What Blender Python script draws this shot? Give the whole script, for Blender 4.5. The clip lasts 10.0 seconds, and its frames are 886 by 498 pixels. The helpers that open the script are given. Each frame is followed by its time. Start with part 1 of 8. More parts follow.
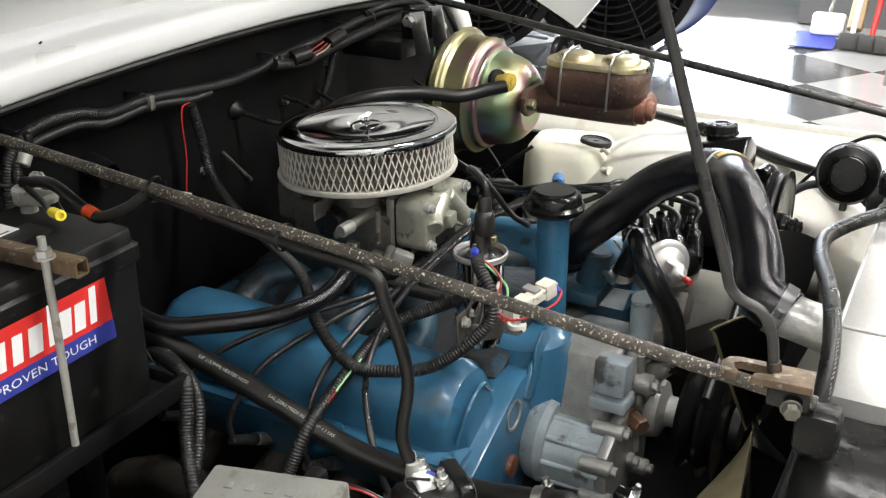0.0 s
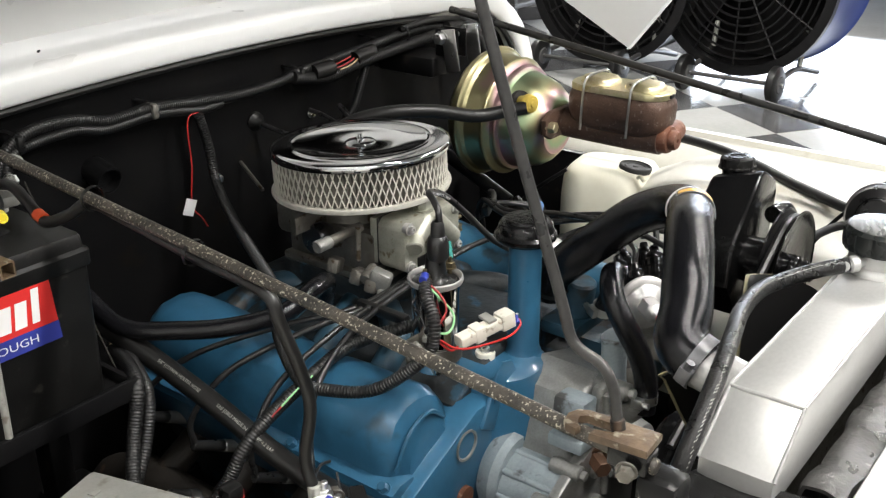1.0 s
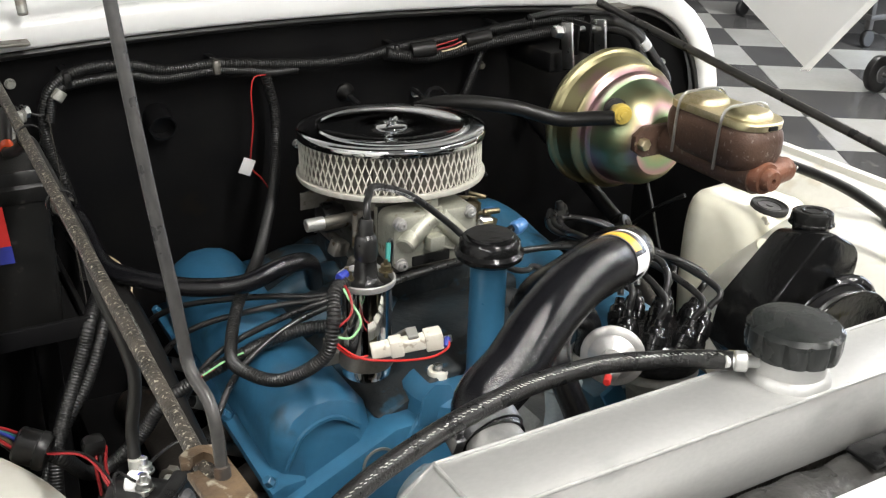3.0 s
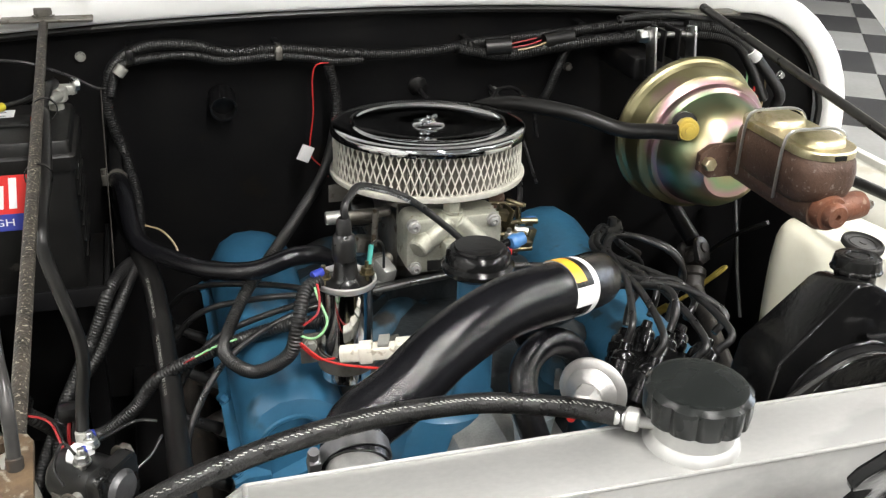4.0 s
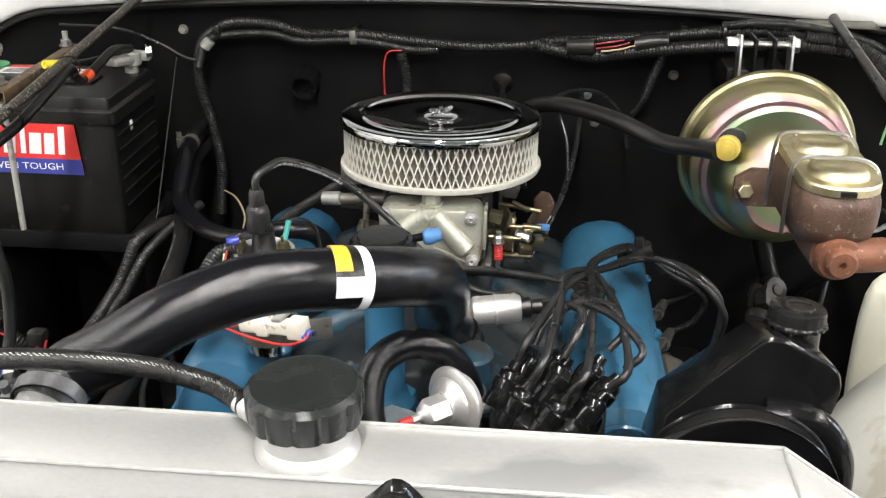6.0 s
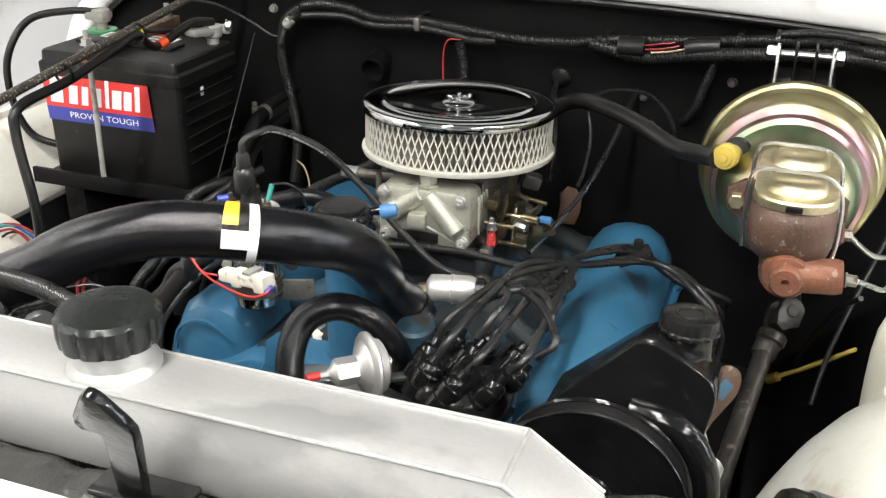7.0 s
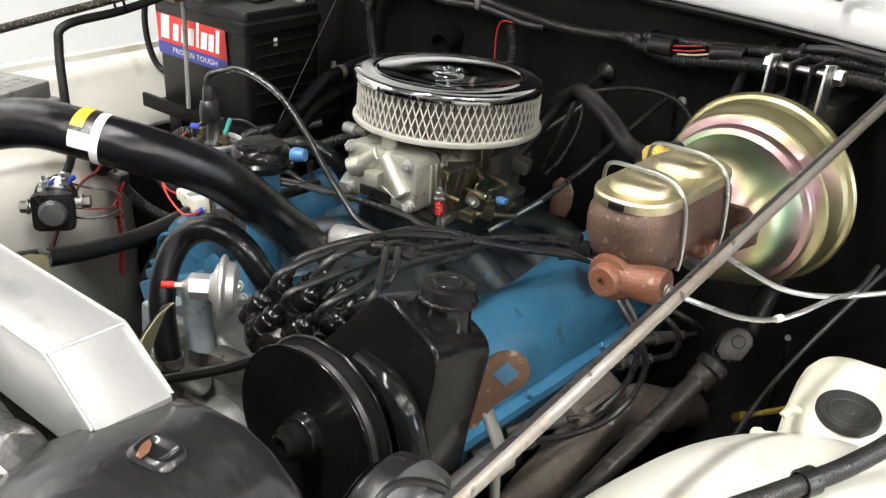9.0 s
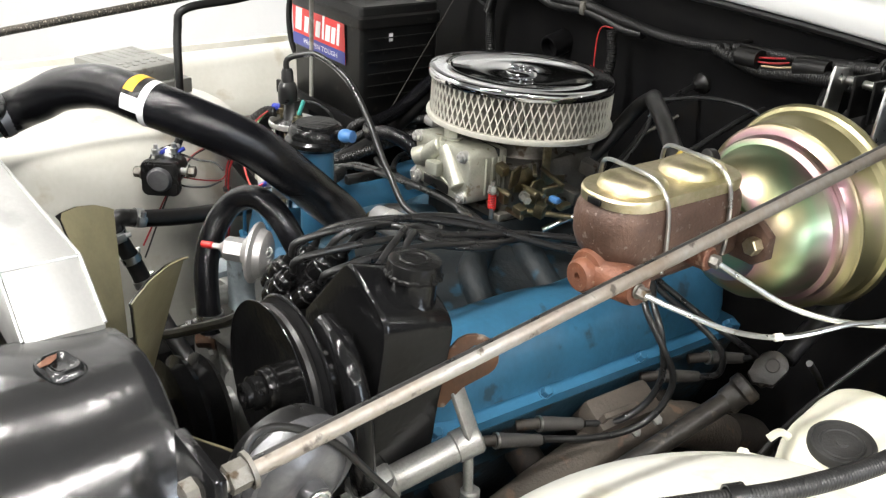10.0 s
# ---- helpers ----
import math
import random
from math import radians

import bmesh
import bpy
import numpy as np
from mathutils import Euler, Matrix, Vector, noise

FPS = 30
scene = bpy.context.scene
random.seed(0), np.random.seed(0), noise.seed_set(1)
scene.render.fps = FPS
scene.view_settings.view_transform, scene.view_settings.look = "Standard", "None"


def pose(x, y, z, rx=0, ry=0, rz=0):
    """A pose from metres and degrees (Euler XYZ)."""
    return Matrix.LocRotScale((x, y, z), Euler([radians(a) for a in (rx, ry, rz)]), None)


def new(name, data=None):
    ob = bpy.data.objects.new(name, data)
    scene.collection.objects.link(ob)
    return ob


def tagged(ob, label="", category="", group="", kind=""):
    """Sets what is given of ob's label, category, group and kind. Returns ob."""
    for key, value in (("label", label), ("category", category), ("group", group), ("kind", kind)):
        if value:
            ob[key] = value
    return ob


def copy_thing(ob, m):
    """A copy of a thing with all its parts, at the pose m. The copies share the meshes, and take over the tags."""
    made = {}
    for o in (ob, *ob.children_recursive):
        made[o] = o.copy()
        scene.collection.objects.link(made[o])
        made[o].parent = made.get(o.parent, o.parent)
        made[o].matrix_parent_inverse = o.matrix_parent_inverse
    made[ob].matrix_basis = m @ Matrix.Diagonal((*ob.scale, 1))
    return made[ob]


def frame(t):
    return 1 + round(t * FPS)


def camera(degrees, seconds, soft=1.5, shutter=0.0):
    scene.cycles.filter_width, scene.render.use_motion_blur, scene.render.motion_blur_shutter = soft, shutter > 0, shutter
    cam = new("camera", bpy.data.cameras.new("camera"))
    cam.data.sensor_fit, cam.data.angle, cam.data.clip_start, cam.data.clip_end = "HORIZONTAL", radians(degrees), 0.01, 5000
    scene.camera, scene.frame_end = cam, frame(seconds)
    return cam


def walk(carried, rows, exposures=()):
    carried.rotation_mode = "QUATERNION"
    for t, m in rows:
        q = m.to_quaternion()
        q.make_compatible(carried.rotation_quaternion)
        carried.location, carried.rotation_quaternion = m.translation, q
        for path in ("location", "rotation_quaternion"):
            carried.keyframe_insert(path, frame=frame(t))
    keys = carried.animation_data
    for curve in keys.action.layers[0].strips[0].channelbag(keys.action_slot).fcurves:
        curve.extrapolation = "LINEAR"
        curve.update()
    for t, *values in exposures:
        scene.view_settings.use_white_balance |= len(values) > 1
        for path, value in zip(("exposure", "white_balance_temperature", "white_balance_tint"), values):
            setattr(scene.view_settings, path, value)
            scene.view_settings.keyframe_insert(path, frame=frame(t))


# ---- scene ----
cam = camera(47.6, 10.0, 1.3)
METRES, EYE, TILT, LEAN, TURN = 2.5, 1.47, -23.8, 0.3, -61.5
X0, Y0 = -1.17, -0.763
ROWS = [
    (0.0, 0.0, 0.0, 0.0, 0.0, 0.0, 0.0),
    (0.5, 0.0483, 0.0058, 0.0047, 3.78, -0.27, -2.4),
    (1.0, 0.0917, 0.0125, 0.0102, 8.42, 0.25, -3.54),
    (1.5, 0.1544, 0.0263, 0.0206, 15.03, -0.41, -6.33),
    (2.0, 0.2007, 0.0488, 0.0249, 20.53, -2.76, -8.83),
    (2.5, 0.2293, 0.0776, 0.0331, 24.33, -2.96, -11.19),
    (4.0, 0.3176, 0.1785, 0.0802, 41.64, -7.8, -18.38),
    (4.5, 0.355, 0.2143, 0.095, 48.49, -9.56, -19.38),
    (5.0, 0.3774, 0.2481, 0.1046, 53.23, -10.96, -19.96),
    (6.5, 0.4419, 0.3869, 0.1581, 72.89, -18.2, -23.41),
    (7.0, 0.4693, 0.4344, 0.1805, 80.73, -21.45, -24.09),
    (7.5, 0.4783, 0.475, 0.1934, 85.99, -23.49, -24.09),
    (8.0, 0.4789, 0.5231, 0.2046, 91.08, -25.72, -25.07),
    (8.5, 0.4803, 0.5683, 0.2244, 96.7, -28.44, -24.77),
    (9.0, 0.4828, 0.6158, 0.2495, 103.95, -30.83, -25.69),
    (9.5, 0.482, 0.6648, 0.2716, 112.23, -33.4, -24.61),
    (10.0, 0.4671, 0.7, 0.2813, 118.86, -36.04, -23.51),
]
walk(cam, [(t, pose(X0, Y0, EYE, TILT, LEAN, TURN) @ pose(METRES * x, METRES * y, METRES * z, 90 + pitch, roll, yaw)) for t, x, y, z, yaw, pitch, roll in ROWS],
     exposures=[(0.0, -0.31), (2.5, -0.28), (4.5, -0.12), (6.5, 0.05), (8.5, -0.11), (10.0, 0.02)])

# ---- light ----
# The place: a garage with rows of ceiling tubes and a daylit doorway on the driver's side of the truck.
world = bpy.data.worlds.new("world")
scene.world = world
world.use_nodes = True
sky = world.node_tree.nodes.new("ShaderNodeTexSky")
sky.sky_type, sky.sun_disc = "NISHITA", False
sky.sun_elevation, sky.sun_rotation = radians(40), radians(200)
world.node_tree.nodes["Background"].inputs["Strength"].default_value = 0.12
world.node_tree.links.new(sky.outputs[0], world.node_tree.nodes["Background"].inputs["Color"])


def area_lamp(name, m, sx, sy, watts, colour=(1, 1, 1)):
    lamp = bpy.data.lights.new(name, "AREA")
    lamp.shape, lamp.size, lamp.size_y, lamp.energy, lamp.color = "RECTANGLE", sx, sy, watts, colour
    ob = new(name, lamp)
    ob.matrix_world = m
    return ob


CEIL = 3.3
TUBES = [(-2.3, -3.2), (-2.3, -0.9), (0.1, -3.4), (0.1, -1.5), (2.8, -3.2), (2.8, -0.9), (2.8, 1.6), (5.2, -2.4), (5.2, 0.6), (5.2, 3.4), (-2.3, 1.6)]
for x, y in TUBES:
    area_lamp("tube_light_lamp", pose(x, y, CEIL - 0.285), 0.12, 1.45, 44 if x < -1 else 84 if x < 1 else 100, (1.0, 0.975, 0.932))
# fill lamp added in front of the truck to brighten firewall and cowl
area_lamp("front_fill_light", pose(-0.4, -6.9, 1.5, 90, 0, 180), 2.0, 1.7, 480, (1.0, 0.985, 0.96))
area_lamp("doorway_light", pose(6.66, 1.45, 1.3, 90, 0, 90), 1.9, 2.5, 210, (0.80, 0.88, 1.0))


# ---- materials ----
def surf(name, c1, c2=None, rough=0.5, metal=0.0, scale=30.0, bump=0.05, fine=300.0, rvar=0.12, coat=0.0, spec=0.5, stretch=(1, 1, 1), spots=None, dist=0.002):
    """A surface whose colour wanders between c1 and c2 at two scales, with grain in its gloss and relief.
    spots: (colour, amount, scale) of stains or painted patches with a shape of their own."""
    m = bpy.data.materials.new(name)
    m.use_nodes = True
    nt = m.node_tree
    b = nt.nodes["Principled BSDF"]
    c2 = c2 or tuple(v * 0.8 for v in c1)
    tc = nt.nodes.new("ShaderNodeTexCoord")
    mp = nt.nodes.new("ShaderNodeMapping")
    mp.inputs["Scale"].default_value = stretch
    nt.links.new(tc.outputs["Object"], mp.inputs["Vector"])
    big, small = nt.nodes.new("ShaderNodeTexNoise"), nt.nodes.new("ShaderNodeTexNoise")
    for nz, s in ((big, scale), (small, fine)):
        nz.inputs["Scale"].default_value = s
        nz.inputs["Detail"].default_value = 4
        nt.links.new(mp.outputs[0], nz.inputs["Vector"])
    mixv = nt.nodes.new("ShaderNodeMath")
    mixv.operation = "MULTIPLY_ADD"
    mixv.inputs[1].default_value = 0.35
    nt.links.new(small.outputs[0], mixv.inputs[0])
    nt.links.new(big.outputs[0], mixv.inputs[2])
    ramp = nt.nodes.new("ShaderNodeValToRGB")
    ramp.color_ramp.elements[0].position, ramp.color_ramp.elements[1].position = 0.45, 0.9
    ramp.color_ramp.elements[0].color, ramp.color_ramp.elements[1].color = (*c1, 1), (*c2, 1)
    nt.links.new(mixv.outputs[0], ramp.inputs[0])
    colour = ramp.outputs[0]
    if spots:
        sn = nt.nodes.new("ShaderNodeTexNoise")
        sn.inputs["Scale"].default_value = spots[2]
        sn.inputs["Detail"].default_value = 8
        nt.links.new(mp.outputs[0], sn.inputs["Vector"])
        sr = nt.nodes.new("ShaderNodeValToRGB")
        sr.color_ramp.elements[0].position, sr.color_ramp.elements[1].position = 0.66 - 0.3 * spots[1], 0.72 - 0.26 * spots[1]
        nt.links.new(sn.outputs[0], sr.inputs[0])
        mx = nt.nodes.new("ShaderNodeMix")
        mx.data_type = "RGBA"
        nt.links.new(sr.outputs[0], mx.inputs["Factor"])
        nt.links.new(colour, mx.inputs["A"])
        mx.inputs["B"].default_value = (*spots[0], 1)
        colour = mx.outputs["Result"]
    nt.links.new(colour, b.inputs["Base Color"])
    mr = nt.nodes.new("ShaderNodeMapRange")
    mr.inputs["To Min"].default_value, mr.inputs["To Max"].default_value = max(0.02, rough - rvar), min(1, rough + rvar)
    nt.links.new(big.outputs[0], mr.inputs["Value"])
    nt.links.new(mr.outputs[0], b.inputs["Roughness"])
    b.inputs["Metallic"].default_value = metal
    b.inputs["Specular IOR Level"].default_value = spec
    b.inputs["Coat Weight"].default_value = coat
    b.inputs["Coat Roughness"].default_value = 0.08
    if bump:
        bp = nt.nodes.new("ShaderNodeBump")
        bp.inputs["Strength"].default_value = bump
        bp.inputs["Distance"].default_value = dist
        nt.links.new(small.outputs[0], bp.inputs["Height"])
        nt.links.new(bp.outputs[0], b.inputs["Normal"])
    return m


def banded(name, stops, rough, scale, metal=1.0):
    """A plated surface whose tint runs through several colours in soft clouds."""
    m = surf(name, (0.5, 0.5, 0.5), None, rough, metal, scale, 0.03, 200, 0.06)
    nt = m.node_tree
    ramp = [n for n in nt.nodes if n.bl_idname == "ShaderNodeValToRGB"][0]
    els = ramp.color_ramp.elements
    while len(els) < len(stops):
        els.new(0.5)
    for e, (p, c) in zip(els, stops):
        e.position, e.color = p, (*c, 1)
    return m


def ringed(name, centre, stops, rough, wander):
    """Zinc plating whose sheen runs in uneven rings about an axis along y."""
    m = surf(name, (0.5, 0.5, 0.5), None, rough, 1.0, 14, 0.04, 240, 0.07)
    nt = m.node_tree
    ramp = [n for n in nt.nodes if n.bl_idname == "ShaderNodeValToRGB"][0]
    tc, sub, flat, ln, add, nz = (nt.nodes.new("ShaderNode" + k) for k in ("TexCoord", "VectorMath", "VectorMath", "VectorMath", "Math", "TexNoise"))
    sub.operation, flat.operation, ln.operation, add.operation = "SUBTRACT", "MULTIPLY", "LENGTH", "MULTIPLY_ADD"
    sub.inputs[1].default_value, flat.inputs[1].default_value = centre, (8.0, 2.2, 8.0)
    nt.links.new(tc.outputs["Object"], sub.inputs[0])
    nt.links.new(sub.outputs[0], flat.inputs[0])
    nt.links.new(flat.outputs[0], ln.inputs[0])
    nz.inputs["Scale"].default_value, nz.inputs["Detail"].default_value = 9.0, 3
    nt.links.new(tc.outputs["Object"], nz.inputs["Vector"])
    nt.links.new(nz.outputs[0], add.inputs[0])
    add.inputs[1].default_value = wander
    nt.links.new(ln.outputs["Value"], add.inputs[2])
    nt.links.new(add.outputs[0], ramp.inputs[0])
    els = ramp.color_ramp.elements
    while len(els) < len(stops):
        els.new(0.5)
    for e, (p, c) in zip(els, stops):
        e.position, e.color = p, (*c, 1)
    return m


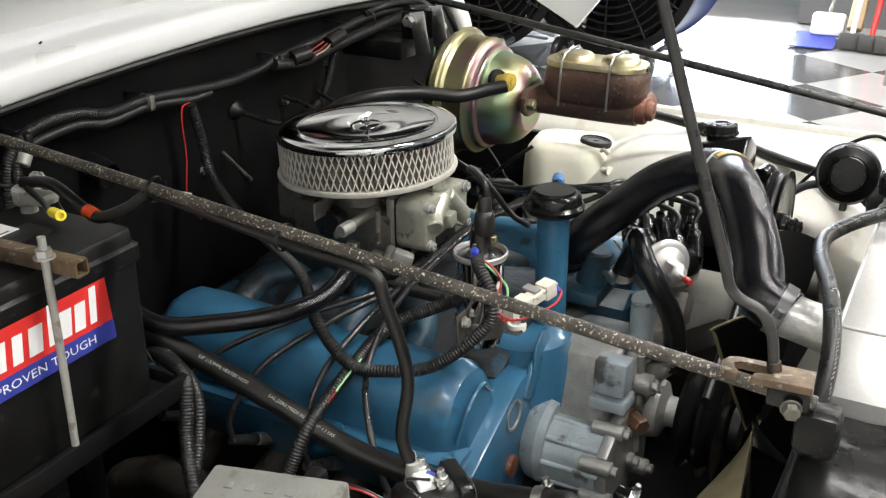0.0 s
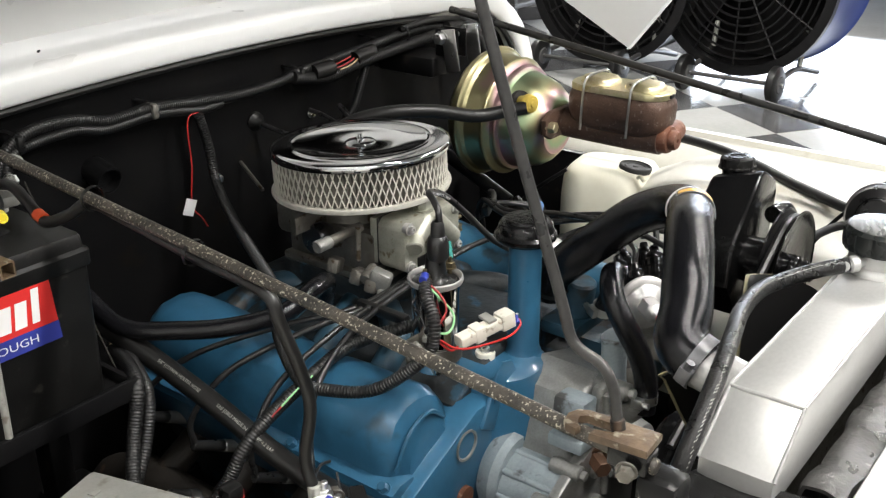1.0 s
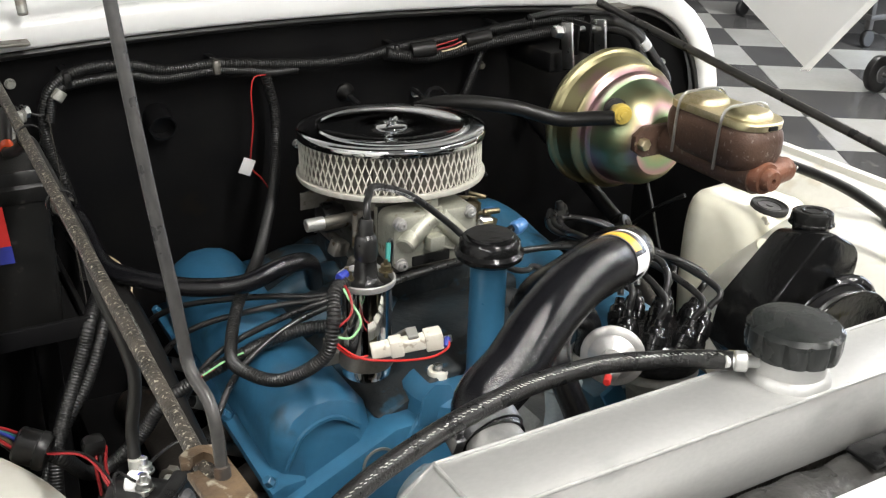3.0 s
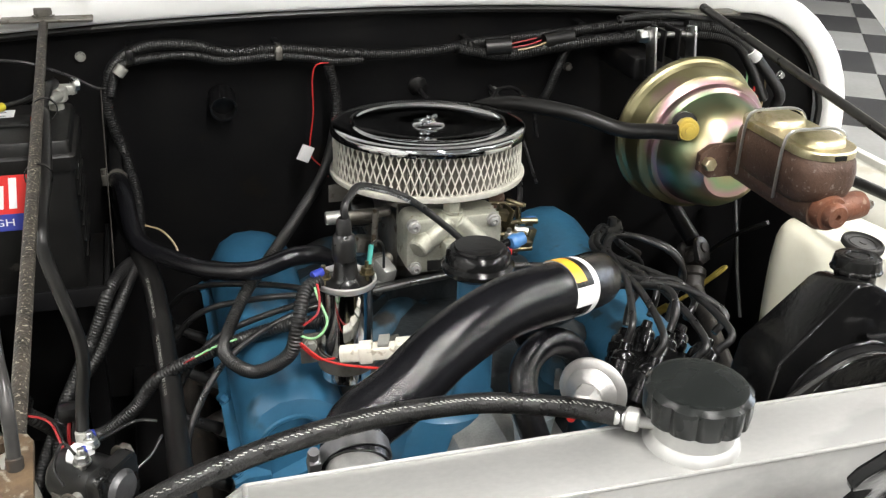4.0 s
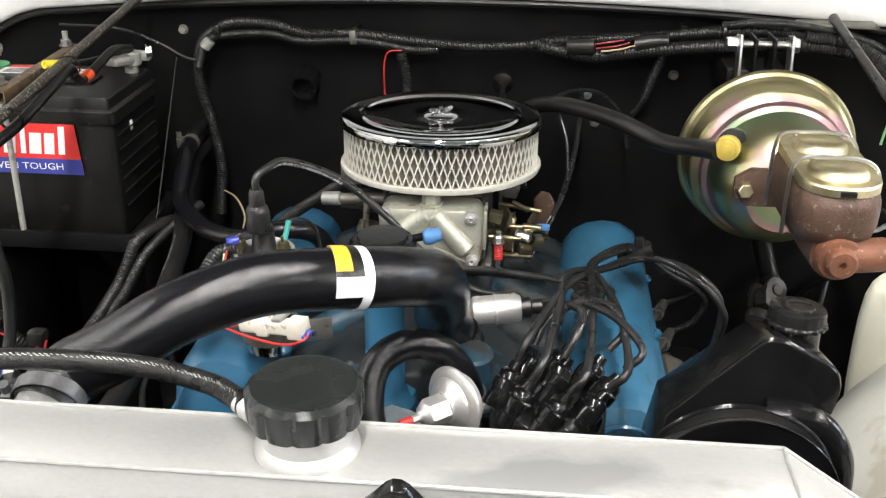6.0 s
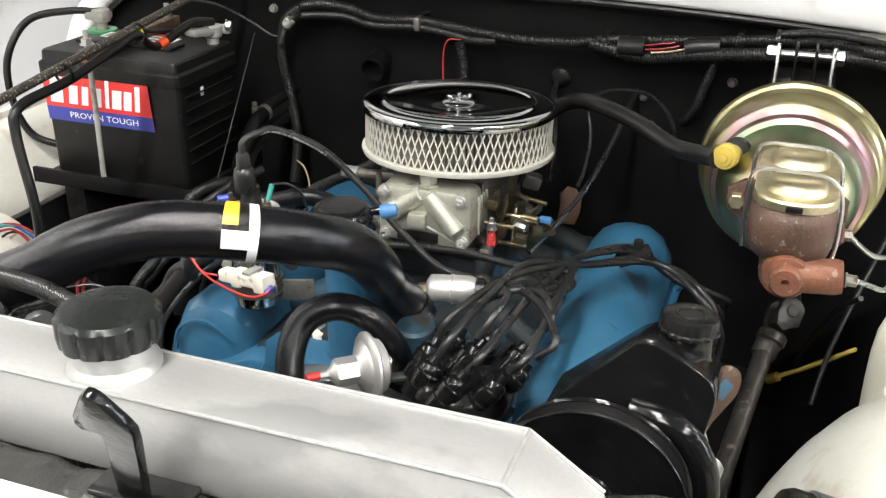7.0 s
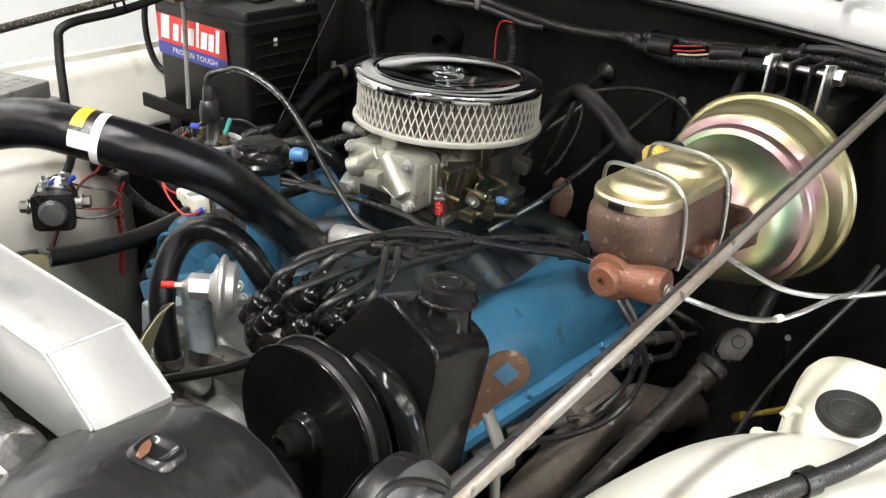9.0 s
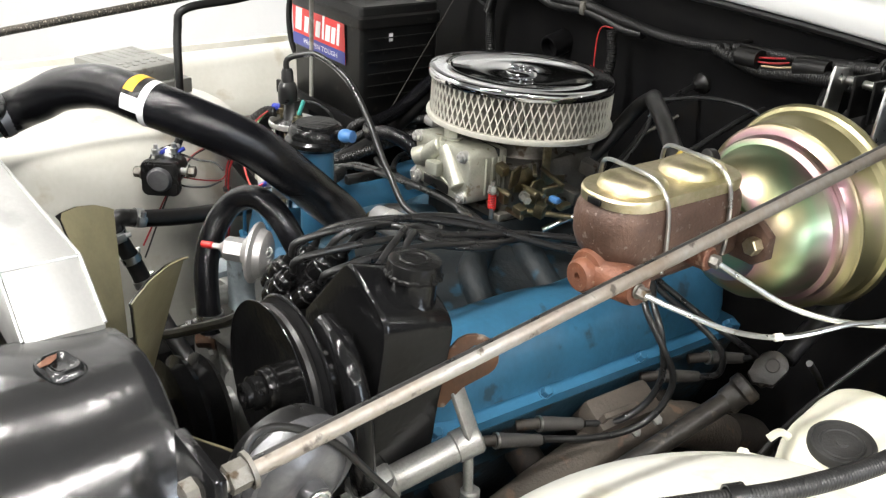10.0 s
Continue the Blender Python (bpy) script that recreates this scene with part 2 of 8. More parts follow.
M = dict(
    white_paint=surf("white_paint", (0.87, 0.87, 0.86), (0.84, 0.845, 0.84), 0.28, 0, 3, 0.01, 60, 0.05, coat=0.3),
    white_dusty=surf("white_dusty", (0.62, 0.61, 0.555), (0.53, 0.52, 0.46), 0.45, 0, 9, 0.04, 120, 0.1, spots=((0.48, 0.45, 0.37), 0.22, 14)),
    cream_plastic=surf("cream_plastic", (0.80, 0.78, 0.66), (0.74, 0.71, 0.57), 0.38, 0, 8, 0.02, 90),
    black_paint=surf("black_paint", (0.0052, 0.0052, 0.0058), (0.0095, 0.0092, 0.0092), 0.34, 0, 10, 0.08, 140, 0.12, spec=0.22, spots=((0.018, 0.016, 0.014), 0.12, 22)),
    bay_black=surf("bay_black", (0.0054, 0.0054, 0.0060), (0.0090, 0.0088, 0.0088), 0.42, 0, 10, 0.08, 140, 0.12, spec=0.06, spots=((0.009, 0.008, 0.007), 0.12, 22)),
    manifold_iron=surf("manifold_iron", (0.055, 0.046, 0.038), (0.098, 0.082, 0.067), 0.62, 0.2, 26, 0.5, 200, spots=((0.15, 0.10, 0.07), 0.14, 40)),
    black_gloss=surf("black_gloss", (0.0045, 0.0045, 0.005), (0.008, 0.008, 0.008), 0.15, 0, 16, 0.20, 150, 0.07, spec=0.28),
    rad_support=surf("rad_support", (0.007, 0.007, 0.008), (0.014, 0.014, 0.014), 0.20, 0, 5, 0.24, 15, 0.06, spec=0.75, dist=0.010),
    dusty_black=surf("dusty_black", (0.012, 0.0118, 0.011), (0.030, 0.029, 0.027), 0.30, 0, 22, 0.6, 60, 0.16, spec=0.4, spots=((0.26, 0.255, 0.235), 0.14, 34), dist=0.004),
    wrinkled=surf("wrinkled_black", (0.0045, 0.0045, 0.0048), (0.012, 0.012, 0.0116), 0.26, 0, 14, 0.30, 38, 0.10, spec=0.16, dist=0.005),
    black_plastic=surf("black_plastic", (0.006, 0.006, 0.006), (0.010, 0.010, 0.010), 0.3, 0, 40, 0.08, 500, 0.1),
    battery_black=surf("battery_black", (0.005, 0.005, 0.005), (0.009, 0.0088, 0.0085), 0.40, 0, 25, 0.15, 600, 0.1, spec=0.32, spots=((0.03, 0.028, 0.025), 0.08, 60)),
    rubber=surf("rubber", (0.006, 0.006, 0.006), (0.012, 0.0115, 0.011), 0.36, 0, 40, 0.08, 400, 0.1, spec=0.4),
    hose_rubber=surf("hose_rubber", (0.0045, 0.0045, 0.0055), (0.0075, 0.0075, 0.0088), 0.10, 0, 30, 0.17, 1200, 0.04, spec=0.38),
    braid_black=surf("braid_black", (0.007, 0.007, 0.0072), (0.016, 0.0158, 0.0155), 0.30, 0, 60, 0.45, 520, 0.12, spec=0.32),
    wire_rubber=surf("wire_rubber", (0.010, 0.010, 0.0105), (0.019, 0.0188, 0.0186), 0.30, 0, 60, 0.05, 400, 0.1),
    grey_rubber=surf("grey_rubber", (0.040, 0.038, 0.036), (0.060, 0.057, 0.053), 0.5, 0, 60, 0.2, 300, 0.1, spec=0.35),
    boot_rubber=surf("boot_rubber", (0.0035, 0.0035, 0.004), (0.006, 0.006, 0.006), 0.16, 0, 60, 0.06, 300, 0.06, spec=0.42),
    loom=surf("loom", (0.0065, 0.0065, 0.0068), (0.013, 0.0128, 0.0125), 0.40, 0, 50, 0.05, 300, 0.1),
    dark_iron=surf("dark_iron", (0.018, 0.016, 0.014), (0.036, 0.030, 0.025), 0.6, 0.3, 30, 0.3, 200, spots=((0.07, 0.045, 0.03), 0.12, 40)),
    blue=surf("engine_blue", (0.030, 0.122, 0.218), (0.023, 0.094, 0.170), 0.34, 0, 14, 0.10, 130, 0.14, coat=0.30, spots=((0.016, 0.050, 0.080), 0.16, 9)),
    blue_dirty=surf("engine_blue_dirty", (0.018, 0.060, 0.095), (0.014, 0.036, 0.052), 0.5, 0, 22, 0.3, 150, 0.12, spots=((0.018, 0.018, 0.017), 0.42, 26)),
    blue_grimy=surf("engine_blue_grimy", (0.030, 0.125, 0.22), (0.022, 0.085, 0.145), 0.42, 0, 14, 0.2, 130, 0.12, spots=((0.020, 0.045, 0.065), 0.22, 22)),
    # near-black base carries the shade of the engine valley
    valley_dark=surf("valley_dark_casting", (0.010, 0.016, 0.020), (0.022, 0.024, 0.025), 0.6, 0.0, 24, 0.7, 110, 0.16, spec=0.35, spots=((0.020, 0.060, 0.095), 0.24, 26)),
    # greyer spots paint blurry reflections into the aluminium
    alu=surf("aluminium", (0.50, 0.50, 0.485), (0.40, 0.40, 0.39), 0.42, 0.60, 7, 0.05, 300, 0.10, spots=((0.34, 0.34, 0.33), 0.22, 10), stretch=(0.6, 1, 1)),
    alu_weld=surf("alu_weld", (0.46, 0.46, 0.445), (0.36, 0.36, 0.35), 0.34, 0.5, 80, 0.4, 160, 0.1),
    cast_alu=surf("cast_alu", (0.40, 0.40, 0.385), (0.24, 0.24, 0.225), 0.42, 0.6, 26, 0.35, 350, 0.12),
    carb=surf("carb_zinc", (0.50, 0.50, 0.43), (0.36, 0.36, 0.30), 0.44, 0.65, 50, 0.2, 400, 0.1, spots=((0.22, 0.19, 0.13), 0.12, 70)),
    dark_alu=surf("dark_alu", (0.22, 0.21, 0.19), (0.14, 0.13, 0.11), 0.5, 0.7, 40, 0.3, 300, spots=((0.07, 0.05, 0.03), 0.2, 60)),
    chrome=surf("chrome", (0.63, 0.635, 0.645), (0.58, 0.585, 0.595), 0.06, 1.0, 20, 0.0, 200, 0.03),
    silver=surf("silver_zinc", (0.70, 0.70, 0.69), (0.55, 0.55, 0.54), 0.3, 1.0, 60, 0.05, 300, 0.1),
    brass=surf("brass", (0.36, 0.31, 0.20), (0.20, 0.17, 0.11), 0.35, 1.0, 80, 0.1, 400),
    # off-white paper toned down to hold the shade between the pleats
    paper=surf("filter_paper", (0.30, 0.285, 0.245), (0.22, 0.21, 0.18), 0.85, 0, 40, 0.1, 200),
    mesh_zinc=surf("mesh_zinc", (0.70, 0.68, 0.61), (0.60, 0.58, 0.52), 0.45, 0.3, 90, 0.05, 400),
    zinc=ringed("gold_zinc", (0.430, 0.03, 0.992), [(0.30, (0.50, 0.45, 0.27)), (0.50, (0.48, 0.46, 0.26)), (0.60, (0.34, 0.47, 0.27)), (0.68, (0.54, 0.34, 0.36)), (0.76, (0.50, 0.45, 0.26)), (0.85, (0.33, 0.46, 0.28)), (0.93, (0.53, 0.32, 0.36)), (1.0, (0.46, 0.42, 0.24))], 0.34, 0.42),
    zinc_lid=banded("gold_zinc_lid", [(0.42, (0.66, 0.60, 0.40)), (0.6, (0.55, 0.50, 0.30)), (0.75, (0.68, 0.60, 0.42)), (0.9, (0.54, 0.46, 0.26))], 0.42, 22.0),
    rust_iron=surf("rusty_cast_iron", (0.060, 0.034, 0.025), (0.130, 0.076, 0.054), 0.48, 0.3, 26, 0.34, 300, 0.16, spots=((0.20, 0.16, 0.135), 0.15, 170)),
    rust_port=surf("rusty_port", (0.20, 0.074, 0.038), (0.11, 0.046, 0.028), 0.52, 0.2, 34, 0.6, 200, spots=((0.27, 0.17, 0.12), 0.2, 110)),
    rust_plate=surf("rusty_plate", (0.135, 0.066, 0.036), (0.075, 0.046, 0.032), 0.48, 0.4, 18, 0.3, 220, spots=((0.25, 0.20, 0.16), 0.18, 50)),
    rod=surf("worn_rod", (0.020, 0.019, 0.017), (0.075, 0.064, 0.052), 0.42, 0.3, 40, 0.6, 300, spots=((0.42, 0.39, 0.31), 0.25, 380)),
    rod_bare=surf("worn_bare_rod", (0.31, 0.295, 0.27), (0.21, 0.165, 0.125), 0.42, 0.5, 14, 0.35, 200, spots=((0.085, 0.070, 0.058), 0.20, 60)),
    rod_dark=surf("dark_rod", (0.024, 0.024, 0.024), (0.045, 0.043, 0.041), 0.30, 0.3, 40, 0.15, 160),
    ochre_steel=surf("ochre_steel", (0.17, 0.115, 0.066), (0.065, 0.044, 0.030), 0.5, 0.3, 38, 0.5, 180, spots=((0.30, 0.27, 0.21), 0.22, 90)),
    red=surf("red_plastic", (0.55, 0.025, 0.02), (0.42, 0.02, 0.02), 0.4, 0, 50, 0.02, 300),
    label_red=surf("label_red", (0.68, 0.035, 0.03), (0.62, 0.03, 0.028), 0.35, 0, 20, 0.0, 100),
    label_blue=surf("label_blue", (0.035, 0.05, 0.30), (0.03, 0.04, 0.25), 0.35, 0, 20, 0.0, 100),
    label_white=surf("label_white", (0.82, 0.82, 0.82), (0.76, 0.76, 0.76), 0.4, 0, 20, 0.0, 100),
    label_yellow=surf("label_yellow", (0.75, 0.40, 0.03), (0.68, 0.36, 0.03), 0.4, 0, 20, 0.0, 100),
    green=surf("green_plastic", (0.05, 0.32, 0.12), (0.04, 0.25, 0.1), 0.4, 0, 50, 0.02, 300),
    light_green=surf("light_green_wire", (0.30, 0.62, 0.30), (0.25, 0.5, 0.25), 0.4, 0, 50, 0.02, 300),
    teal=surf("teal_wire", (0.06, 0.33, 0.29), (0.05, 0.27, 0.24), 0.4, 0, 50, 0.02, 300),
    blue_plastic=surf("blue_plastic", (0.065, 0.19, 0.42), (0.05, 0.14, 0.32), 0.35, 0, 50, 0.02, 300),
    crimp_blue=surf("crimp_blue", (0.03, 0.05, 0.35), (0.025, 0.04, 0.28), 0.35, 0, 50, 0.02, 300),
    yellow=surf("yellow_plastic", (0.56, 0.42, 0.085), (0.47, 0.35, 0.07), 0.4, 0, 50, 0.02, 300),
    bright_yellow=surf("bright_yellow", (0.85, 0.70, 0.05), (0.75, 0.62, 0.05), 0.4, 0, 50, 0.02, 300),
    white_ceramic=surf("white_ceramic", (0.74, 0.72, 0.64), (0.64, 0.61, 0.52), 0.6, 0, 60, 0.1, 300, spots=((0.42, 0.38, 0.3), 0.2, 90)),
    orange=surf("orange_band", (0.75, 0.09, 0.02), (0.65, 0.08, 0.02), 0.4, 0, 50, 0.02, 300),
    regulator_grey=surf("regulator_grey", (0.27, 0.27, 0.25), (0.20, 0.20, 0.185), 0.5, 0.3, 20, 0.12, 300, spots=((0.15, 0.14, 0.12), 0.15, 40)),
    grey_metal=surf("grey_metal", (0.40, 0.40, 0.37), (0.32, 0.32, 0.29), 0.5, 0.4, 20, 0.12, 300, spots=((0.22, 0.2, 0.17), 0.15, 40)),
    tan_wire=surf("tan_wire", (0.5, 0.38, 0.22), (0.42, 0.32, 0.2), 0.5, 0, 50, 0.02, 300),
    cap_rubber=surf("cap_rubber", (0.018, 0.018, 0.018), (0.032, 0.031, 0.030), 0.55, 0, 60, 0.25, 260, 0.1, spec=0.3),
    dark_cap=surf("dark_cap", (0.009, 0.0105, 0.010), (0.015, 0.0165, 0.016), 0.26, 0, 30, 0.1, 500, 0.08, spec=0.30),
    wall_paint=surf("wall_paint", (0.36, 0.36, 0.36), (0.31, 0.31, 0.31), 0.6, 0, 2, 0.05, 60),
    ceiling_paint=surf("ceiling_paint", (0.30, 0.30, 0.295), (0.26, 0.26, 0.255), 0.8, 0, 2, 0.05, 60),
    tile_white=surf("tile_white", (0.38, 0.38, 0.37), (0.31, 0.31, 0.30), 0.16, 0, 2.5, 0.02, 40, 0.06, spots=((0.36, 0.35, 0.33), 0.14, 5)),
    tile_black=surf("tile_black", (0.055, 0.055, 0.057), (0.08, 0.08, 0.08), 0.16, 0, 2.5, 0.02, 40, 0.06, spots=((0.13, 0.13, 0.12), 0.14, 5)),
    hood_pad=surf("hood_pad", (0.014, 0.014, 0.015), (0.022, 0.022, 0.022), 0.9, 0, 20, 0.3, 200),
    greasy=surf("greasy_steel", (0.008, 0.0076, 0.0070), (0.026, 0.0225, 0.0195), 0.34, 0.0, 40, 0.6, 120, 0.14, spec=0.35, spots=((0.06, 0.05, 0.042), 0.14, 90)),
    dull_yellow=surf("dull_yellow", (0.42, 0.30, 0.05), (0.30, 0.21, 0.05), 0.5, 0, 50, 0.1, 300),
    fan_olive=surf("fan_olive", (0.24, 0.215, 0.125), (0.18, 0.16, 0.095), 0.5, 0, 20, 0.1, 200),
    red_wire=surf("red_wire", (0.34, 0.022, 0.025), (0.24, 0.018, 0.02), 0.38, 0, 50, 0.02, 300),
    dark_wall=surf("dark_wall", (0.16, 0.16, 0.165), (0.13, 0.13, 0.135), 0.6, 0, 2, 0.05, 60),
    pale_cast=surf("pale_blue_cast", (0.36, 0.42, 0.45), (0.24, 0.28, 0.30), 0.45, 0.2, 22, 0.25, 250, 0.12, spots=((0.08, 0.08, 0.075), 0.18, 26)),
    satin_zinc=surf("satin_zinc", (0.62, 0.60, 0.59), (0.48, 0.48, 0.47), 0.42, 0.75, 40, 0.15, 300, 0.1),
    satin_grey=surf("satin_grey", (0.17, 0.17, 0.175), (0.10, 0.10, 0.105), 0.36, 0.6, 30, 0.2, 220, 0.1),
    white_wall=surf("white_wall", (0.80, 0.80, 0.79), (0.76, 0.76, 0.75), 0.6, 0, 2, 0.05, 60),
    concrete=surf("concrete", (0.30, 0.295, 0.28), (0.22, 0.215, 0.2), 0.5, 0, 1.5, 0.1, 40),
    fan_blue=surf("fan_blue", (0.025, 0.05, 0.22), (0.02, 0.04, 0.17), 0.4, 0, 5, 0.05, 60),
    dark_grey=surf("dark_grey", (0.05, 0.05, 0.05), (0.075, 0.072, 0.07), 0.5, 0.2, 5, 0.1, 60),
)
glow = bpy.data.materials.new("tube_glow")
glow.use_nodes = True
glow.node_tree.nodes["Principled BSDF"].inputs["Emission Color"].default_value = (1, 0.98, 0.95, 1)
glow.node_tree.nodes["Principled BSDF"].inputs["Emission Strength"].default_value = 30
M["glow"] = glow


# ---- building helpers ----
def thing(name, label, category, loc=(0, 0, 0), group="", kind=""):
    ob = new(name)
    ob.empty_display_size = 0.05
    ob.location = loc
    return tagged(ob, label, category, group, kind)


def finish(bm, sharp=38):
    bmesh.ops.recalc_face_normals(bm, faces=bm.faces)
    lim = radians(sharp)
    for fc in bm.faces:
        fc.smooth = True
    for e in bm.edges:
        if len(e.link_faces) == 2 and e.calc_face_angle(0) > lim:
            e.smooth = False
    me = bpy.data.meshes.new("mesh")
    bm.to_mesh(me)
    bm.free()
    return me


def part(name, bm, material, parent, label="", sharp=38):
    """One mesh in world coordinates, under a thing or a part."""
    me = bm if isinstance(bm, bpy.types.Mesh) else finish(bm, sharp)
    if not me.materials:
        me.materials.append(M[material])
    ob = new(name, me)
    if parent is not None:
        ob.parent = parent
        base = parent.location if parent.type == "EMPTY" else Vector((0, 0, 0))
        ob.matrix_parent_inverse = Matrix.Translation(-Vector(base))
    return tagged(ob, label)


def solo(name, bm, material, label, category, group="", kind="", sharp=38):
    ob = part(name, bm, material, None, "", sharp)
    return tagged(ob, label, category, group, kind)


def frame_to(a, b):
    """A matrix at a whose z axis points to b."""
    a, b = Vector(a), Vector(b)
    return Matrix.Translation(a) @ (b - a).to_track_quat("Z", "Y").to_matrix().to_4x4()


def box(c, s, bev=0.002, m=None, bm=None, seg=2):
    bm = bm or bmesh.new()
    r = bmesh.ops.create_cube(bm, size=1)
    vs = r["verts"]
    for v in vs:
        v.co = Vector((v.co.x * s[0], v.co.y * s[1], v.co.z * s[2]))
    if bev:
        es = list({e for v in vs for e in v.link_edges})
        r2 = bmesh.ops.bevel(bm, geom=es, offset=min(bev, 0.45 * min(s)), segments=seg, affect="EDGES", profile=0.5)
        vs = list({v for fc in r2["faces"] for v in fc.verts} | {v for v in vs if v.is_valid})
    mm = Matrix.Translation(c) @ (m or Matrix())
    for v in vs:
        v.co = mm @ v.co
    return bm


def span(x0, x1, y0, y1, z0, z1, bev=0.002, bm=None):
    return box(((x0 + x1) / 2, (y0 + y1) / 2, (z0 + z1) / 2), (x1 - x0, y1 - y0, z1 - z0), bev, None, bm)


def lathe(profile, m=None, n=32, bm=None, wob=None):
    """Revolves (radius, height) pairs about the z axis of m. wob: radius factor by angle."""
    bm = bm or bmesh.new()
    m = m or Matrix()
    rings = []
    for r, h in profile:
        if r < 1e-6:
            rings.append([bm.verts.new(m @ Vector((0, 0, h)))])
        else:
            rings.append([bm.verts.new(m @ Vector((r * (wob(i / n, r, h) if wob else 1) * math.cos(2 * math.pi * i / n), r * (wob(i / n, r, h) if wob else 1) * math.sin(2 * math.pi * i / n), h))) for i in range(n)])
    for a, b in zip(rings, rings[1:]):
        for i in range(n):
            j = (i + 1) % n
            if len(a) == 1 and len(b) > 1:
                bm.faces.new((a[0], b[i], b[j]))
            elif len(b) == 1 and len(a) > 1:
                bm.faces.new((a[i], a[j], b[0]))
            elif len(a) > 1:
                bm.faces.new((a[i], a[j], b[j], b[i]))
    return bm


def rod(a, b, r, n=14, bm=None, r2=None):
    d = (Vector(b) - Vector(a)).length
    r2 = r if r2 is None else r2
    c = min(r, r2) * 0.15
    return lathe([(0, 0), (r - c, 0), (r, c), (r2, d - c), (r2 - c, d), (0, d)], frame_to(a, b), n, bm)


def hexa(a, b, r, bm=None):
    """A hexagonal head from a to b with a washer face."""
    d = (Vector(b) - Vector(a)).length
    bm = lathe([(0, 0), (r * 1.25, 0), (r * 1.25, d * 0.18), (r, d * 0.18)], frame_to(a, b), 18, bm)
    return lathe([(r, d * 0.18), (r, d * 0.92), (r * 0.86, d), (0, d)], frame_to(a, b), 6, bm)


def smooth_path(pts, step):
    """A Catmull-Rom curve through pts, sampled evenly."""
    p = [Vector(q) for q in pts]
    if len(p) == 2:
        n = max(2, int((p[1] - p[0]).length / step))
        return [p[0].lerp(p[1], i / n) for i in range(n + 1)]
    p = [2 * p[0] - p[1]] + p + [2 * p[-1] - p[-2]]
    dense = []
    for i in range(1, len(p) - 2):
        for k in range(24):
            t = k / 24
            dense.append(0.5 * ((2 * p[i]) + (p[i + 1] - p[i - 1]) * t + (2 * p[i - 1] - 5 * p[i] + 4 * p[i + 1] - p[i + 2]) * t * t + (3 * p[i] - p[i - 1] - 3 * p[i + 1] + p[i + 2]) * t ** 3))
    dense.append(p[-2])
    out, acc = [dense[0]], 0.0
    for a, b in zip(dense, dense[1:]):
        d = (b - a).length
        while d > 1e-9 and acc + d >= step:
            a = a.lerp(b, (step - acc) / d)
            out.append(a)
            d = (b - a).length
            acc = 0.0
        acc += d
    if (out[-1] - dense[-1]).length > step * 0.3:
        out.append(dense[-1])
    return out


def sweep_frames(path):
    t = [(path[min(i + 1, len(path) - 1)] - path[max(i - 1, 0)]).normalized() for i in range(len(path))]
    u = t[0].orthogonal().normalized()
    if abs(t[0].z) < 0.9:
        u = (Vector((0, 0, 1)) - t[0] * t[0].z).normalized()
    out = []
    for i, d in enumerate(t):
        u = (u - d * u.dot(d)).normalized()
        out.append((path[i], d, u, d.cross(u)))
    return out


def tube(pts, r, n=12, step=0.008, bm=None, rib=0.0, pitch=0.006, sq=1.0, ends=None, bore=0.0):
    """A hose or wire through pts. rib: depth of its corrugation; ends: other radii at the two ends; bore: wall of an open end."""
    bm = bm or bmesh.new()
    rib, pitch = rib * 0.62, pitch * 0.66
    step = pitch / 4 if rib else step
    fr = sweep_frames(smooth_path(pts, step))
    rings = []
    for i, (c, d, u, w) in enumerate(fr):
        rr = r
        if ends:
            rr = ends[0] + (ends[1] - ends[0]) * i / (len(fr) - 1)
        if rib:
            rr = rr - (rib if i % 4 in (2, 3) else 0)
        rings.append([bm.verts.new(c + u * (rr * math.cos(2 * math.pi * k / n)) + w * (rr * sq * math.sin(2 * math.pi * k / n))) for k in range(n)])
    for a, b in zip(rings, rings[1:]):
        for k in range(n):
            bm.faces.new((a[k], a[(k + 1) % n], b[(k + 1) % n], b[k]))
    for ring, (c, d, u, w), s in ((rings[0], fr[0], 1), (rings[-1], fr[-1], -1)):
        if bore:
            inner = [bm.verts.new(c + (v.co - c) * (1 - bore / r)) for v in ring]
            deep = [bm.verts.new(v.co + d * s * r * 0.8) for v in inner]
            for k in range(n):
                bm.faces.new((ring[k], ring[(k + 1) % n], inner[(k + 1) % n], inner[k]))
                bm.faces.new((inner[k], inner[(k + 1) % n], deep[(k + 1) % n], deep[k]))
            bm.faces.new(deep)
        else:
            bm.faces.new(ring)
    return bm


def prism(outline, depth, m=None, bev=0.0, bm=None, seg=2):
    """Extrudes an outline in the xy plane of m by depth along its z."""
    bm = bm or bmesh.new()
    m = m or Matrix()
    lo = [bm.verts.new(Vector((x, y, 0))) for x, y in outline]
    hi = [bm.verts.new(Vector((x, y, depth))) for x, y in outline]
    n = len(lo)
    fs = [bm.faces.new(lo[::-1]), bm.faces.new(hi)] + [bm.faces.new((lo[i], lo[(i + 1) % n], hi[(i + 1) % n], hi[i])) for i in range(n)]
    vs = lo + hi
    if bev:
        es = [e for fc in fs[:2] for e in fc.edges]
        r = bmesh.ops.bevel(bm, geom=es, offset=bev, segments=seg, affect="EDGES", profile=0.5)
        vs = list({v for fc in r["faces"] for v in fc.verts} | {v for v in vs if v.is_valid})
    for v in vs:
        v.co = m @ v.co
    return bm


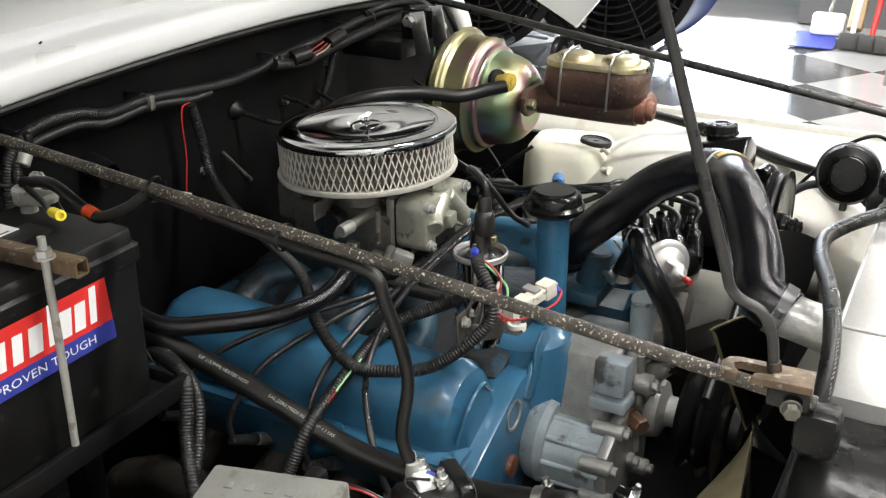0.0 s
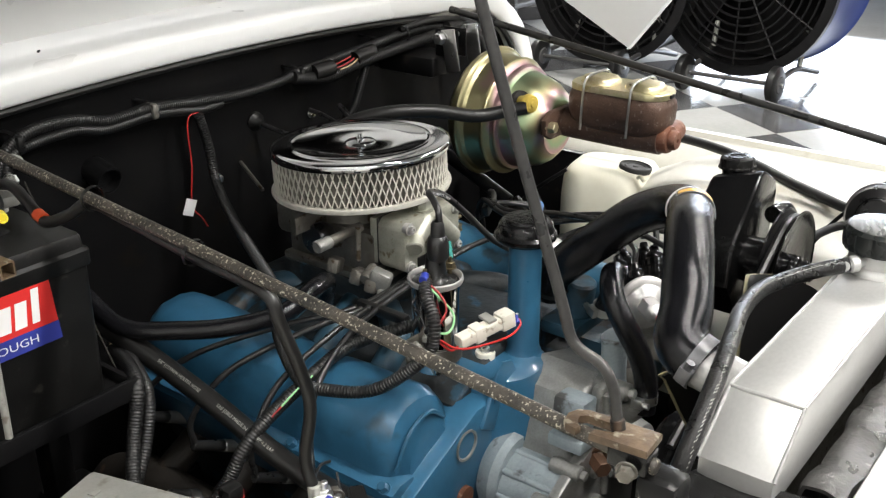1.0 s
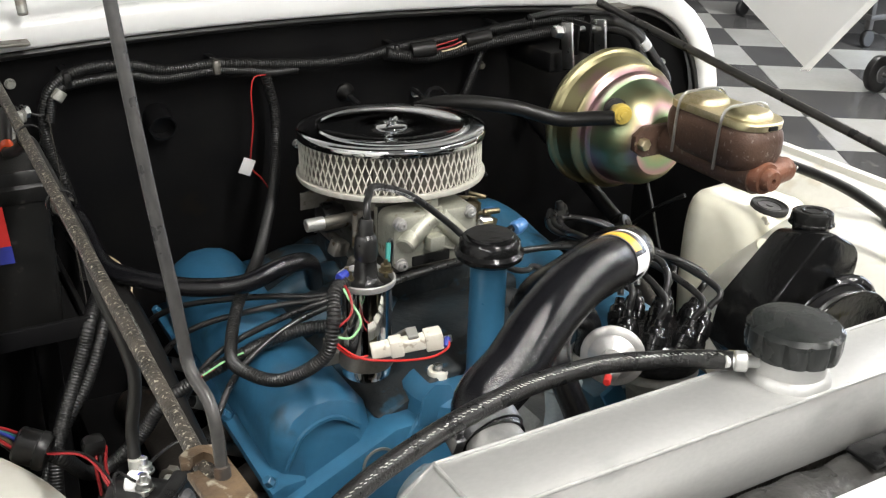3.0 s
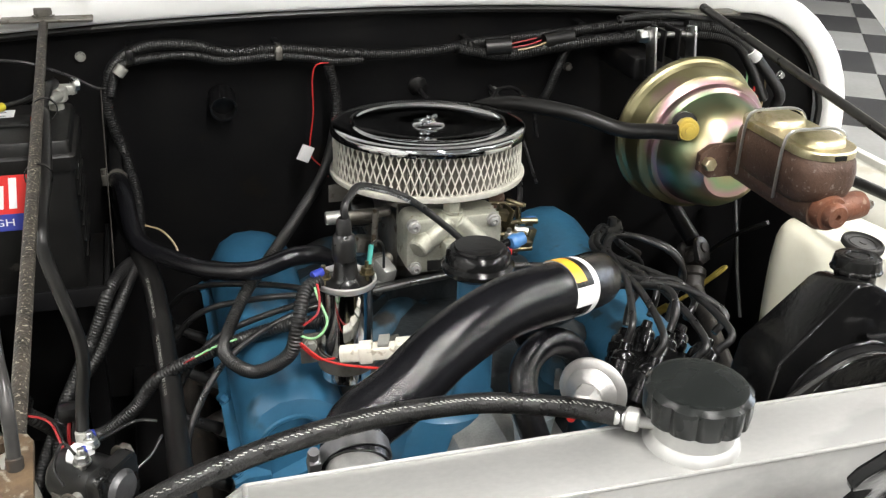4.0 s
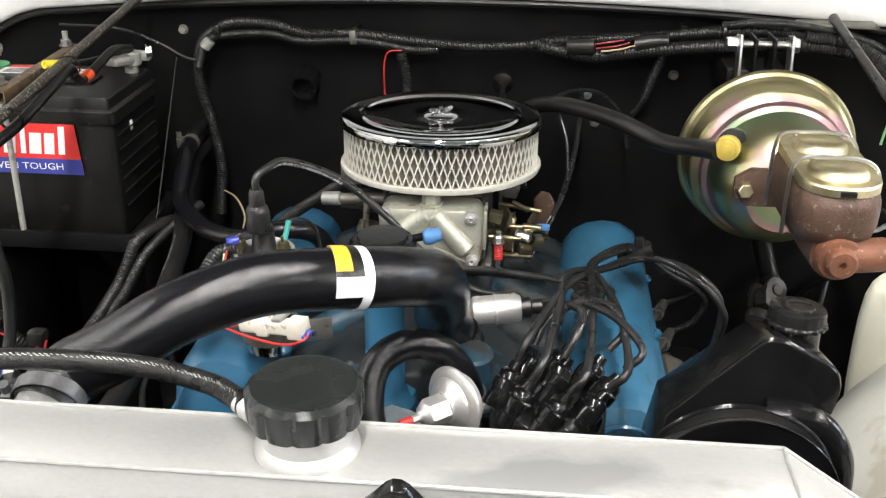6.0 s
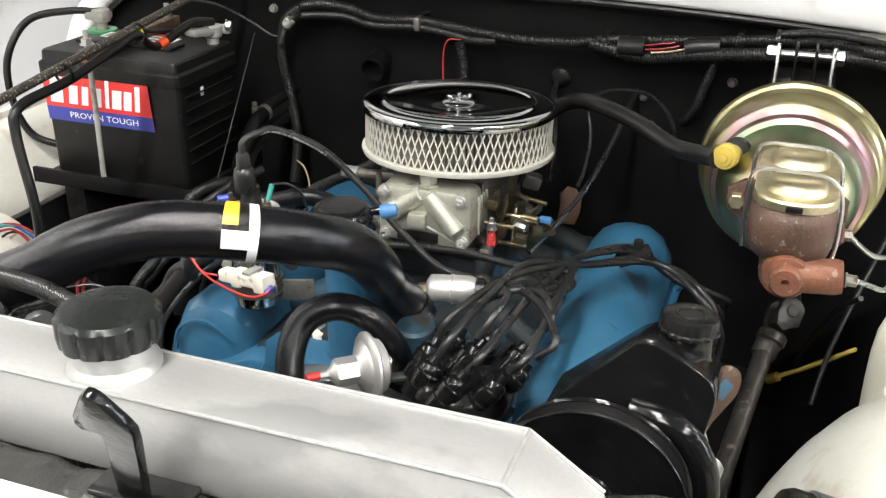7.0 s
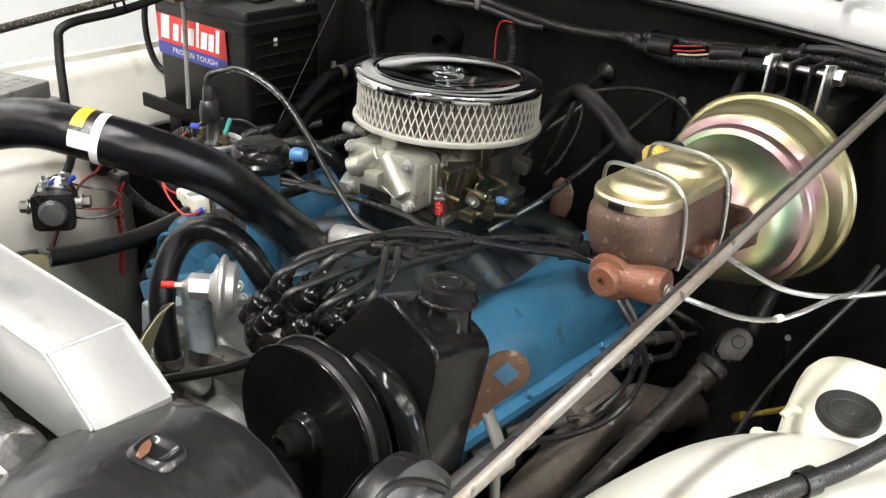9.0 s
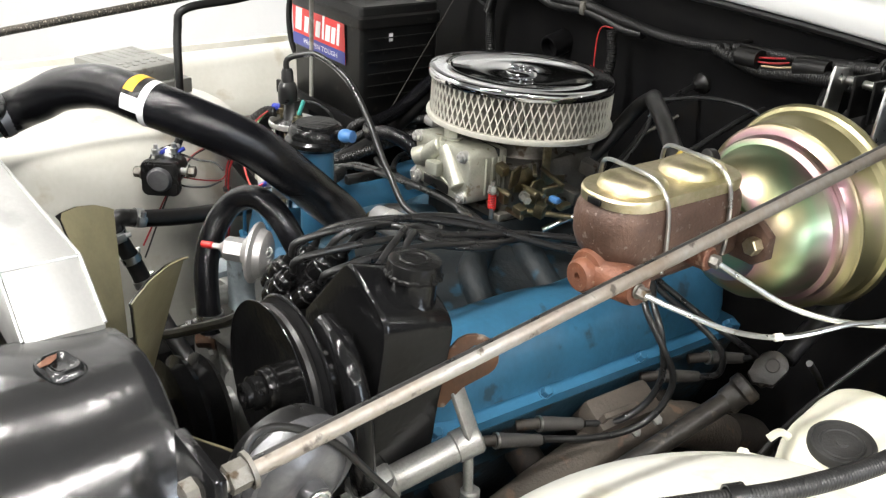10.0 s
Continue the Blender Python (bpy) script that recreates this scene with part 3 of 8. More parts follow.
def loft(rings, caps=True, bm=None):
    """Joins closed rings of equal length."""
    bm = bm or bmesh.new()
    vr = [[bm.verts.new(Vector(p)) for p in ring] for ring in rings]
    n = len(vr[0])
    for a, b in zip(vr, vr[1:]):
        for k in range(n):
            bm.faces.new((a[k], a[(k + 1) % n], b[(k + 1) % n], b[k]))
    if caps:
        bm.faces.new(vr[0][::-1])
        bm.faces.new(vr[-1])
    return bm


def sheet(rows, thick, bm=None):
    """A bent plate through rows of points, with thickness along its normals."""
    bm = bm or bmesh.new()
    vr = [[bm.verts.new(Vector(p)) for p in row] for row in rows]
    for a, b in zip(vr, vr[1:]):
        for k in range(len(a) - 1):
            bm.faces.new((a[k], a[k + 1], b[k + 1], b[k]))
    bmesh.ops.recalc_face_normals(bm, faces=bm.faces)
    bmesh.ops.solidify(bm, geom=list(bm.faces), thickness=thick)
    return bm


def rounded(w, h, r, n=5, cx=0.0, cy=0.0):
    """The outline of a rounded rectangle."""
    out = []
    for sx, sy, a0 in ((1, 1, 0), (-1, 1, 90), (-1, -1, 180), (1, -1, 270)):
        for k in range(n + 1):
            a = radians(a0 + 90 * k / n)
            out.append((cx + sx * (w / 2 - r) + r * math.cos(a), cy + sy * (h / 2 - r) + r * math.sin(a)))
    return out


def clamp(c, d, r, parent, w=0.012, material="silver"):
    """A worm-drive clamp round a hose at c along d."""
    c, d = Vector(c), Vector(d).normalized()
    m = frame_to(c - d * w / 2, c + d * w / 2)
    bm = lathe([(r, 0), (r + 0.0012, 0), (r + 0.0012, w), (r, w), (r, 0)], m, 28)
    bm = box((0, 0, 0), (0.016, 0.009, w * 1.1), 0.001, m @ Matrix.Translation((r + 0.004, 0, w / 2)) @ pose(0, 0, 0, 0, 0, 90), bm)
    s = m @ Matrix.Translation((r + 0.005, 0.008, w / 2)) @ pose(0, 0, 0, -90, 0, 0)
    bm = lathe([(0, 0), (0.0042, 0), (0.0042, 0.008), (0, 0.008)], s, 8, bm)
    return part("clamp", bm, material, parent, "")


def text_mesh(words, size):
    """Flat outline letters in the xy plane, as points and faces."""
    cu = bpy.data.curves.new("letters", "FONT")
    cu.body, cu.size, cu.align_x, cu.align_y, cu.resolution_u = words, size, "LEFT", "CENTER", 2
    ob = new("letters", cu)
    bpy.context.view_layer.update()
    me = ob.to_mesh()
    pts, faces = [v.co.copy() for v in me.vertices], [tuple(p.vertices) for p in me.polygons]
    ob.to_mesh_clear()
    bpy.data.objects.remove(ob)
    bpy.data.curves.remove(cu)
    return pts, faces


def letters_flat(words, size, m, fit=None):
    pts, faces = text_mesh(words, size)
    if fit:
        w = max(p.x for p in pts)
        for p in pts:
            p.x *= fit / w
    bm = bmesh.new()
    vs = [bm.verts.new(m @ p) for p in pts]
    for fc in faces:
        try:
            bm.faces.new([vs[i] for i in fc])
        except ValueError:
            pass
    return bm


def letters_on_hose(words, size, pts, r, start, turn, lift=0.0006):
    """Printing along a hose: start in metres along it, turn in degrees round it."""
    path = smooth_path(pts, 0.004)
    fr = sweep_frames(path)
    lp, faces = text_mesh(words, size)
    bm = bmesh.new()
    vs = []
    for p in lp:
        s = (start + p.x) / 0.004
        i = max(0, min(len(fr) - 2, int(s)))
        c, d, u, w = fr[i]
        c = c.lerp(fr[i + 1][0], min(1, max(0, s - i)))
        a = radians(turn) - p.y / r
        vs.append(bm.verts.new(c + (u * math.cos(a) + w * math.sin(a)) * (r + lift)))
    for fc in faces:
        try:
            bm.faces.new([vs[i] for i in fc])
        except ValueError:
            pass
    return bm


# ---- the garage ----
def room():
    fl = solo("floor", span(-6, 9.0, -7, 8, -0.10, -0.012, 0), "concrete", "grey screed under black and white garage floor tiles", "floor", kind="structure")
    wx, wy0, wy1 = 6.6, 0.5, 2.4
    for nm, b in (("wall_west", (-3.3, -3.1, -7, 8, 0, CEIL)), ("wall_north", (-6, 9.2, 8, 8.2, 0, CEIL))):
        solo(nm, span(*b, 0), "white_wall" if nm == "wall_west" else "dark_wall", "plain white painted garage wall" if nm == "wall_west" else "plain dark grey painted garage wall", "wall", kind="structure")
    # unseen south wall, its opening made up for the front fill lamp
    bm = span(-3.3, -2.3, -7.2, -7, 0, CEIL, 0)
    span(1.5, 9.2, -7.2, -7, 0, CEIL, 0, bm)
    span(-2.3, 1.5, -7.2, -7, 2.7, CEIL, 0, bm)
    solo("wall_south", bm, "wall_paint", "plain light grey garage wall, unseen, with an opening added for the front fill lamp", "wall", kind="structure")
    bm = span(wx, wx + 0.2, -7, wy0, 0, CEIL, 0)
    span(wx, wx + 0.2, wy1, 8, 0, CEIL, 0, bm)
    span(wx, wx + 0.2, wy0, wy1, 2.6, CEIL, 0, bm)
    solo("wall_east", bm, "dark_wall", "dark grey garage wall with a wide open doorway", "wall", kind="structure")
    solo("ground", span(-40, 40, -40, 25, -0.20, -0.11, 0), "concrete", "pale concrete yard outside the doorway", "ground", kind="structure")
    solo("ceiling", span(-6.2, 9.2, -7.2, 8.2, CEIL, CEIL + 0.1, 0), "ceiling_paint", "plain grey garage ceiling", "ceiling", kind="structure")
    first = None
    for x, y in TUBES:
        if first is None:
            first = thing("tube_light", "white twin-tube strip light hung on short rods below the ceiling", "ceiling light", (x, y, CEIL), "ceiling strip lights")
            part("housing", span(x - 0.09, x + 0.09, y - 0.78, y + 0.78, CEIL - 0.25, CEIL - 0.20, 0.008), "wall_paint", first)
            for s in (-1, 1):
                part("hanger", rod((x, y + s * 0.6, CEIL - 0.201), (x, y + s * 0.6, CEIL), 0.006, 8), "grey_metal", first)
            for s in (-1, 1):
                part("tube", rod((x + s * 0.045, y - 0.74, CEIL - 0.265), (x + s * 0.045, y + 0.74, CEIL - 0.265), 0.014), "glow", first, "glowing white tube")
            x00, y00 = x, y
        else:
            copy_thing(first, pose(x, y, CEIL))
    return fl


FLOOR = room()

# ---- the truck's body ----
body = thing("truck_body", "white truck body round a black-painted engine bay", "truck", (0, 0.3, 0))
CX = 0.0


def arch(off, foot=0.5):
    W, R, zt = 0.835 + off, 0.21 + off, 1.122 + off
    right = [(CX + W, foot), (CX + W, zt - R)]
    right += [(CX + W - R + R * math.cos(radians(a)), zt - R + R * math.sin(radians(a))) for a in range(10, 91, 10)]
    top = [(CX + (W - R) * s, zt + 0.028 * (1 - s * s)) for s in [1 - k / 8 for k in range(1, 16)]]
    return right + top + [(2 * CX - x, z) for x, z in right[::-1]]


bm = prism([(x, z) for x, z in arch(-0.001)], 0.02, pose(0, 0.32, 0, 90))
firewall = part("firewall", bm, "bay_black", body, "black-painted stamped firewall")
rows = [[(x, y, z) for x, z in arch(o)] for o, y in ((0, 0.315), (0, 0.272), (0.002, 0.265), (0.007, 0.261), (0.032, 0.258), (0.040, 0.262), (0.044, 0.272), (0.046, 0.42))]
part("cowl_panel", sheet(rows, 0.003), "white_paint", body, "white-painted cowl with a rounded front rim", 60)
# rubber seal inside the rim
part("cowl_seal", tube([(x, 0.276, z) for x, z in arch(-0.006)], 0.006, 8, 0.02), "rubber", body, "black rubber seal")


def dome_ring(side, rho, top):
    cx, cy, rx, ry, p, q = DOME[side]
    z = 0.45 + (top - 0.45) * max(0.0, 1 - rho ** p) ** q + 0.012 * (1 - rho * rho)
    return [(cx + rx * rho * math.cos(2 * math.pi * k / 72), cy + ry * rho * math.sin(2 * math.pi * k / 72), z) for k in range(72)]


DOME = {1: (0.689, -0.374, 0.309, 0.434, 2.98, 0.66), -1: (-0.72, -0.45, 0.25, 0.36, 10, 0.2)}
for side, zedge, ztop in ((1, 0.888, 0.888), (-1, 0.92, 0.862)):
    bm = loft([dome_ring(side, r, ztop) for r in (0.02, 0.2, 0.4, 0.55, 0.68, 0.76, 0.82, 0.86, 0.89, 0.92, 0.945, 0.965, 0.98, 0.99, 0.996, 1.0)], False)
    bm.faces.new([v for v in list(bm.verts)[:72]])
    part("wheel_housing", bm, "white_dusty", body, "cream-white rounded wheel housing", 60)
    prof = [(0.735, 0.60), (0.745, 0.80), (0.755, 0.83), (0.78, 0.846), (0.80, zedge - 0.032), (0.83, zedge - 0.012), (0.848, zedge - 0.010), (0.852, zedge), (0.866, zedge + 0.001), (0.880, zedge - 0.006), (0.890, zedge - 0.03), (0.905, 0.55)]
    rows = [[(side * x, y, z) for x, z in prof] for y in [-0.98 + 1.24 * j / 24 for j in range(25)]]
    part("inner_fender", sheet(rows, 0.002), "white_dusty", body, "cream-white inner fender ledge and lip", 50)
# made-up black sheet, hides the lit floor where the bay is dark
part("closing_sheet", span(-0.74, 0.74, -0.9, 0.31, 0.40, 0.43, 0.004), "black_paint", body, "black sheet added under the bay to keep it dark")
part("toe_board", span(-0.80, 0.80, 0.326, 0.345, 0.30, 0.58, 0.003), "bay_black", body, "black toe board under the firewall")
# side sheets added likewise to close the dark bay
part("closing_sheet", span(-0.735, -0.72, -0.62, 0.30, 0.43, 0.80, 0.002), "black_paint", body, "black sheet added to close the side of the bay")
part("closing_sheet", span(0.715, 0.733, -0.12, 0.30, 0.43, 0.84, 0.002), "black_paint", body, "black sheet added to close the side of the bay")
part("frame_rail", span(-0.42, -0.34, -0.95, 0.3, 0.44, 0.56, 0.01), "black_paint", body, "black chassis rail")
part("frame_rail", span(0.34, 0.42, -0.95, 0.3, 0.44, 0.56, 0.01), "black_paint", body, "black chassis rail")

# radiator support: black rolled panels on both sides of the radiator and a low bar across
support = thing("radiator_support", "glossy black rolled-steel radiator support with chipped paint", "radiator support", (0, -0.8, 0.43))


def shoulder(s, y0):
    if s > 0:
        prof = [(0.300, 0.980), (0.325, 1.006), (0.35, 1.018), (0.376, 1.0235), (0.418, 1.0230), (0.445, 1.0155), (0.470, 1.000), (0.491, 0.975), (0.508, 0.94), (0.517, 0.89), (0.52, 0.80), (0.52, 0.40)]
    else:
        prof = [(0.310, 0.955), (0.335, 0.980), (0.355, 0.994), (0.38, 1.0), (0.43, 0.997), (0.47, 0.985), (0.505, 0.962), (0.53, 0.93), (0.545, 0.89), (0.55, 0.80), (0.55, 0.40)]
    ys = (y0, y0 - 0.004, y0 - 0.014, y0 - 0.05, -0.78, -0.84, -0.88, -0.93, -0.96)
    drop = {-0.78: 0.002, -0.84: 0.012, -0.88: 0.026, -0.93: 0.052, -0.96: 0.085}
    rows = [[(s * x, y, z - drop.get(y, 0) - (0.004 if y == y0 else 0) + 0.005 * math.sin(23 * x + 40 * y)) for x, z in prof] for y in ys]
    bm = sheet(rows, 0.004)
    prism([(s * x, z - 0.006) for x, z in prof] + [(s * 0.3, 0.40)], 0.004, pose(0, y0, 0, 90), 0, bm)
    return bm


part("side_panel", shoulder(1, -0.690), "rad_support", support, "glossy black panel beside the radiator", 55)
part("side_panel", shoulder(-1, -0.690), "wrinkled", support, "wrinkled black panel beside the radiator", 55)
bar = []
for y, dz in ((-0.766, -0.08), (-0.766, -0.010), (-0.769, -0.002), (-0.776, 0.0), (-0.786, 0.001), (-0.796, -0.002), (-0.803, -0.004), (-0.8035, -0.06)):
    bar.append([(-0.34 + 0.67 * k / 60, y + 0.0028 * math.sin(0.9 * k) * math.sin(0.37 * k + 1), 0.9965 + dz + (0.0013 * math.sin(0.55 * k + 30 * y) + 0.0007 * math.sin(1.7 * k + 90 * y) if dz > -0.03 else 0)) for k in range(61)])
part("cross_bar", sheet(bar, 0.003), "dusty_black", support, "dented dusty black bar across the front", 70)
for x in (-0.46, 0.44):
    part("mount_leg", span(x - 0.03, x + 0.03, -0.90, -0.84, 0.0, 0.45, 0.004), "black_paint", support, "black mounting leg")
part("lower_panel", span(-0.34, 0.33, -0.80, -0.69, 0.40, 0.43, 0.004), "black_gloss", support)
DM = Matrix.Translation((0.400, -0.745, 1.0232)) @ pose(0, 0, 0, 0, 4, 15)
part("dimple", loft([[DM @ Vector((x * k, y * k, z)) for x, y in rounded(0.030, 0.024, 0.007, 4)] for k, z in ((0.35, -0.0012), (0.55, -0.0008), (0.70, 0.0010), (0.82, 0.0022), (0.95, 0.0018), (1.08, 0.0002), (1.2, -0.003))]), "rad_support", support, "stamped dent with raised edges", 60)
part("chip", prism([(-0.003, -0.008), (0.001, -0.010), (0.0035, -0.002), (0.002, 0.006), (-0.001, 0.010), (-0.0035, 0.003)], 0.0006, Matrix.Translation((0.397, -0.752, 1.0259)) @ pose(0, 0, 0, 0, 4, 35)), "rust_port", support, "orange rust chip")
# white grille panel in front
rows = [[(x, y, z) for x in (-0.62, -0.4, -0.2, 0, 0.2, 0.3, 0.32)] for y, z in ((-0.805, 0.94), (-0.805, 0.995), (-0.808, 1.0), (-0.84, 1.0), (-0.87, 0.995), (-0.885, 0.975), (-0.89, 0.94), (-0.89, 0.5))]
grille = solo("grille_panel", sheet(rows, 0.003), "white_paint", "white-painted grille panel with small slots along its top", "grille", sharp=60)
for x in (-0.195, -0.05, 0.10):
    part("slot", prism(rounded(0.014, 0.008, 0.0038), 0.001, pose(x, -0.825, 1.0012)), "black_paint", grille, "dark slot")
latch = thing("hood_latch_hook", "black steel hood latch hook standing behind the grille panel", "latch", (0.045, -0.785, 0.999))
part("hook", prism([(-0.010, 0), (0.012, 0), (0.034, 0.078), (0.038, 0.092), (0.035, 0.102), (0.025, 0.121), (0.021, 0.125), (0.016, 0.1255), (0.011, 0.121), (-0.002, 0.100), (-0.006, 0.090), (-0.003, 0.084), (0.003, 0.084), (0.010, 0.088), (0.014, 0.084), (0.014, 0.078)], 0.009, pose(0.042, -0.784, 0.999, 112), 0.0022), "black_gloss", latch)
part("base", span(0.012, 0.085, -0.800, -0.770, 0.9985, 1.004, 0.002), "black_gloss", latch)

# ---- the open hood ----
hood = thing("hood", "open white hood, seen from its painted underside", "hood", (0, 0.31, 1.19))
HO = Matrix.Translation((0, 0.31, 1.19)) @ Matrix(((1, 0, 0, 0), (0, -0.616, -0.788, 0), (0, 0.788, -0.616, 0), (0, 0, 0, 1)))


def hood_rows(inset, length, deep, u_add=0.0):
    w, r = 0.82 - inset, 0.13
    prof = [(w, deep), (w, deep * 0.7), (w, deep * 0.45), (w, r)] + [(w - r + r * math.cos(radians(a)), r - r * math.sin(radians(a))) for a in (18, 36, 54, 72, 90)]
    prof += [((w - r) * s, -0.025 * (1 - s * s)) for s in (0.75, 0.5, 0.25, 0)]
    prof = prof + [(-x, v) for x, v in prof[:-1][::-1]]
    rows = []
    for s in [k / 10 for k in range(11)]:
        row = []
        for x, v in prof:
            u0 = 0.015 + u_add + 0.06 * max(0, v) / 0.33
            row.append(HO @ Vector((x, u0 + s * (length - u0), v + inset * 0.5)))
        rows.append(row)
    return rows


part("skin", sheet(hood_rows(0, 1.2, 0.335), 0.002), "white_paint", hood, "white-painted hood skin", 60)
for s in (1, -1):
    bm = bmesh.new()
    for a, b, wd in ((Vector((0, 0.085, 0.327)), Vector((0, 1.1, 0.327)), 0.03),):
        pts = [HO @ Vector((s * 0.818, a.y, 0.333)), HO @ Vector((s * 0.818, 1.15, 0.333)), HO @ Vector((s * 0.79, 1.15, 0.335)), HO @ Vector((s * 0.79, a.y, 0.335))]
        bm = sheet([[pts[0], pts[3]], [pts[1], pts[2]]], 0.002)
    part("edge_flange", bm, "white_paint", hood, "folded white flange")
for u0, u1 in ((0.55, 0.64), (1.08, 1.18)):
    bm = box((0, 0, 0), (1.30, u1 - u0, 0.03), 0.012)
    bm.transform(HO @ Matrix.Translation((0, (u0 + u1) / 2, 0.012)))
    part("cross_brace", bm, "white_paint", hood, "pressed white cross brace")
# unseen dark pad, added so the chrome lid mirrors black
rows = [[HO @ Vector((0.74 * s, u, 0.050 - 0.018 * (1 - s * s))) for s in (-1, -0.6, -0.2, 0.2, 0.6, 1)] for u in (0.21, 0.50, 0.85, 1.14)]
part("reflection_pad", sheet(rows, 0.006), "hood_pad", hood, "matt black pad, unseen, added to darken reflections in the lid")
part("hole", lathe([(0, 0.0), (0.0022, 0.0), (0.0024, 0.0004), (0.0026, 0.0)], HO @ pose(-0.315, 0.034, 0.0215), 16), "black_paint", hood, "dark round hole")
for x in (-0.42, 0.42):
    part("hinge_stud", rod(HO @ Vector((x, 0.07, 0.02)), HO @ Vector((x, 0.05, 0.06)), 0.007), "grey_metal", hood, "grey hinge stud")

# ---- rods ----
LA, LB = Vector((-0.4805, 0.2588, 1.1505)), Vector((-0.4617, -0.700, 1.0515))
br = thing("brace_rod", "dark steel brace rod with flaking rusty and cream paint", "brace rod", LB)
part("rod", rod(LA, LB, 0.0062), "rod", br)
part("end_plate", span(-0.535, -0.415, 0.235, 0.268, 1.150, 1.155, 0.002), "dark_alu", br, "grey end plate under the cowl rim")
part("end_nut", hexa(LA + Vector((0, 0, 0.004)), LA + Vector((0, 0, 0.016)), 0.012), "dark_alu", br)
bkt = thing("prop_rod_bracket", "rusty ochre steel bracket bolted to the radiator support", "bracket", (-0.462, -0.66, 1.05))
KP = pose(-0.463, -0.660, 1.064, 0, 0, 4)
hook = [(-0.014, -0.036), (0.014, -0.036), (0.0145, 0.022), (0.011, 0.030), (0.003, 0.034), (-0.007, 0.033), (-0.0125, 0.029), (-0.0145, 0.020), (-0.009, 0.018), (-0.005, 0.024), (0.003, 0.026), (0.0075, 0.020), (0.007, -0.004), (0.001, -0.009), (-0.006, -0.006), (-0.0065, 0.008), (-0.0145, 0.009)]
part("plate", prism(hook, 0.007, KP, 0.0014), "ochre_steel", bkt, "plate with a hooked slot")
part("under_plate", span(-0.472, -0.452, -0.696, -0.664, 1.046, 1.0635, 0.002), "black_gloss", bkt)
part("bolt", hexa((-0.478, -0.684, 1.052), (-0.486, -0.686, 1.051), 0.0065), "dark_alu", bkt, "dull bolt head")
part("foot_block", box((-0.456, -0.703, 1.026), (0.032, 0.034, 0.040), 0.008), "wrinkled", bkt)
prop = thing("hood_prop_rod", "dark grey steel hood prop rod with a hooked foot", "prop rod", (-0.462, -0.65, 1.08))
part("rod", tube([(-0.484, -0.372, 1.93), (-0.474, -0.553, 1.361), (-0.466, -0.615, 1.170), (-0.4645, -0.628, 1.132), (-0.460, -0.650, 1.118), (-0.459, -0.660, 1.100), (-0.459, -0.664, 1.078)], 0.0044, 10, 0.006), "rod_dark", prop)
part("foot_nub", rod((-0.459, -0.664, 1.078), (-0.459, -0.668, 1.062), 0.0055), "dark_iron", prop)
RA, RB = Vector((0.5395, 0.2466, 1.1395)), Vector((0.558, -0.700, 1.0015))
br2 = thing("brace_rod", "worn bare-steel brace rod with rust and chipped paint", "brace rod", RB)
d = (RB - RA).normalized()
part("rod", rod(RA, RB, 0.0066), "rod_dark", br2, "near-black rod")
# paler strip with an uneven edge along the rod's outer side
rows = []
for q in [k / 40 for k in range(41)]:
    c = RA.lerp(RB, 0.002 + 0.994 * q)
    e = math.sin(37 * q) * 9 + math.sin(91 * q) * 6
    rows.append([c + (Vector((math.cos(radians(a)), 0, math.sin(radians(a))))) * 0.0069 for a in [-75 + e + (150 - e) * k / 12 for k in range(13)]])
part("pale_side", sheet(rows, 0.0003), "rod_bare", br2, "pale rusty strip along the driver side of the rod")
part("end_nut", hexa(RB - d * 0.026, RB - d * 0.008, 0.0105), "dark_alu", br2, "grey hexagonal nut")
part("lock_nut", hexa(RB + d * 0.006, RB + d * 0.02, 0.013), "dark_alu", br2)
part("end_bracket", span(0.525, 0.59, -0.712, -0.703, 0.90, 1.03, 0.003), "black_gloss", br2)
part("end_plate", span(0.49, 0.60, 0.225, 0.262, 1.128, 1.133, 0.002), "dark_alu", br2, "grey end plate under the cowl rim")

# ---- radiator ----
rad = thing("radiator", "brushed aluminium radiator with a welded top tank", "radiator", (-0.015, -0.725, 0.43))
y0, y1 = -0.757, -0.695
tank = [(-0.322, 1.052), (0.291, 1.052), (0.345, 1.015), (0.345, 0.984), (-0.375, 0.984), (-0.375, 1.012)]
part("top_tank", prism(tank, y1 - y0, pose(0, y1, 0, 90), 0.0025), "alu", rad, "brushed aluminium tank with clipped ends")
corners = [(-0.375, 1.012), (-0.322, 1.052), (0.291, 1.052), (0.345, 1.015)]
for yy in (y0, y1):
    for (xa, za), (xb, zb) in zip(corners, corners[1:]):
        part("weld_bead", tube([(xa, yy, za), ((xa + xb) / 2, yy, (za + zb) / 2), (xb, yy, zb)], 0.0017, 8, 0.008), "alu_weld", rad, "bright weld bead")
for xa, za in corners[1:3]:
    part("weld_bead", tube([(xa, y0, za), (xa, y1, za)], 0.0017, 8, 0.01), "alu_weld", rad, "bright weld bead")
bm = bmesh.new()
for k in range(150):
    x = -0.33 + 0.64 * k / 149
    bm = box((x, -0.726, 0.73), (0.0008, 0.05, 0.50), 0, None, bm)
tagged(part("core_fin", bm, "dark_alu", rad, "fine dull aluminium fins"), kind="stuff")
bm = bmesh.new()
for k in range(44):
    bm = box((-0.01, -0.726, 0.49 + 0.0113 * k), (0.66, 0.044, 0.0022), 0, None, bm)
tagged(part("core_tube", bm, "dark_alu", rad, "flat horizontal tubes"), kind="stuff")
part("side_channel", span(-0.372, -0.34, y0, y1, 0.46, 0.983, 0.002), "alu", rad)
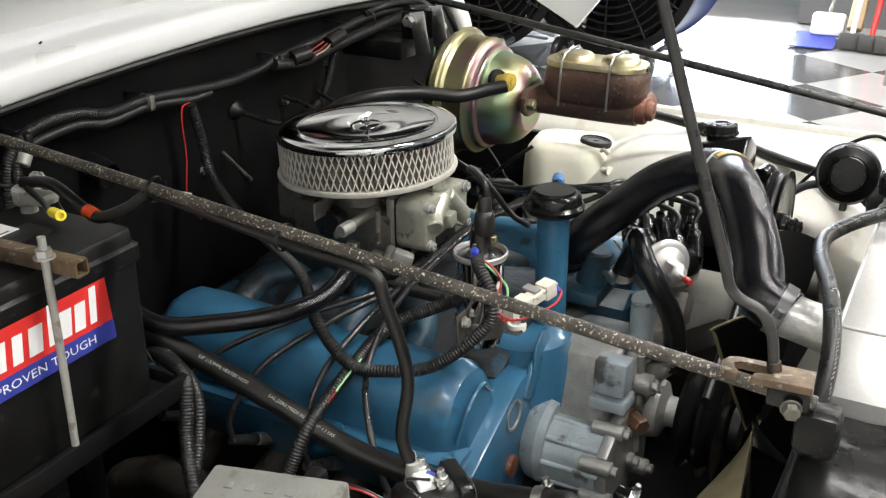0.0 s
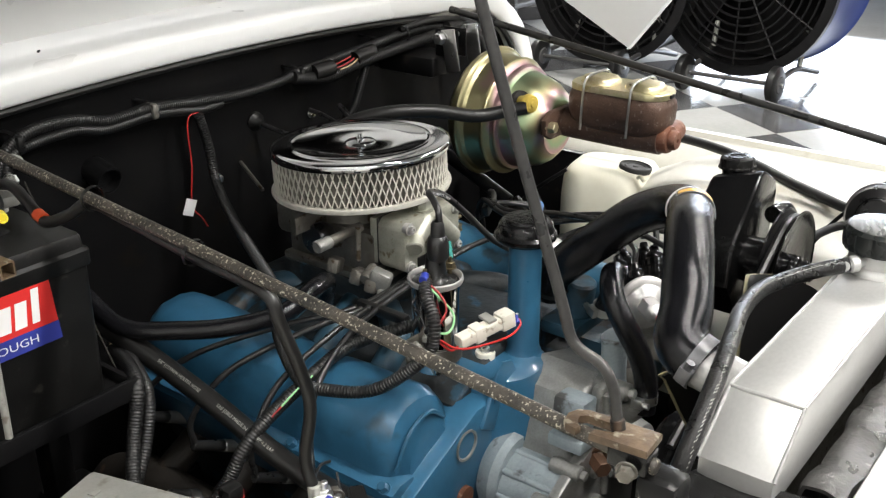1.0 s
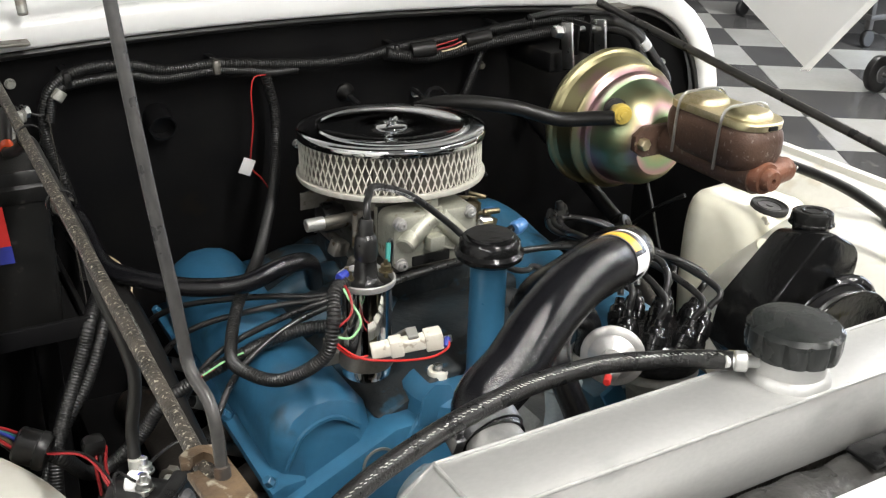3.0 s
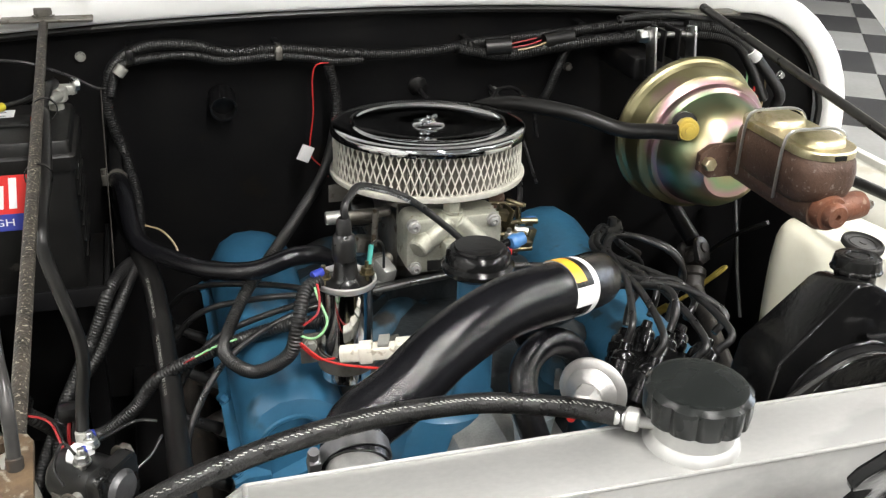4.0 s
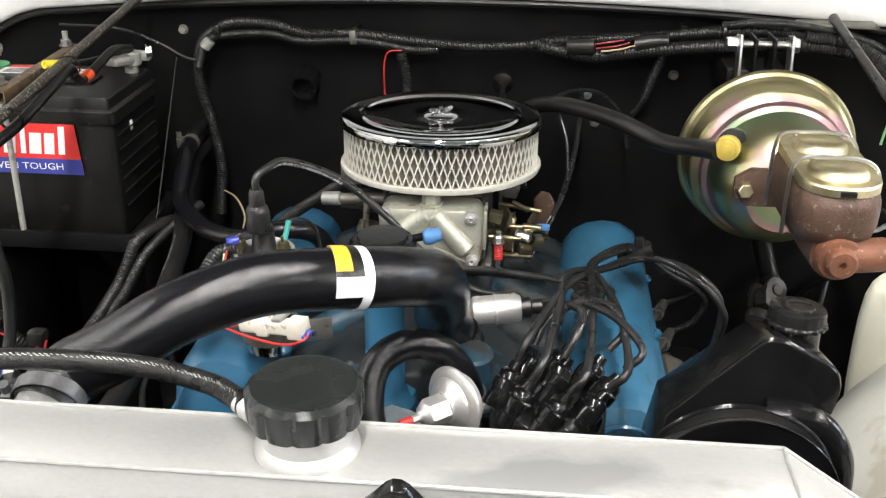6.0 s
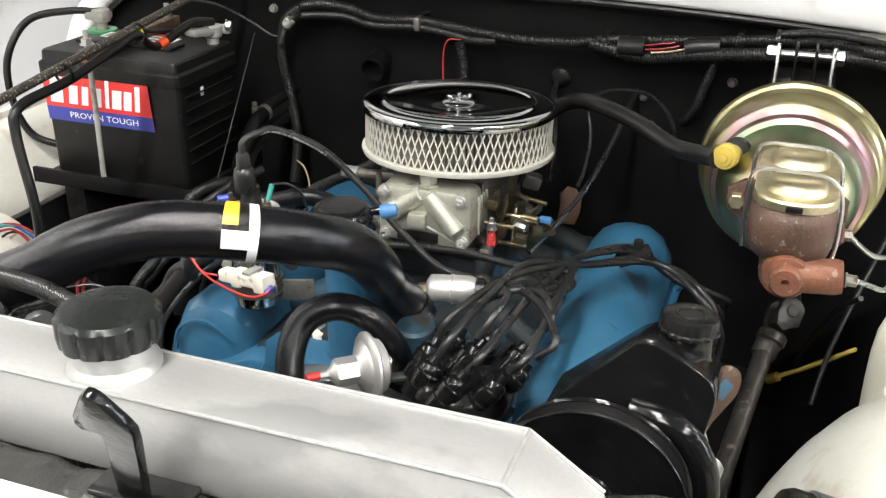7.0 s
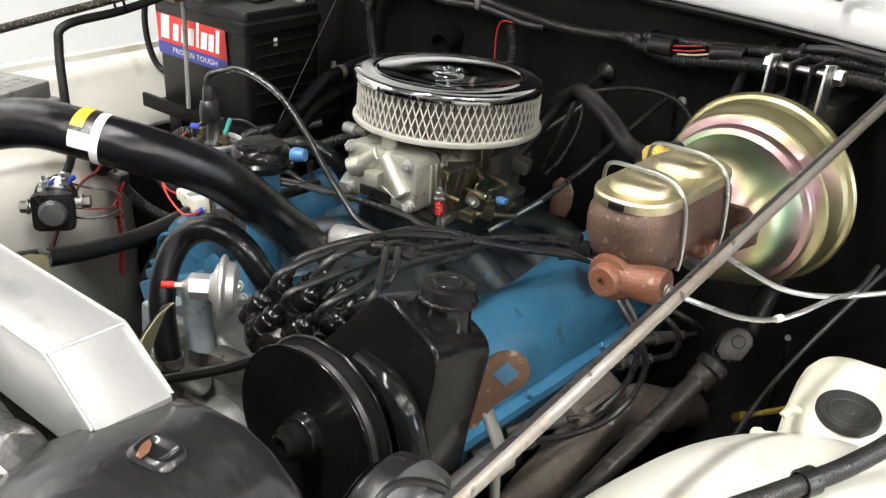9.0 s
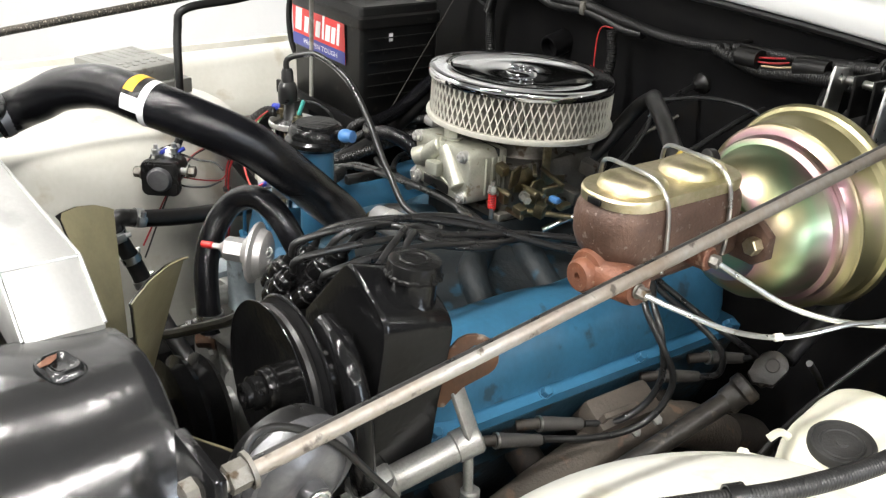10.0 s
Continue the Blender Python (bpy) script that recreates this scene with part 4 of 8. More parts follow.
part("side_channel", span(0.312, 0.342, y0, y1, 0.46, 0.983, 0.002), "alu", rad)
part("bottom_tank", span(-0.372, 0.342, y0, y1, 0.43, 0.47, 0.004), "alu", rad)
NK = (-0.014, -0.7225, 1.052)
neck = part("filler_neck", lathe([(0.0345, -0.001), (0.0335, 0.004), (0.0295, 0.008), (0.0285, 0.022), (0.030, 0.024), (0.030, 0.027), (0, 0.027)], pose(*NK), 40), "alu", rad, "welded bare aluminium neck")
part("overflow_nipple", rod((-0.036, -0.716, 1.066), (-0.066, -0.703, 1.0675), 0.0055), "alu", neck)
cap = part("cap", lathe([(0.0, 0.048), (0.030, 0.048), (0.0335, 0.0472), (0.0352, 0.0455), (0.0375, 0.0435), (0.0375, 0.031), (0.0365, 0.0235), (0.030, 0.0235)], pose(*NK), 72,
    wob=lambda a, r, h: 1 - (0.055 * max(0, math.cos(2 * math.pi * a * 12)) ** 3 if r > 0.0355 and h < 0.044 else 0)), "dark_cap", rad, "dark green-black billet radiator cap with a scalloped rim", 30)
part("outlet_neck", rod((-0.238, -0.69, 1.0), (-0.236, -0.625, 1.012), 0.0225, 24), "alu_weld", rad, "bare aluminium outlet pipe")

# ---- engine ----
engine = thing("engine", "blue-painted V8 engine with stained castings", "engine", (0, -0.05, 0.45))
bm = prism([(-0.17, 0.45), (0.17, 0.45), (0.20, 0.56), (0.26, 0.66), (0.16, 0.79), (-0.16, 0.79), (-0.26, 0.66), (-0.20, 0.56)], 0.54, pose(0, 0.22, 0, 90), 0.008)
part("block", bm, "valley_dark", engine, "blue engine block, coloured dark for the shade of the bay")


def cover_ring(s, y, k, grow, base_only=False):
    prof = [(0.288, 0.745), (0.290, 0.775), (0.286, 0.805), (0.272, 0.832), (0.250, 0.846), (0.225, 0.848), (0.202, 0.843), (0.184, 0.832), (0.172, 0.815), (0.166, 0.79)]
    cx, cz = 0.222, 0.775
    return [(s * (cx + (x - cx) * k), y, cz + (z - cz) * k - grow) for x, z in prof] + [(s * (cx + (0.166 - cx) * k), y, 0.74), (s * (cx + (0.288 - cx) * k), y, 0.715)]


for s, y0, y1 in ((-1, -0.300, 0.190), (1, -0.350, 0.165)):
    rings = []
    n = 30
    for i in range(n + 1):
        t = i / n
        y = y0 + (y1 - y0) * t
        e = min(t, 1 - t) * (y1 - y0)
        k = 1 - 0.42 * max(0, 1 - e / 0.034) ** 2.2
        dip = 0.016 * math.exp(-((t - (0.52 if s > 0 else 0.42)) / 0.10) ** 2) + 0.004 * math.sin(9 * t)
        rings.append(cover_ring(s, y, k, max(0, 1 - e / 0.03) ** 2 * 0.012 + dip * 0.6 - (0.018 if s > 0 else 0.006) * math.exp(-((t - 0.86) / 0.13) ** 2)))
    vc = part("valve_cover", loft(rings), "blue" if s < 0 else "blue_grimy", engine, "glossy blue pressed-steel valve cover" if s < 0 else "grimy blue pressed-steel valve cover", 32)
    # rail along the cover's lower edge, with its bolts
    rail = [(s * 0.262, 0.738), (s * 0.302, 0.738), (s * 0.303, 0.750), (s * 0.288, 0.757), (s * 0.262, 0.757)]
    part("cover_flange", prism(rail, y1 - y0 + 0.012, pose(0, y1 + 0.006, 0, 90), 0.002), "blue", vc)
    for t in (0.02, 0.33, 0.64, 0.97):
        y = y0 + (y1 - y0) * t
        part("bolt", hexa((s * 0.297, y, 0.752), (s * 0.304, y, 0.761), 0.0065), "blue", vc)
    # raised rib round the front of the cover
    part("front_rib", tube([(s * 0.282, y0 + 0.004, 0.77), (s * 0.262, y0 - 0.002, 0.815), (s * 0.225, y0 - 0.001, 0.826), (s * 0.19, y0 + 0.004, 0.80)], 0.003, 6, 0.006), "blue", vc)
    hp = [(s * 0.30, 0.735), (s * 0.155, 0.80), (s * 0.09, 0.80), (s * 0.085, 0.66), (s * 0.19, 0.60), (s * 0.27, 0.66)]
    head = part("cylinder_head", prism(hp, y1 - y0 + 0.03, pose(0, y1 + 0.008, 0, 90), 0.005), "blue_dirty" if s > 0 else "blue", engine, "blue cylinder head")
    fy = y0 - 0.0225
    part("core_plug", lathe([(0.021, 0), (0.021, 0.002), (0.018, 0.002), (0.016, -0.006), (0, -0.006)], pose(s * 0.179, fy, 0.762, 90), 24), "cast_alu", head, "bare metal core plug")
    part("head_boss", lathe([(0.014, -0.004), (0.014, 0.006), (0.008, 0.008), (0, 0.006)], pose(s * 0.185, fy, 0.690, 90), 18), "rust_port", head, "rusty plug")
    part("head_rib", box((s * 0.125, fy, 0.785), (0.03, 0.008, 0.05), 0.003, pose(0, 0, 0, 0, -s * 30, 0)), "blue", head)
    for i in range(4):
        y = y0 + 0.06 + i * 0.118 if s < 0 else (-0.270, -0.206, 0.0, 0.09)[i]
        ex = part("spark_plug", rod((s * 0.255, y, 0.672), (s * 0.305, y, 0.70), 0.009, 10) if s < 0 else rod((0.300, y - 0.018, 0.724), (0.3145, y + 0.006, 0.727), 0.0070, 10), "cast_alu" if s < 0 else "dark_iron", head, "bare metal spark plug")
        part("plug_boot", rod((s * 0.300, y, 0.697), (s * 0.352, y, 0.726), 0.0085, 10, None, 0.0065) if s < 0 else rod((0.314, y + 0.004, 0.727), (0.331, y + 0.060, 0.717), 0.0095, 12, None, 0.0070), "wire_rubber" if s < 0 else "grey_rubber", ex, "black rubber boot")
        if s > 0:
            part("terminal_ring", lathe([(0.0082, 0), (0.0100, 0), (0.0100, 0.003), (0.0082, 0.003), (0.0082, 0)], frame_to((0.3140, y + 0.004, 0.7270), (0.3160, y + 0.012, 0.7256)), 18), "silver", ex, "bright steel ring")
    # exhaust manifold, dull iron
    if s < 0:
        bm = rod((s * 0.33, y0 + 0.03, 0.605), (s * 0.33, y1 - 0.02, 0.60), 0.03, 18)
    else:
        bm = tube([(0.335, -0.335, 0.600), (0.340, -0.26, 0.632), (0.335, -0.17, 0.654), (0.330, -0.07, 0.668), (0.333, 0.03, 0.655), (0.335, 0.13, 0.60)], 0.031, 20, 0.01)
    exm = part("exhaust_manifold", bm, "dark_iron" if s < 0 else "manifold_iron", engine, "dull brown cast-iron exhaust manifold")
    for i in range(4):
        y = y0 + 0.06 + i * 0.118
        part("port", rod((s * 0.25, y, 0.645), (s * 0.33, y, 0.605), 0.022, 12), "dark_iron", exm)
    part("down_pipe", tube([(s * 0.33, y1 - 0.03, 0.60), (s * 0.34, y1 + 0.03, 0.57), (s * 0.34, y1 + 0.05, 0.48)], 0.03, 14, 0.01), "dark_iron", exm)
    if s > 0:
        part("heat_pad", box((0.318, -0.075, 0.700), (0.046, 0.105, 0.052), 0.008, pose(0, 0, 0, 0, 32, 0)), "manifold_iron", exm, "raised cast pad")
        for dy, dz, wy, wz in ((0, 0.016, 0.05, 0.006), (0, -0.016, 0.05, 0.006), (0.025, 0, 0.006, 0.036), (-0.025, 0, 0.006, 0.036)):
            part("pad_rim", box((0, 0, 0), (0.008, wy, wz), 0.002, Matrix.Translation((0.336 + 0.53 * dz, -0.095 + dy, 0.712 + 0.85 * dz)) @ pose(0, 0, 0, 0, 32, 0)), "manifold_iron", exm, "raised cast rim")
        for p in ((0.341, -0.032, 0.686), (0.342, -0.070, 0.682)):
            part("manifold_bolt", hexa(p, (p[0] + 0.012, p[1] - 0.002, p[2] + 0.010), 0.0075), "cast_alu", exm, "bare bolt head")
# intake manifold in the valley, whose shade is put into its dark colour
bm = prism([(-0.16, 0.76), (0.16, 0.76), (0.165, 0.80), (0.10, 0.825), (0.07, 0.84), (-0.07, 0.84), (-0.10, 0.825), (-0.165, 0.80)], 0.45, pose(0, 0.16, 0, 90), 0.008)
intake = part("intake_manifold", bm, "valley_dark", engine, "cast intake manifold, coloured dark for the valley shade")
for y in (-0.17, -0.06, 0.04, 0.13):
    for s in (-1, 1):
        part("runner", tube([(s * 0.05, y * 0.5, 0.832), (s * 0.11, y * 0.9, 0.826), (s * 0.170, y, 0.795)], 0.020, 14, 0.01), "valley_dark" if s > 0 else "blue_dirty", intake, "cast runner, grimy and coloured dark for the valley shade")
part("carburetor_pad", span(-0.075, 0.075, -0.10, 0.10, 0.838, 0.872, 0.006), "valley_dark", intake)
# front of the intake and the sending unit with its white cap
part("front_housing", lathe([(0.0, 0.012), (0.05, 0.012), (0.062, 0.004), (0.068, -0.03), (0.075, -0.08)], pose(-0.06, -0.285, 0.815), 28), "blue", intake, "rounded blue casting")
part("sender_washer", lathe([(0.013, 0), (0.0135, 0.002), (0.0135, 0.010), (0.0125, 0.012), (0.006, 0.012)], pose(-0.077, -0.278, 0.824), 20), "white_ceramic", intake, "white plastic collar")
part("sender_nut", hexa((-0.077, -0.278, 0.835), (-0.077, -0.278, 0.842), 0.006), "silver", intake)
# timing cover with its pump housing, and the water pump
bm = prism([(-0.095, 0.56), (0.10, 0.54), (0.115, 0.70), (0.06, 0.80), (-0.02, 0.825), (-0.065, 0.805), (-0.098, 0.72)], 0.095, pose(0, -0.325, 0, 90), 0.010, None, 3)
tc = part("timing_cover", bm, "cast_alu", engine, "pale cast aluminium timing cover")
bm = prism([(-0.150, 0.62), (-0.060, 0.60), (-0.030, 0.66), (-0.022, 0.74), (-0.005, 0.80), (-0.020, 0.825), (-0.050, 0.822), (-0.066, 0.785), (-0.060, 0.745), (-0.095, 0.742), (-0.150, 0.715)], 0.016, pose(0, -0.424, 0, 90), 0.004)
part("cover_flange", bm, "cast_alu", tc, "pale machined flange")
bm = rod((-0.105, -0.432, 0.680), (-0.105, -0.318, 0.680), 0.048, 36)
rod((-0.105, -0.352, 0.690), (-0.105, -0.318, 0.690), 0.060, 36, bm, 0.056)
oph = part("oil_pump_housing", bm, "pale_cast", tc, "pale blue-grey round housing")
for k in range(5):
    a = radians(95 + 40 * k)
    part("housing_rib", rod((-0.105 + 0.046 * math.cos(a), -0.430, 0.680 + 0.046 * math.sin(a)), (-0.105 + 0.047 * math.cos(a), -0.330, 0.680 + 0.047 * math.sin(a)), 0.0048, 10), "pale_cast", oph)
for k in range(6):
    a = radians(60 * k + 35)
    bx, bz = -0.105 + 0.052 * math.cos(a), 0.680 + 0.052 * math.sin(a)
    part("housing_boss", rod((bx, -0.448, bz), (bx, -0.405, bz), 0.0105, 14), "cast_alu", oph)
    part("boss_bolt", hexa((bx, -0.447, bz), (bx, -0.455, bz), 0.0062), "cast_alu", oph)
part("sensor_block", box((-0.086, -0.420, 0.800), (0.036, 0.044, 0.048), 0.005, pose(0, 0, 0, 0, 6, 0)), "pale_cast", tc, "pale blue-grey cast block")
part("sensor_foot", box((-0.086, -0.420, 0.763), (0.044, 0.050, 0.018), 0.004, pose(0, 0, 0, 0, 4, 0)), "pale_cast", tc, "pale blue-grey cast foot")
for x, z, r in ((-0.048, 0.775, 0.014), (-0.030, 0.762, 0.012), (-0.022, 0.812, 0.012), (-0.040, 0.640, 0.012)):
    part("cover_boss", rod((x, -0.462, z), (x, -0.415, z), r, 18), "cast_alu", tc, "round cast boss")
    part("cover_bolt", hexa((x, -0.461, z), (x, -0.470, z), r * 0.55), "cast_alu", tc)
part("pump_neck", loft([[(-0.004 + w * math.cos(a), -0.428 + 0.016 * math.sin(a), z) for a in [math.pi * q / 8 for q in range(16)]] for z, w in ((0.80, 0.026), (0.82, 0.020), (0.84, 0.018), (0.868, 0.022), (0.876, 0.025))]), "pale_cast", tc, "flared cast neck")
for a, b, r in (((-0.046, -0.442, 0.815), (-0.036, -0.442, 0.66), 0.006), ((-0.02, -0.440, 0.73), (0.055, -0.436, 0.715), 0.007), ((-0.02, -0.440, 0.68), (0.06, -0.436, 0.64), 0.006), ((-0.06, -0.442, 0.735), (-0.02, -0.442, 0.70), 0.005)):
    part("casting_rib", rod(a, b, r, 10), "cast_alu", tc)
part("lower_elbow", tube([(-0.10, -0.440, 0.630), (-0.105, -0.470, 0.622), (-0.125, -0.480, 0.600), (-0.13, -0.47, 0.56)], 0.016, 14, 0.006), "black_gloss", tc, "black elbow hose")
clamp((-0.103, -0.462, 0.624), (0.1, -1, -0.3), 0.0164, tc)
part("rusty_nut", hexa((-0.062, -0.440, 0.728), (-0.078, -0.462, 0.727), 0.0125), "rust_plate", tc, "rusty nut")
part("water_pump", lathe([(0, 0.105), (0.020, 0.105), (0.022, 0.060), (0.040, 0.052), (0.048, 0.020), (0.052, 0.0)], pose(0.035, -0.405, 0.690, 90), 28), "cast_alu", engine, "cast aluminium water pump")
part("pump_outlet", tube([(-0.005, -0.43, 0.745), (-0.003, -0.452, 0.770), (-0.001, -0.470, 0.790)], 0.0155, 16, 0.008), "cast_alu", engine, "cast bypass outlet")
bm = box((0.07, -0.42, 0.79), (0.09, 0.03, 0.035), 0.008, pose(0, 0, 0, 0, 10, 20))
box((0.14, -0.43, 0.80), (0.05, 0.05, 0.05), 0.008, pose(0, 0, 0, 0, 30, 0), bm)
part("pump_bridge", bm, "dark_alu", engine, "cast bridge under the distributor")
part("rusty_fitting", hexa((0.02, -0.42, 0.705), (0.045, -0.44, 0.70), 0.012), "rust_plate", engine, "rusty hexagonal fitting")
FC = (0.035, -0.50, 0.690)
part("fan_pulley", lathe([(0, 0.0), (0.03, 0.0), (0.034, -0.012), (0.066, -0.012), (0.074, -0.004), (0.060, 0.008), (0.076, 0.018), (0.078, 0.024), (0.062, 0.032), (0.078, 0.044), (0.05, 0.05), (0.0, 0.05)], pose(*FC, 90), 48), "black_gloss", engine, "black twin-groove fan pulley")
fan = part("fan", lathe([(0.03, 0.0), (0.03, 0.012), (0, 0.014)], pose(FC[0], -0.555, FC[2], 90), 20), "black_paint", engine, "black steel engine fan behind the radiator")
for k in range(7):
    a = radians(119 + 360 * k / 7)
    rows = []
    for r in (0.03, 0.09, 0.15, 0.20, 0.262, 0.278):
        w = 0.014 + 0.052 * r - 0.006 * max(0, r - 0.25) / 0.028
        rows.append([(FC[0] + r * math.cos(a) - w * q * math.sin(a), -0.580 + 0.028 * q * (r / 0.2), FC[2] + r * math.sin(a) + w * q * math.cos(a) - (0.010 * q * q if r > 0.27 else 0)) for q in (-1, -0.8, -0.3, 0.3, 0.8, 1)])
    bl_ = part("blade", sheet(rows, 0.0015), "fan_olive", fan, "olive-tan steel fan blade")
    # black sheet over the blade's front stands for its shade
    face = []
    for r in (0.04, 0.09, 0.15, 0.20, 0.262, 0.2785):
        w = 1.01 * (0.014 + 0.052 * r - 0.006 * max(0, r - 0.25) / 0.028)
        face.append([(FC[0] + r * math.cos(a) - w * q * math.sin(a), -0.5835 + 0.027 * q * (r / 0.2), FC[2] + r * math.sin(a) + w * q * math.cos(a) - (0.010 * q * q if r > 0.27 else 0)) for q in (-1, -0.8, -0.3, 0.3, 0.8, 1)])
    part("blade_shade_face", sheet(face, 0.001), "black_paint", bl_, "black face standing for the shaded side of the blade")
bt = [(-0.040, -0.530, 0.769), (0.038, -0.530, 0.811), (0.11, -0.530, 0.852), (0.185, -0.530, 0.895), (0.235, -0.530, 0.9275)]
bt += [(0.307 + 0.0735 * math.cos(radians(a)), -0.5295, 0.885 + 0.0735 * math.sin(radians(a))) for a in range(116, -61, -16)]
bt += [(0.25, -0.530, 0.705), (0.06, -0.530, 0.610)]
part("belt", tube(bt, 0.0060, 8, 0.008), "rubber", engine, "black fan belt")
# oil filler tube
ft = part("oil_filler_tube", lathe([(0.0, 0.81), (0.034, 0.80), (0.033, 0.815), (0.026, 0.822), (0.0215, 0.835), (0.0215, 0.992), (0, 0.992)], pose(-0.03, -0.306, 0), 28), "blue", engine, "blue painted oil filler tube")
oc = part("filler_cap", lathe([(0.034, 0.985), (0.0395, 0.990), (0.040, 0.995), (0.036, 0.999), (0.035, 1.008), (0.031, 1.0125), (0.027, 1.013), (0.026, 1.016), (0.0, 1.0165)], pose(-0.03, -0.306, 0), 40), "black_gloss", ft, "glossy black oil filler cap")
part("vent_pipe", rod((-0.03, -0.306, 1.004), (0.018, -0.288, 1.010), 0.0045), "black_gloss", oc)
part("vent_fitting", lathe([(0, 0), (0.0068, 0.001), (0.0086, 0.004), (0.0088, 0.010), (0.0076, 0.013), (0.0076, 0.019), (0, 0.021)], frame_to((0.010, -0.294, 1.0085), (0.028, -0.287, 1.0105)), 14), "blue_plastic", oc, "blue plastic fitting")
# thermostat housing
bm = rod((0.068, -0.325, 0.825), (0.068, -0.335, 0.90), 0.022, 20)
box((0.068, -0.325, 0.838), (0.09, 0.06, 0.022), 0.008, None, bm)
part("thermostat_housing", bm, "blue_dirty", engine, "blue thermostat housing")
part("lifting_eye", prism([(-0.03, 0), (0.02, 0), (0.025, 0.02), (0.01, 0.045), (-0.008, 0.05), (-0.025, 0.035)], 0.004, pose(-0.10, -0.325, 0.80, 90), 0.001), "blue", engine)

# ---- air cleaner ----
ac = thing("air_cleaner", "round chrome air cleaner with a white pleated filter", "air cleaner", (0, 0, 0.983))
# the whole cleaner leans back a little
A = Matrix.Translation((0, 0, 0.9886)) @ pose(0, 0, 0, -2.8) @ Matrix.Translation((0, 0, -0.987))
part("base_plate", lathe([(0.04, 0.975), (0.07, 0.976), (0.10, 0.979), (0.123, 0.981), (0.1295, 0.983), (0.1315, 0.987), (0.131, 0.9905), (0.127, 0.991), (0.12, 0.988), (0, 0.986)], A, 96), "mesh_zinc", ac, "satin metal base plate")
n = 150
bm = bmesh.new()
rings = []
for h in (0.989, 1.0450):
    rings.append([bm.verts.new(A @ Vector(((0.1215 - (0.009 if k % 2 else 0)) * math.cos(math.pi * k / n), (0.1215 - (0.009 if k % 2 else 0)) * math.sin(math.pi * k / n), h))) for k in range(2 * n)])
for k in range(2 * n):
    bm.faces.new((rings[0][k], rings[0][(k + 1) % (2 * n)], rings[1][(k + 1) % (2 * n)], rings[1][k]))
part("filter_element", bm, "paper", ac, "off-white pleated filter paper, coloured darker for the shade in its pleats", 5)
bm = bmesh.new()
N, H0, H1, R = 78, 0.9895, 1.0460, 0.1255
for k in range(N):
    for s in (1, -1):
        prev = None
        for j in range(9):
            t = j / 8
            a = 2 * math.pi * (k + s * t * 2.0) / N
            rr = R + 0.0004 * s
            da = 0.00085 / R
            quad = [bm.verts.new(A @ Vector((r2 * math.cos(a + q * da), r2 * math.sin(a + q * da), H0 + (H1 - H0) * t))) for r2, q in ((rr + 0.0007, -1), (rr + 0.0007, 1), (rr - 0.0007, 1), (rr - 0.0007, -1))]
            if prev:
                for i in range(4):
                    bm.faces.new((prev[i], prev[(i + 1) % 4], quad[(i + 1) % 4], quad[i]))
            prev = quad
tagged(part("filter_mesh", bm, "mesh_zinc", ac, "diamond-pattern expanded metal mesh", 20), kind="stuff")
LT = Matrix.Translation((0, 0, 1.0495)) @ pose(0, 0, 0, -2.8, 0.2, 0) @ Matrix.Translation((0, 0, -1.035))
lid = part("lid", lathe([(0, 1.0370), (0.022, 1.0370), (0.027, 1.0376), (0.060, 1.0384), (0.0965, 1.0396), (0.0980, 1.0401), (0.0992, 1.0412), (0.1004, 1.0416), (0.1018, 1.0410), (0.1030, 1.0400), (0.1040, 1.0398), (0.110, 1.0399), (0.120, 1.0401), (0.1268, 1.0401), (0.1285, 1.0394), (0.1298, 1.0375), (0.1305, 1.0345), (0.1305, 1.0315), (0.1300, 1.0285), (0.1270, 1.0280), (0.12, 1.0315)], LT, 128), "chrome", ac, "mirror-chrome lid with a raised ring", 60)
part("stud_plate", lathe([(0, 1.0435), (0.008, 1.0435), (0.020, 1.0420), (0.0235, 1.0392), (0.0240, 1.0372)], LT @ Matrix.Translation((0, 0, -0.0022)), 40), "chrome", lid, "round chrome centre plate")
bm = rod((0, 0, 1.042), (0, 0, 1.0475), 0.006, 16)
rod((0, 0, 1.045), (0, 0, 1.052), 0.0026, 10, bm)
for s in (-1, 1):
    prism([(0.003, 0), (0.010, 0.0005), (0.0165, 0.003), (0.018, 0.006), (0.015, 0.0075), (0.009, 0.0055), (0.003, 0.006)], 0.0034, pose(0, 0, 1.0425, 90, 0, 35 + 90 + 90 * s) @ Matrix.Translation((0, 0, -0.0017)), 0.0008, bm)
for v in bm.verts:
    v.co = LT @ (v.co + Vector((0, 0, -0.0022)))
part("wing_nut", bm, "chrome", lid, "chrome wing nut")

# ---- carburetor ----
cb = thing("carburetor", "satin grey-gold cast carburetor with brass linkage", "carburetor", (0, -0.02, 0.872))
bm = span(-0.062, 0.066, -0.075, 0.095, 0.880, 0.945, 0.006)
lathe([(0.064, 0.94), (0.058, 0.952), (0.055, 0.978), (0.062, 0.984), (0.0, 0.984)], pose(0.002, 0.01, 0), 32, bm)
part("main_body", bm, "dark_alu", cb, "dull grey main body")
part("base_flange", span(-0.072, 0.074, -0.085, 0.10, 0.870, 0.882, 0.004), "dark_alu", cb)
bm = prism(rounded(0.126, 0.075, 0.014, 4, 0.0, 0.936), 0.050, pose(0, -0.082, 0, 90), 0.005)
bowl = part("float_bowl", bm, "carb", cb, "smooth cast float bowl")
part("web", rod((-0.004, -0.126, 0.966), (-0.047, -0.131, 0.934), 0.013, 18), "carb", bowl, "round cast rib")
part("web", rod((0.004, -0.126, 0.966), (0.046, -0.133, 0.921), 0.013, 18), "carb", bowl, "round cast rib")
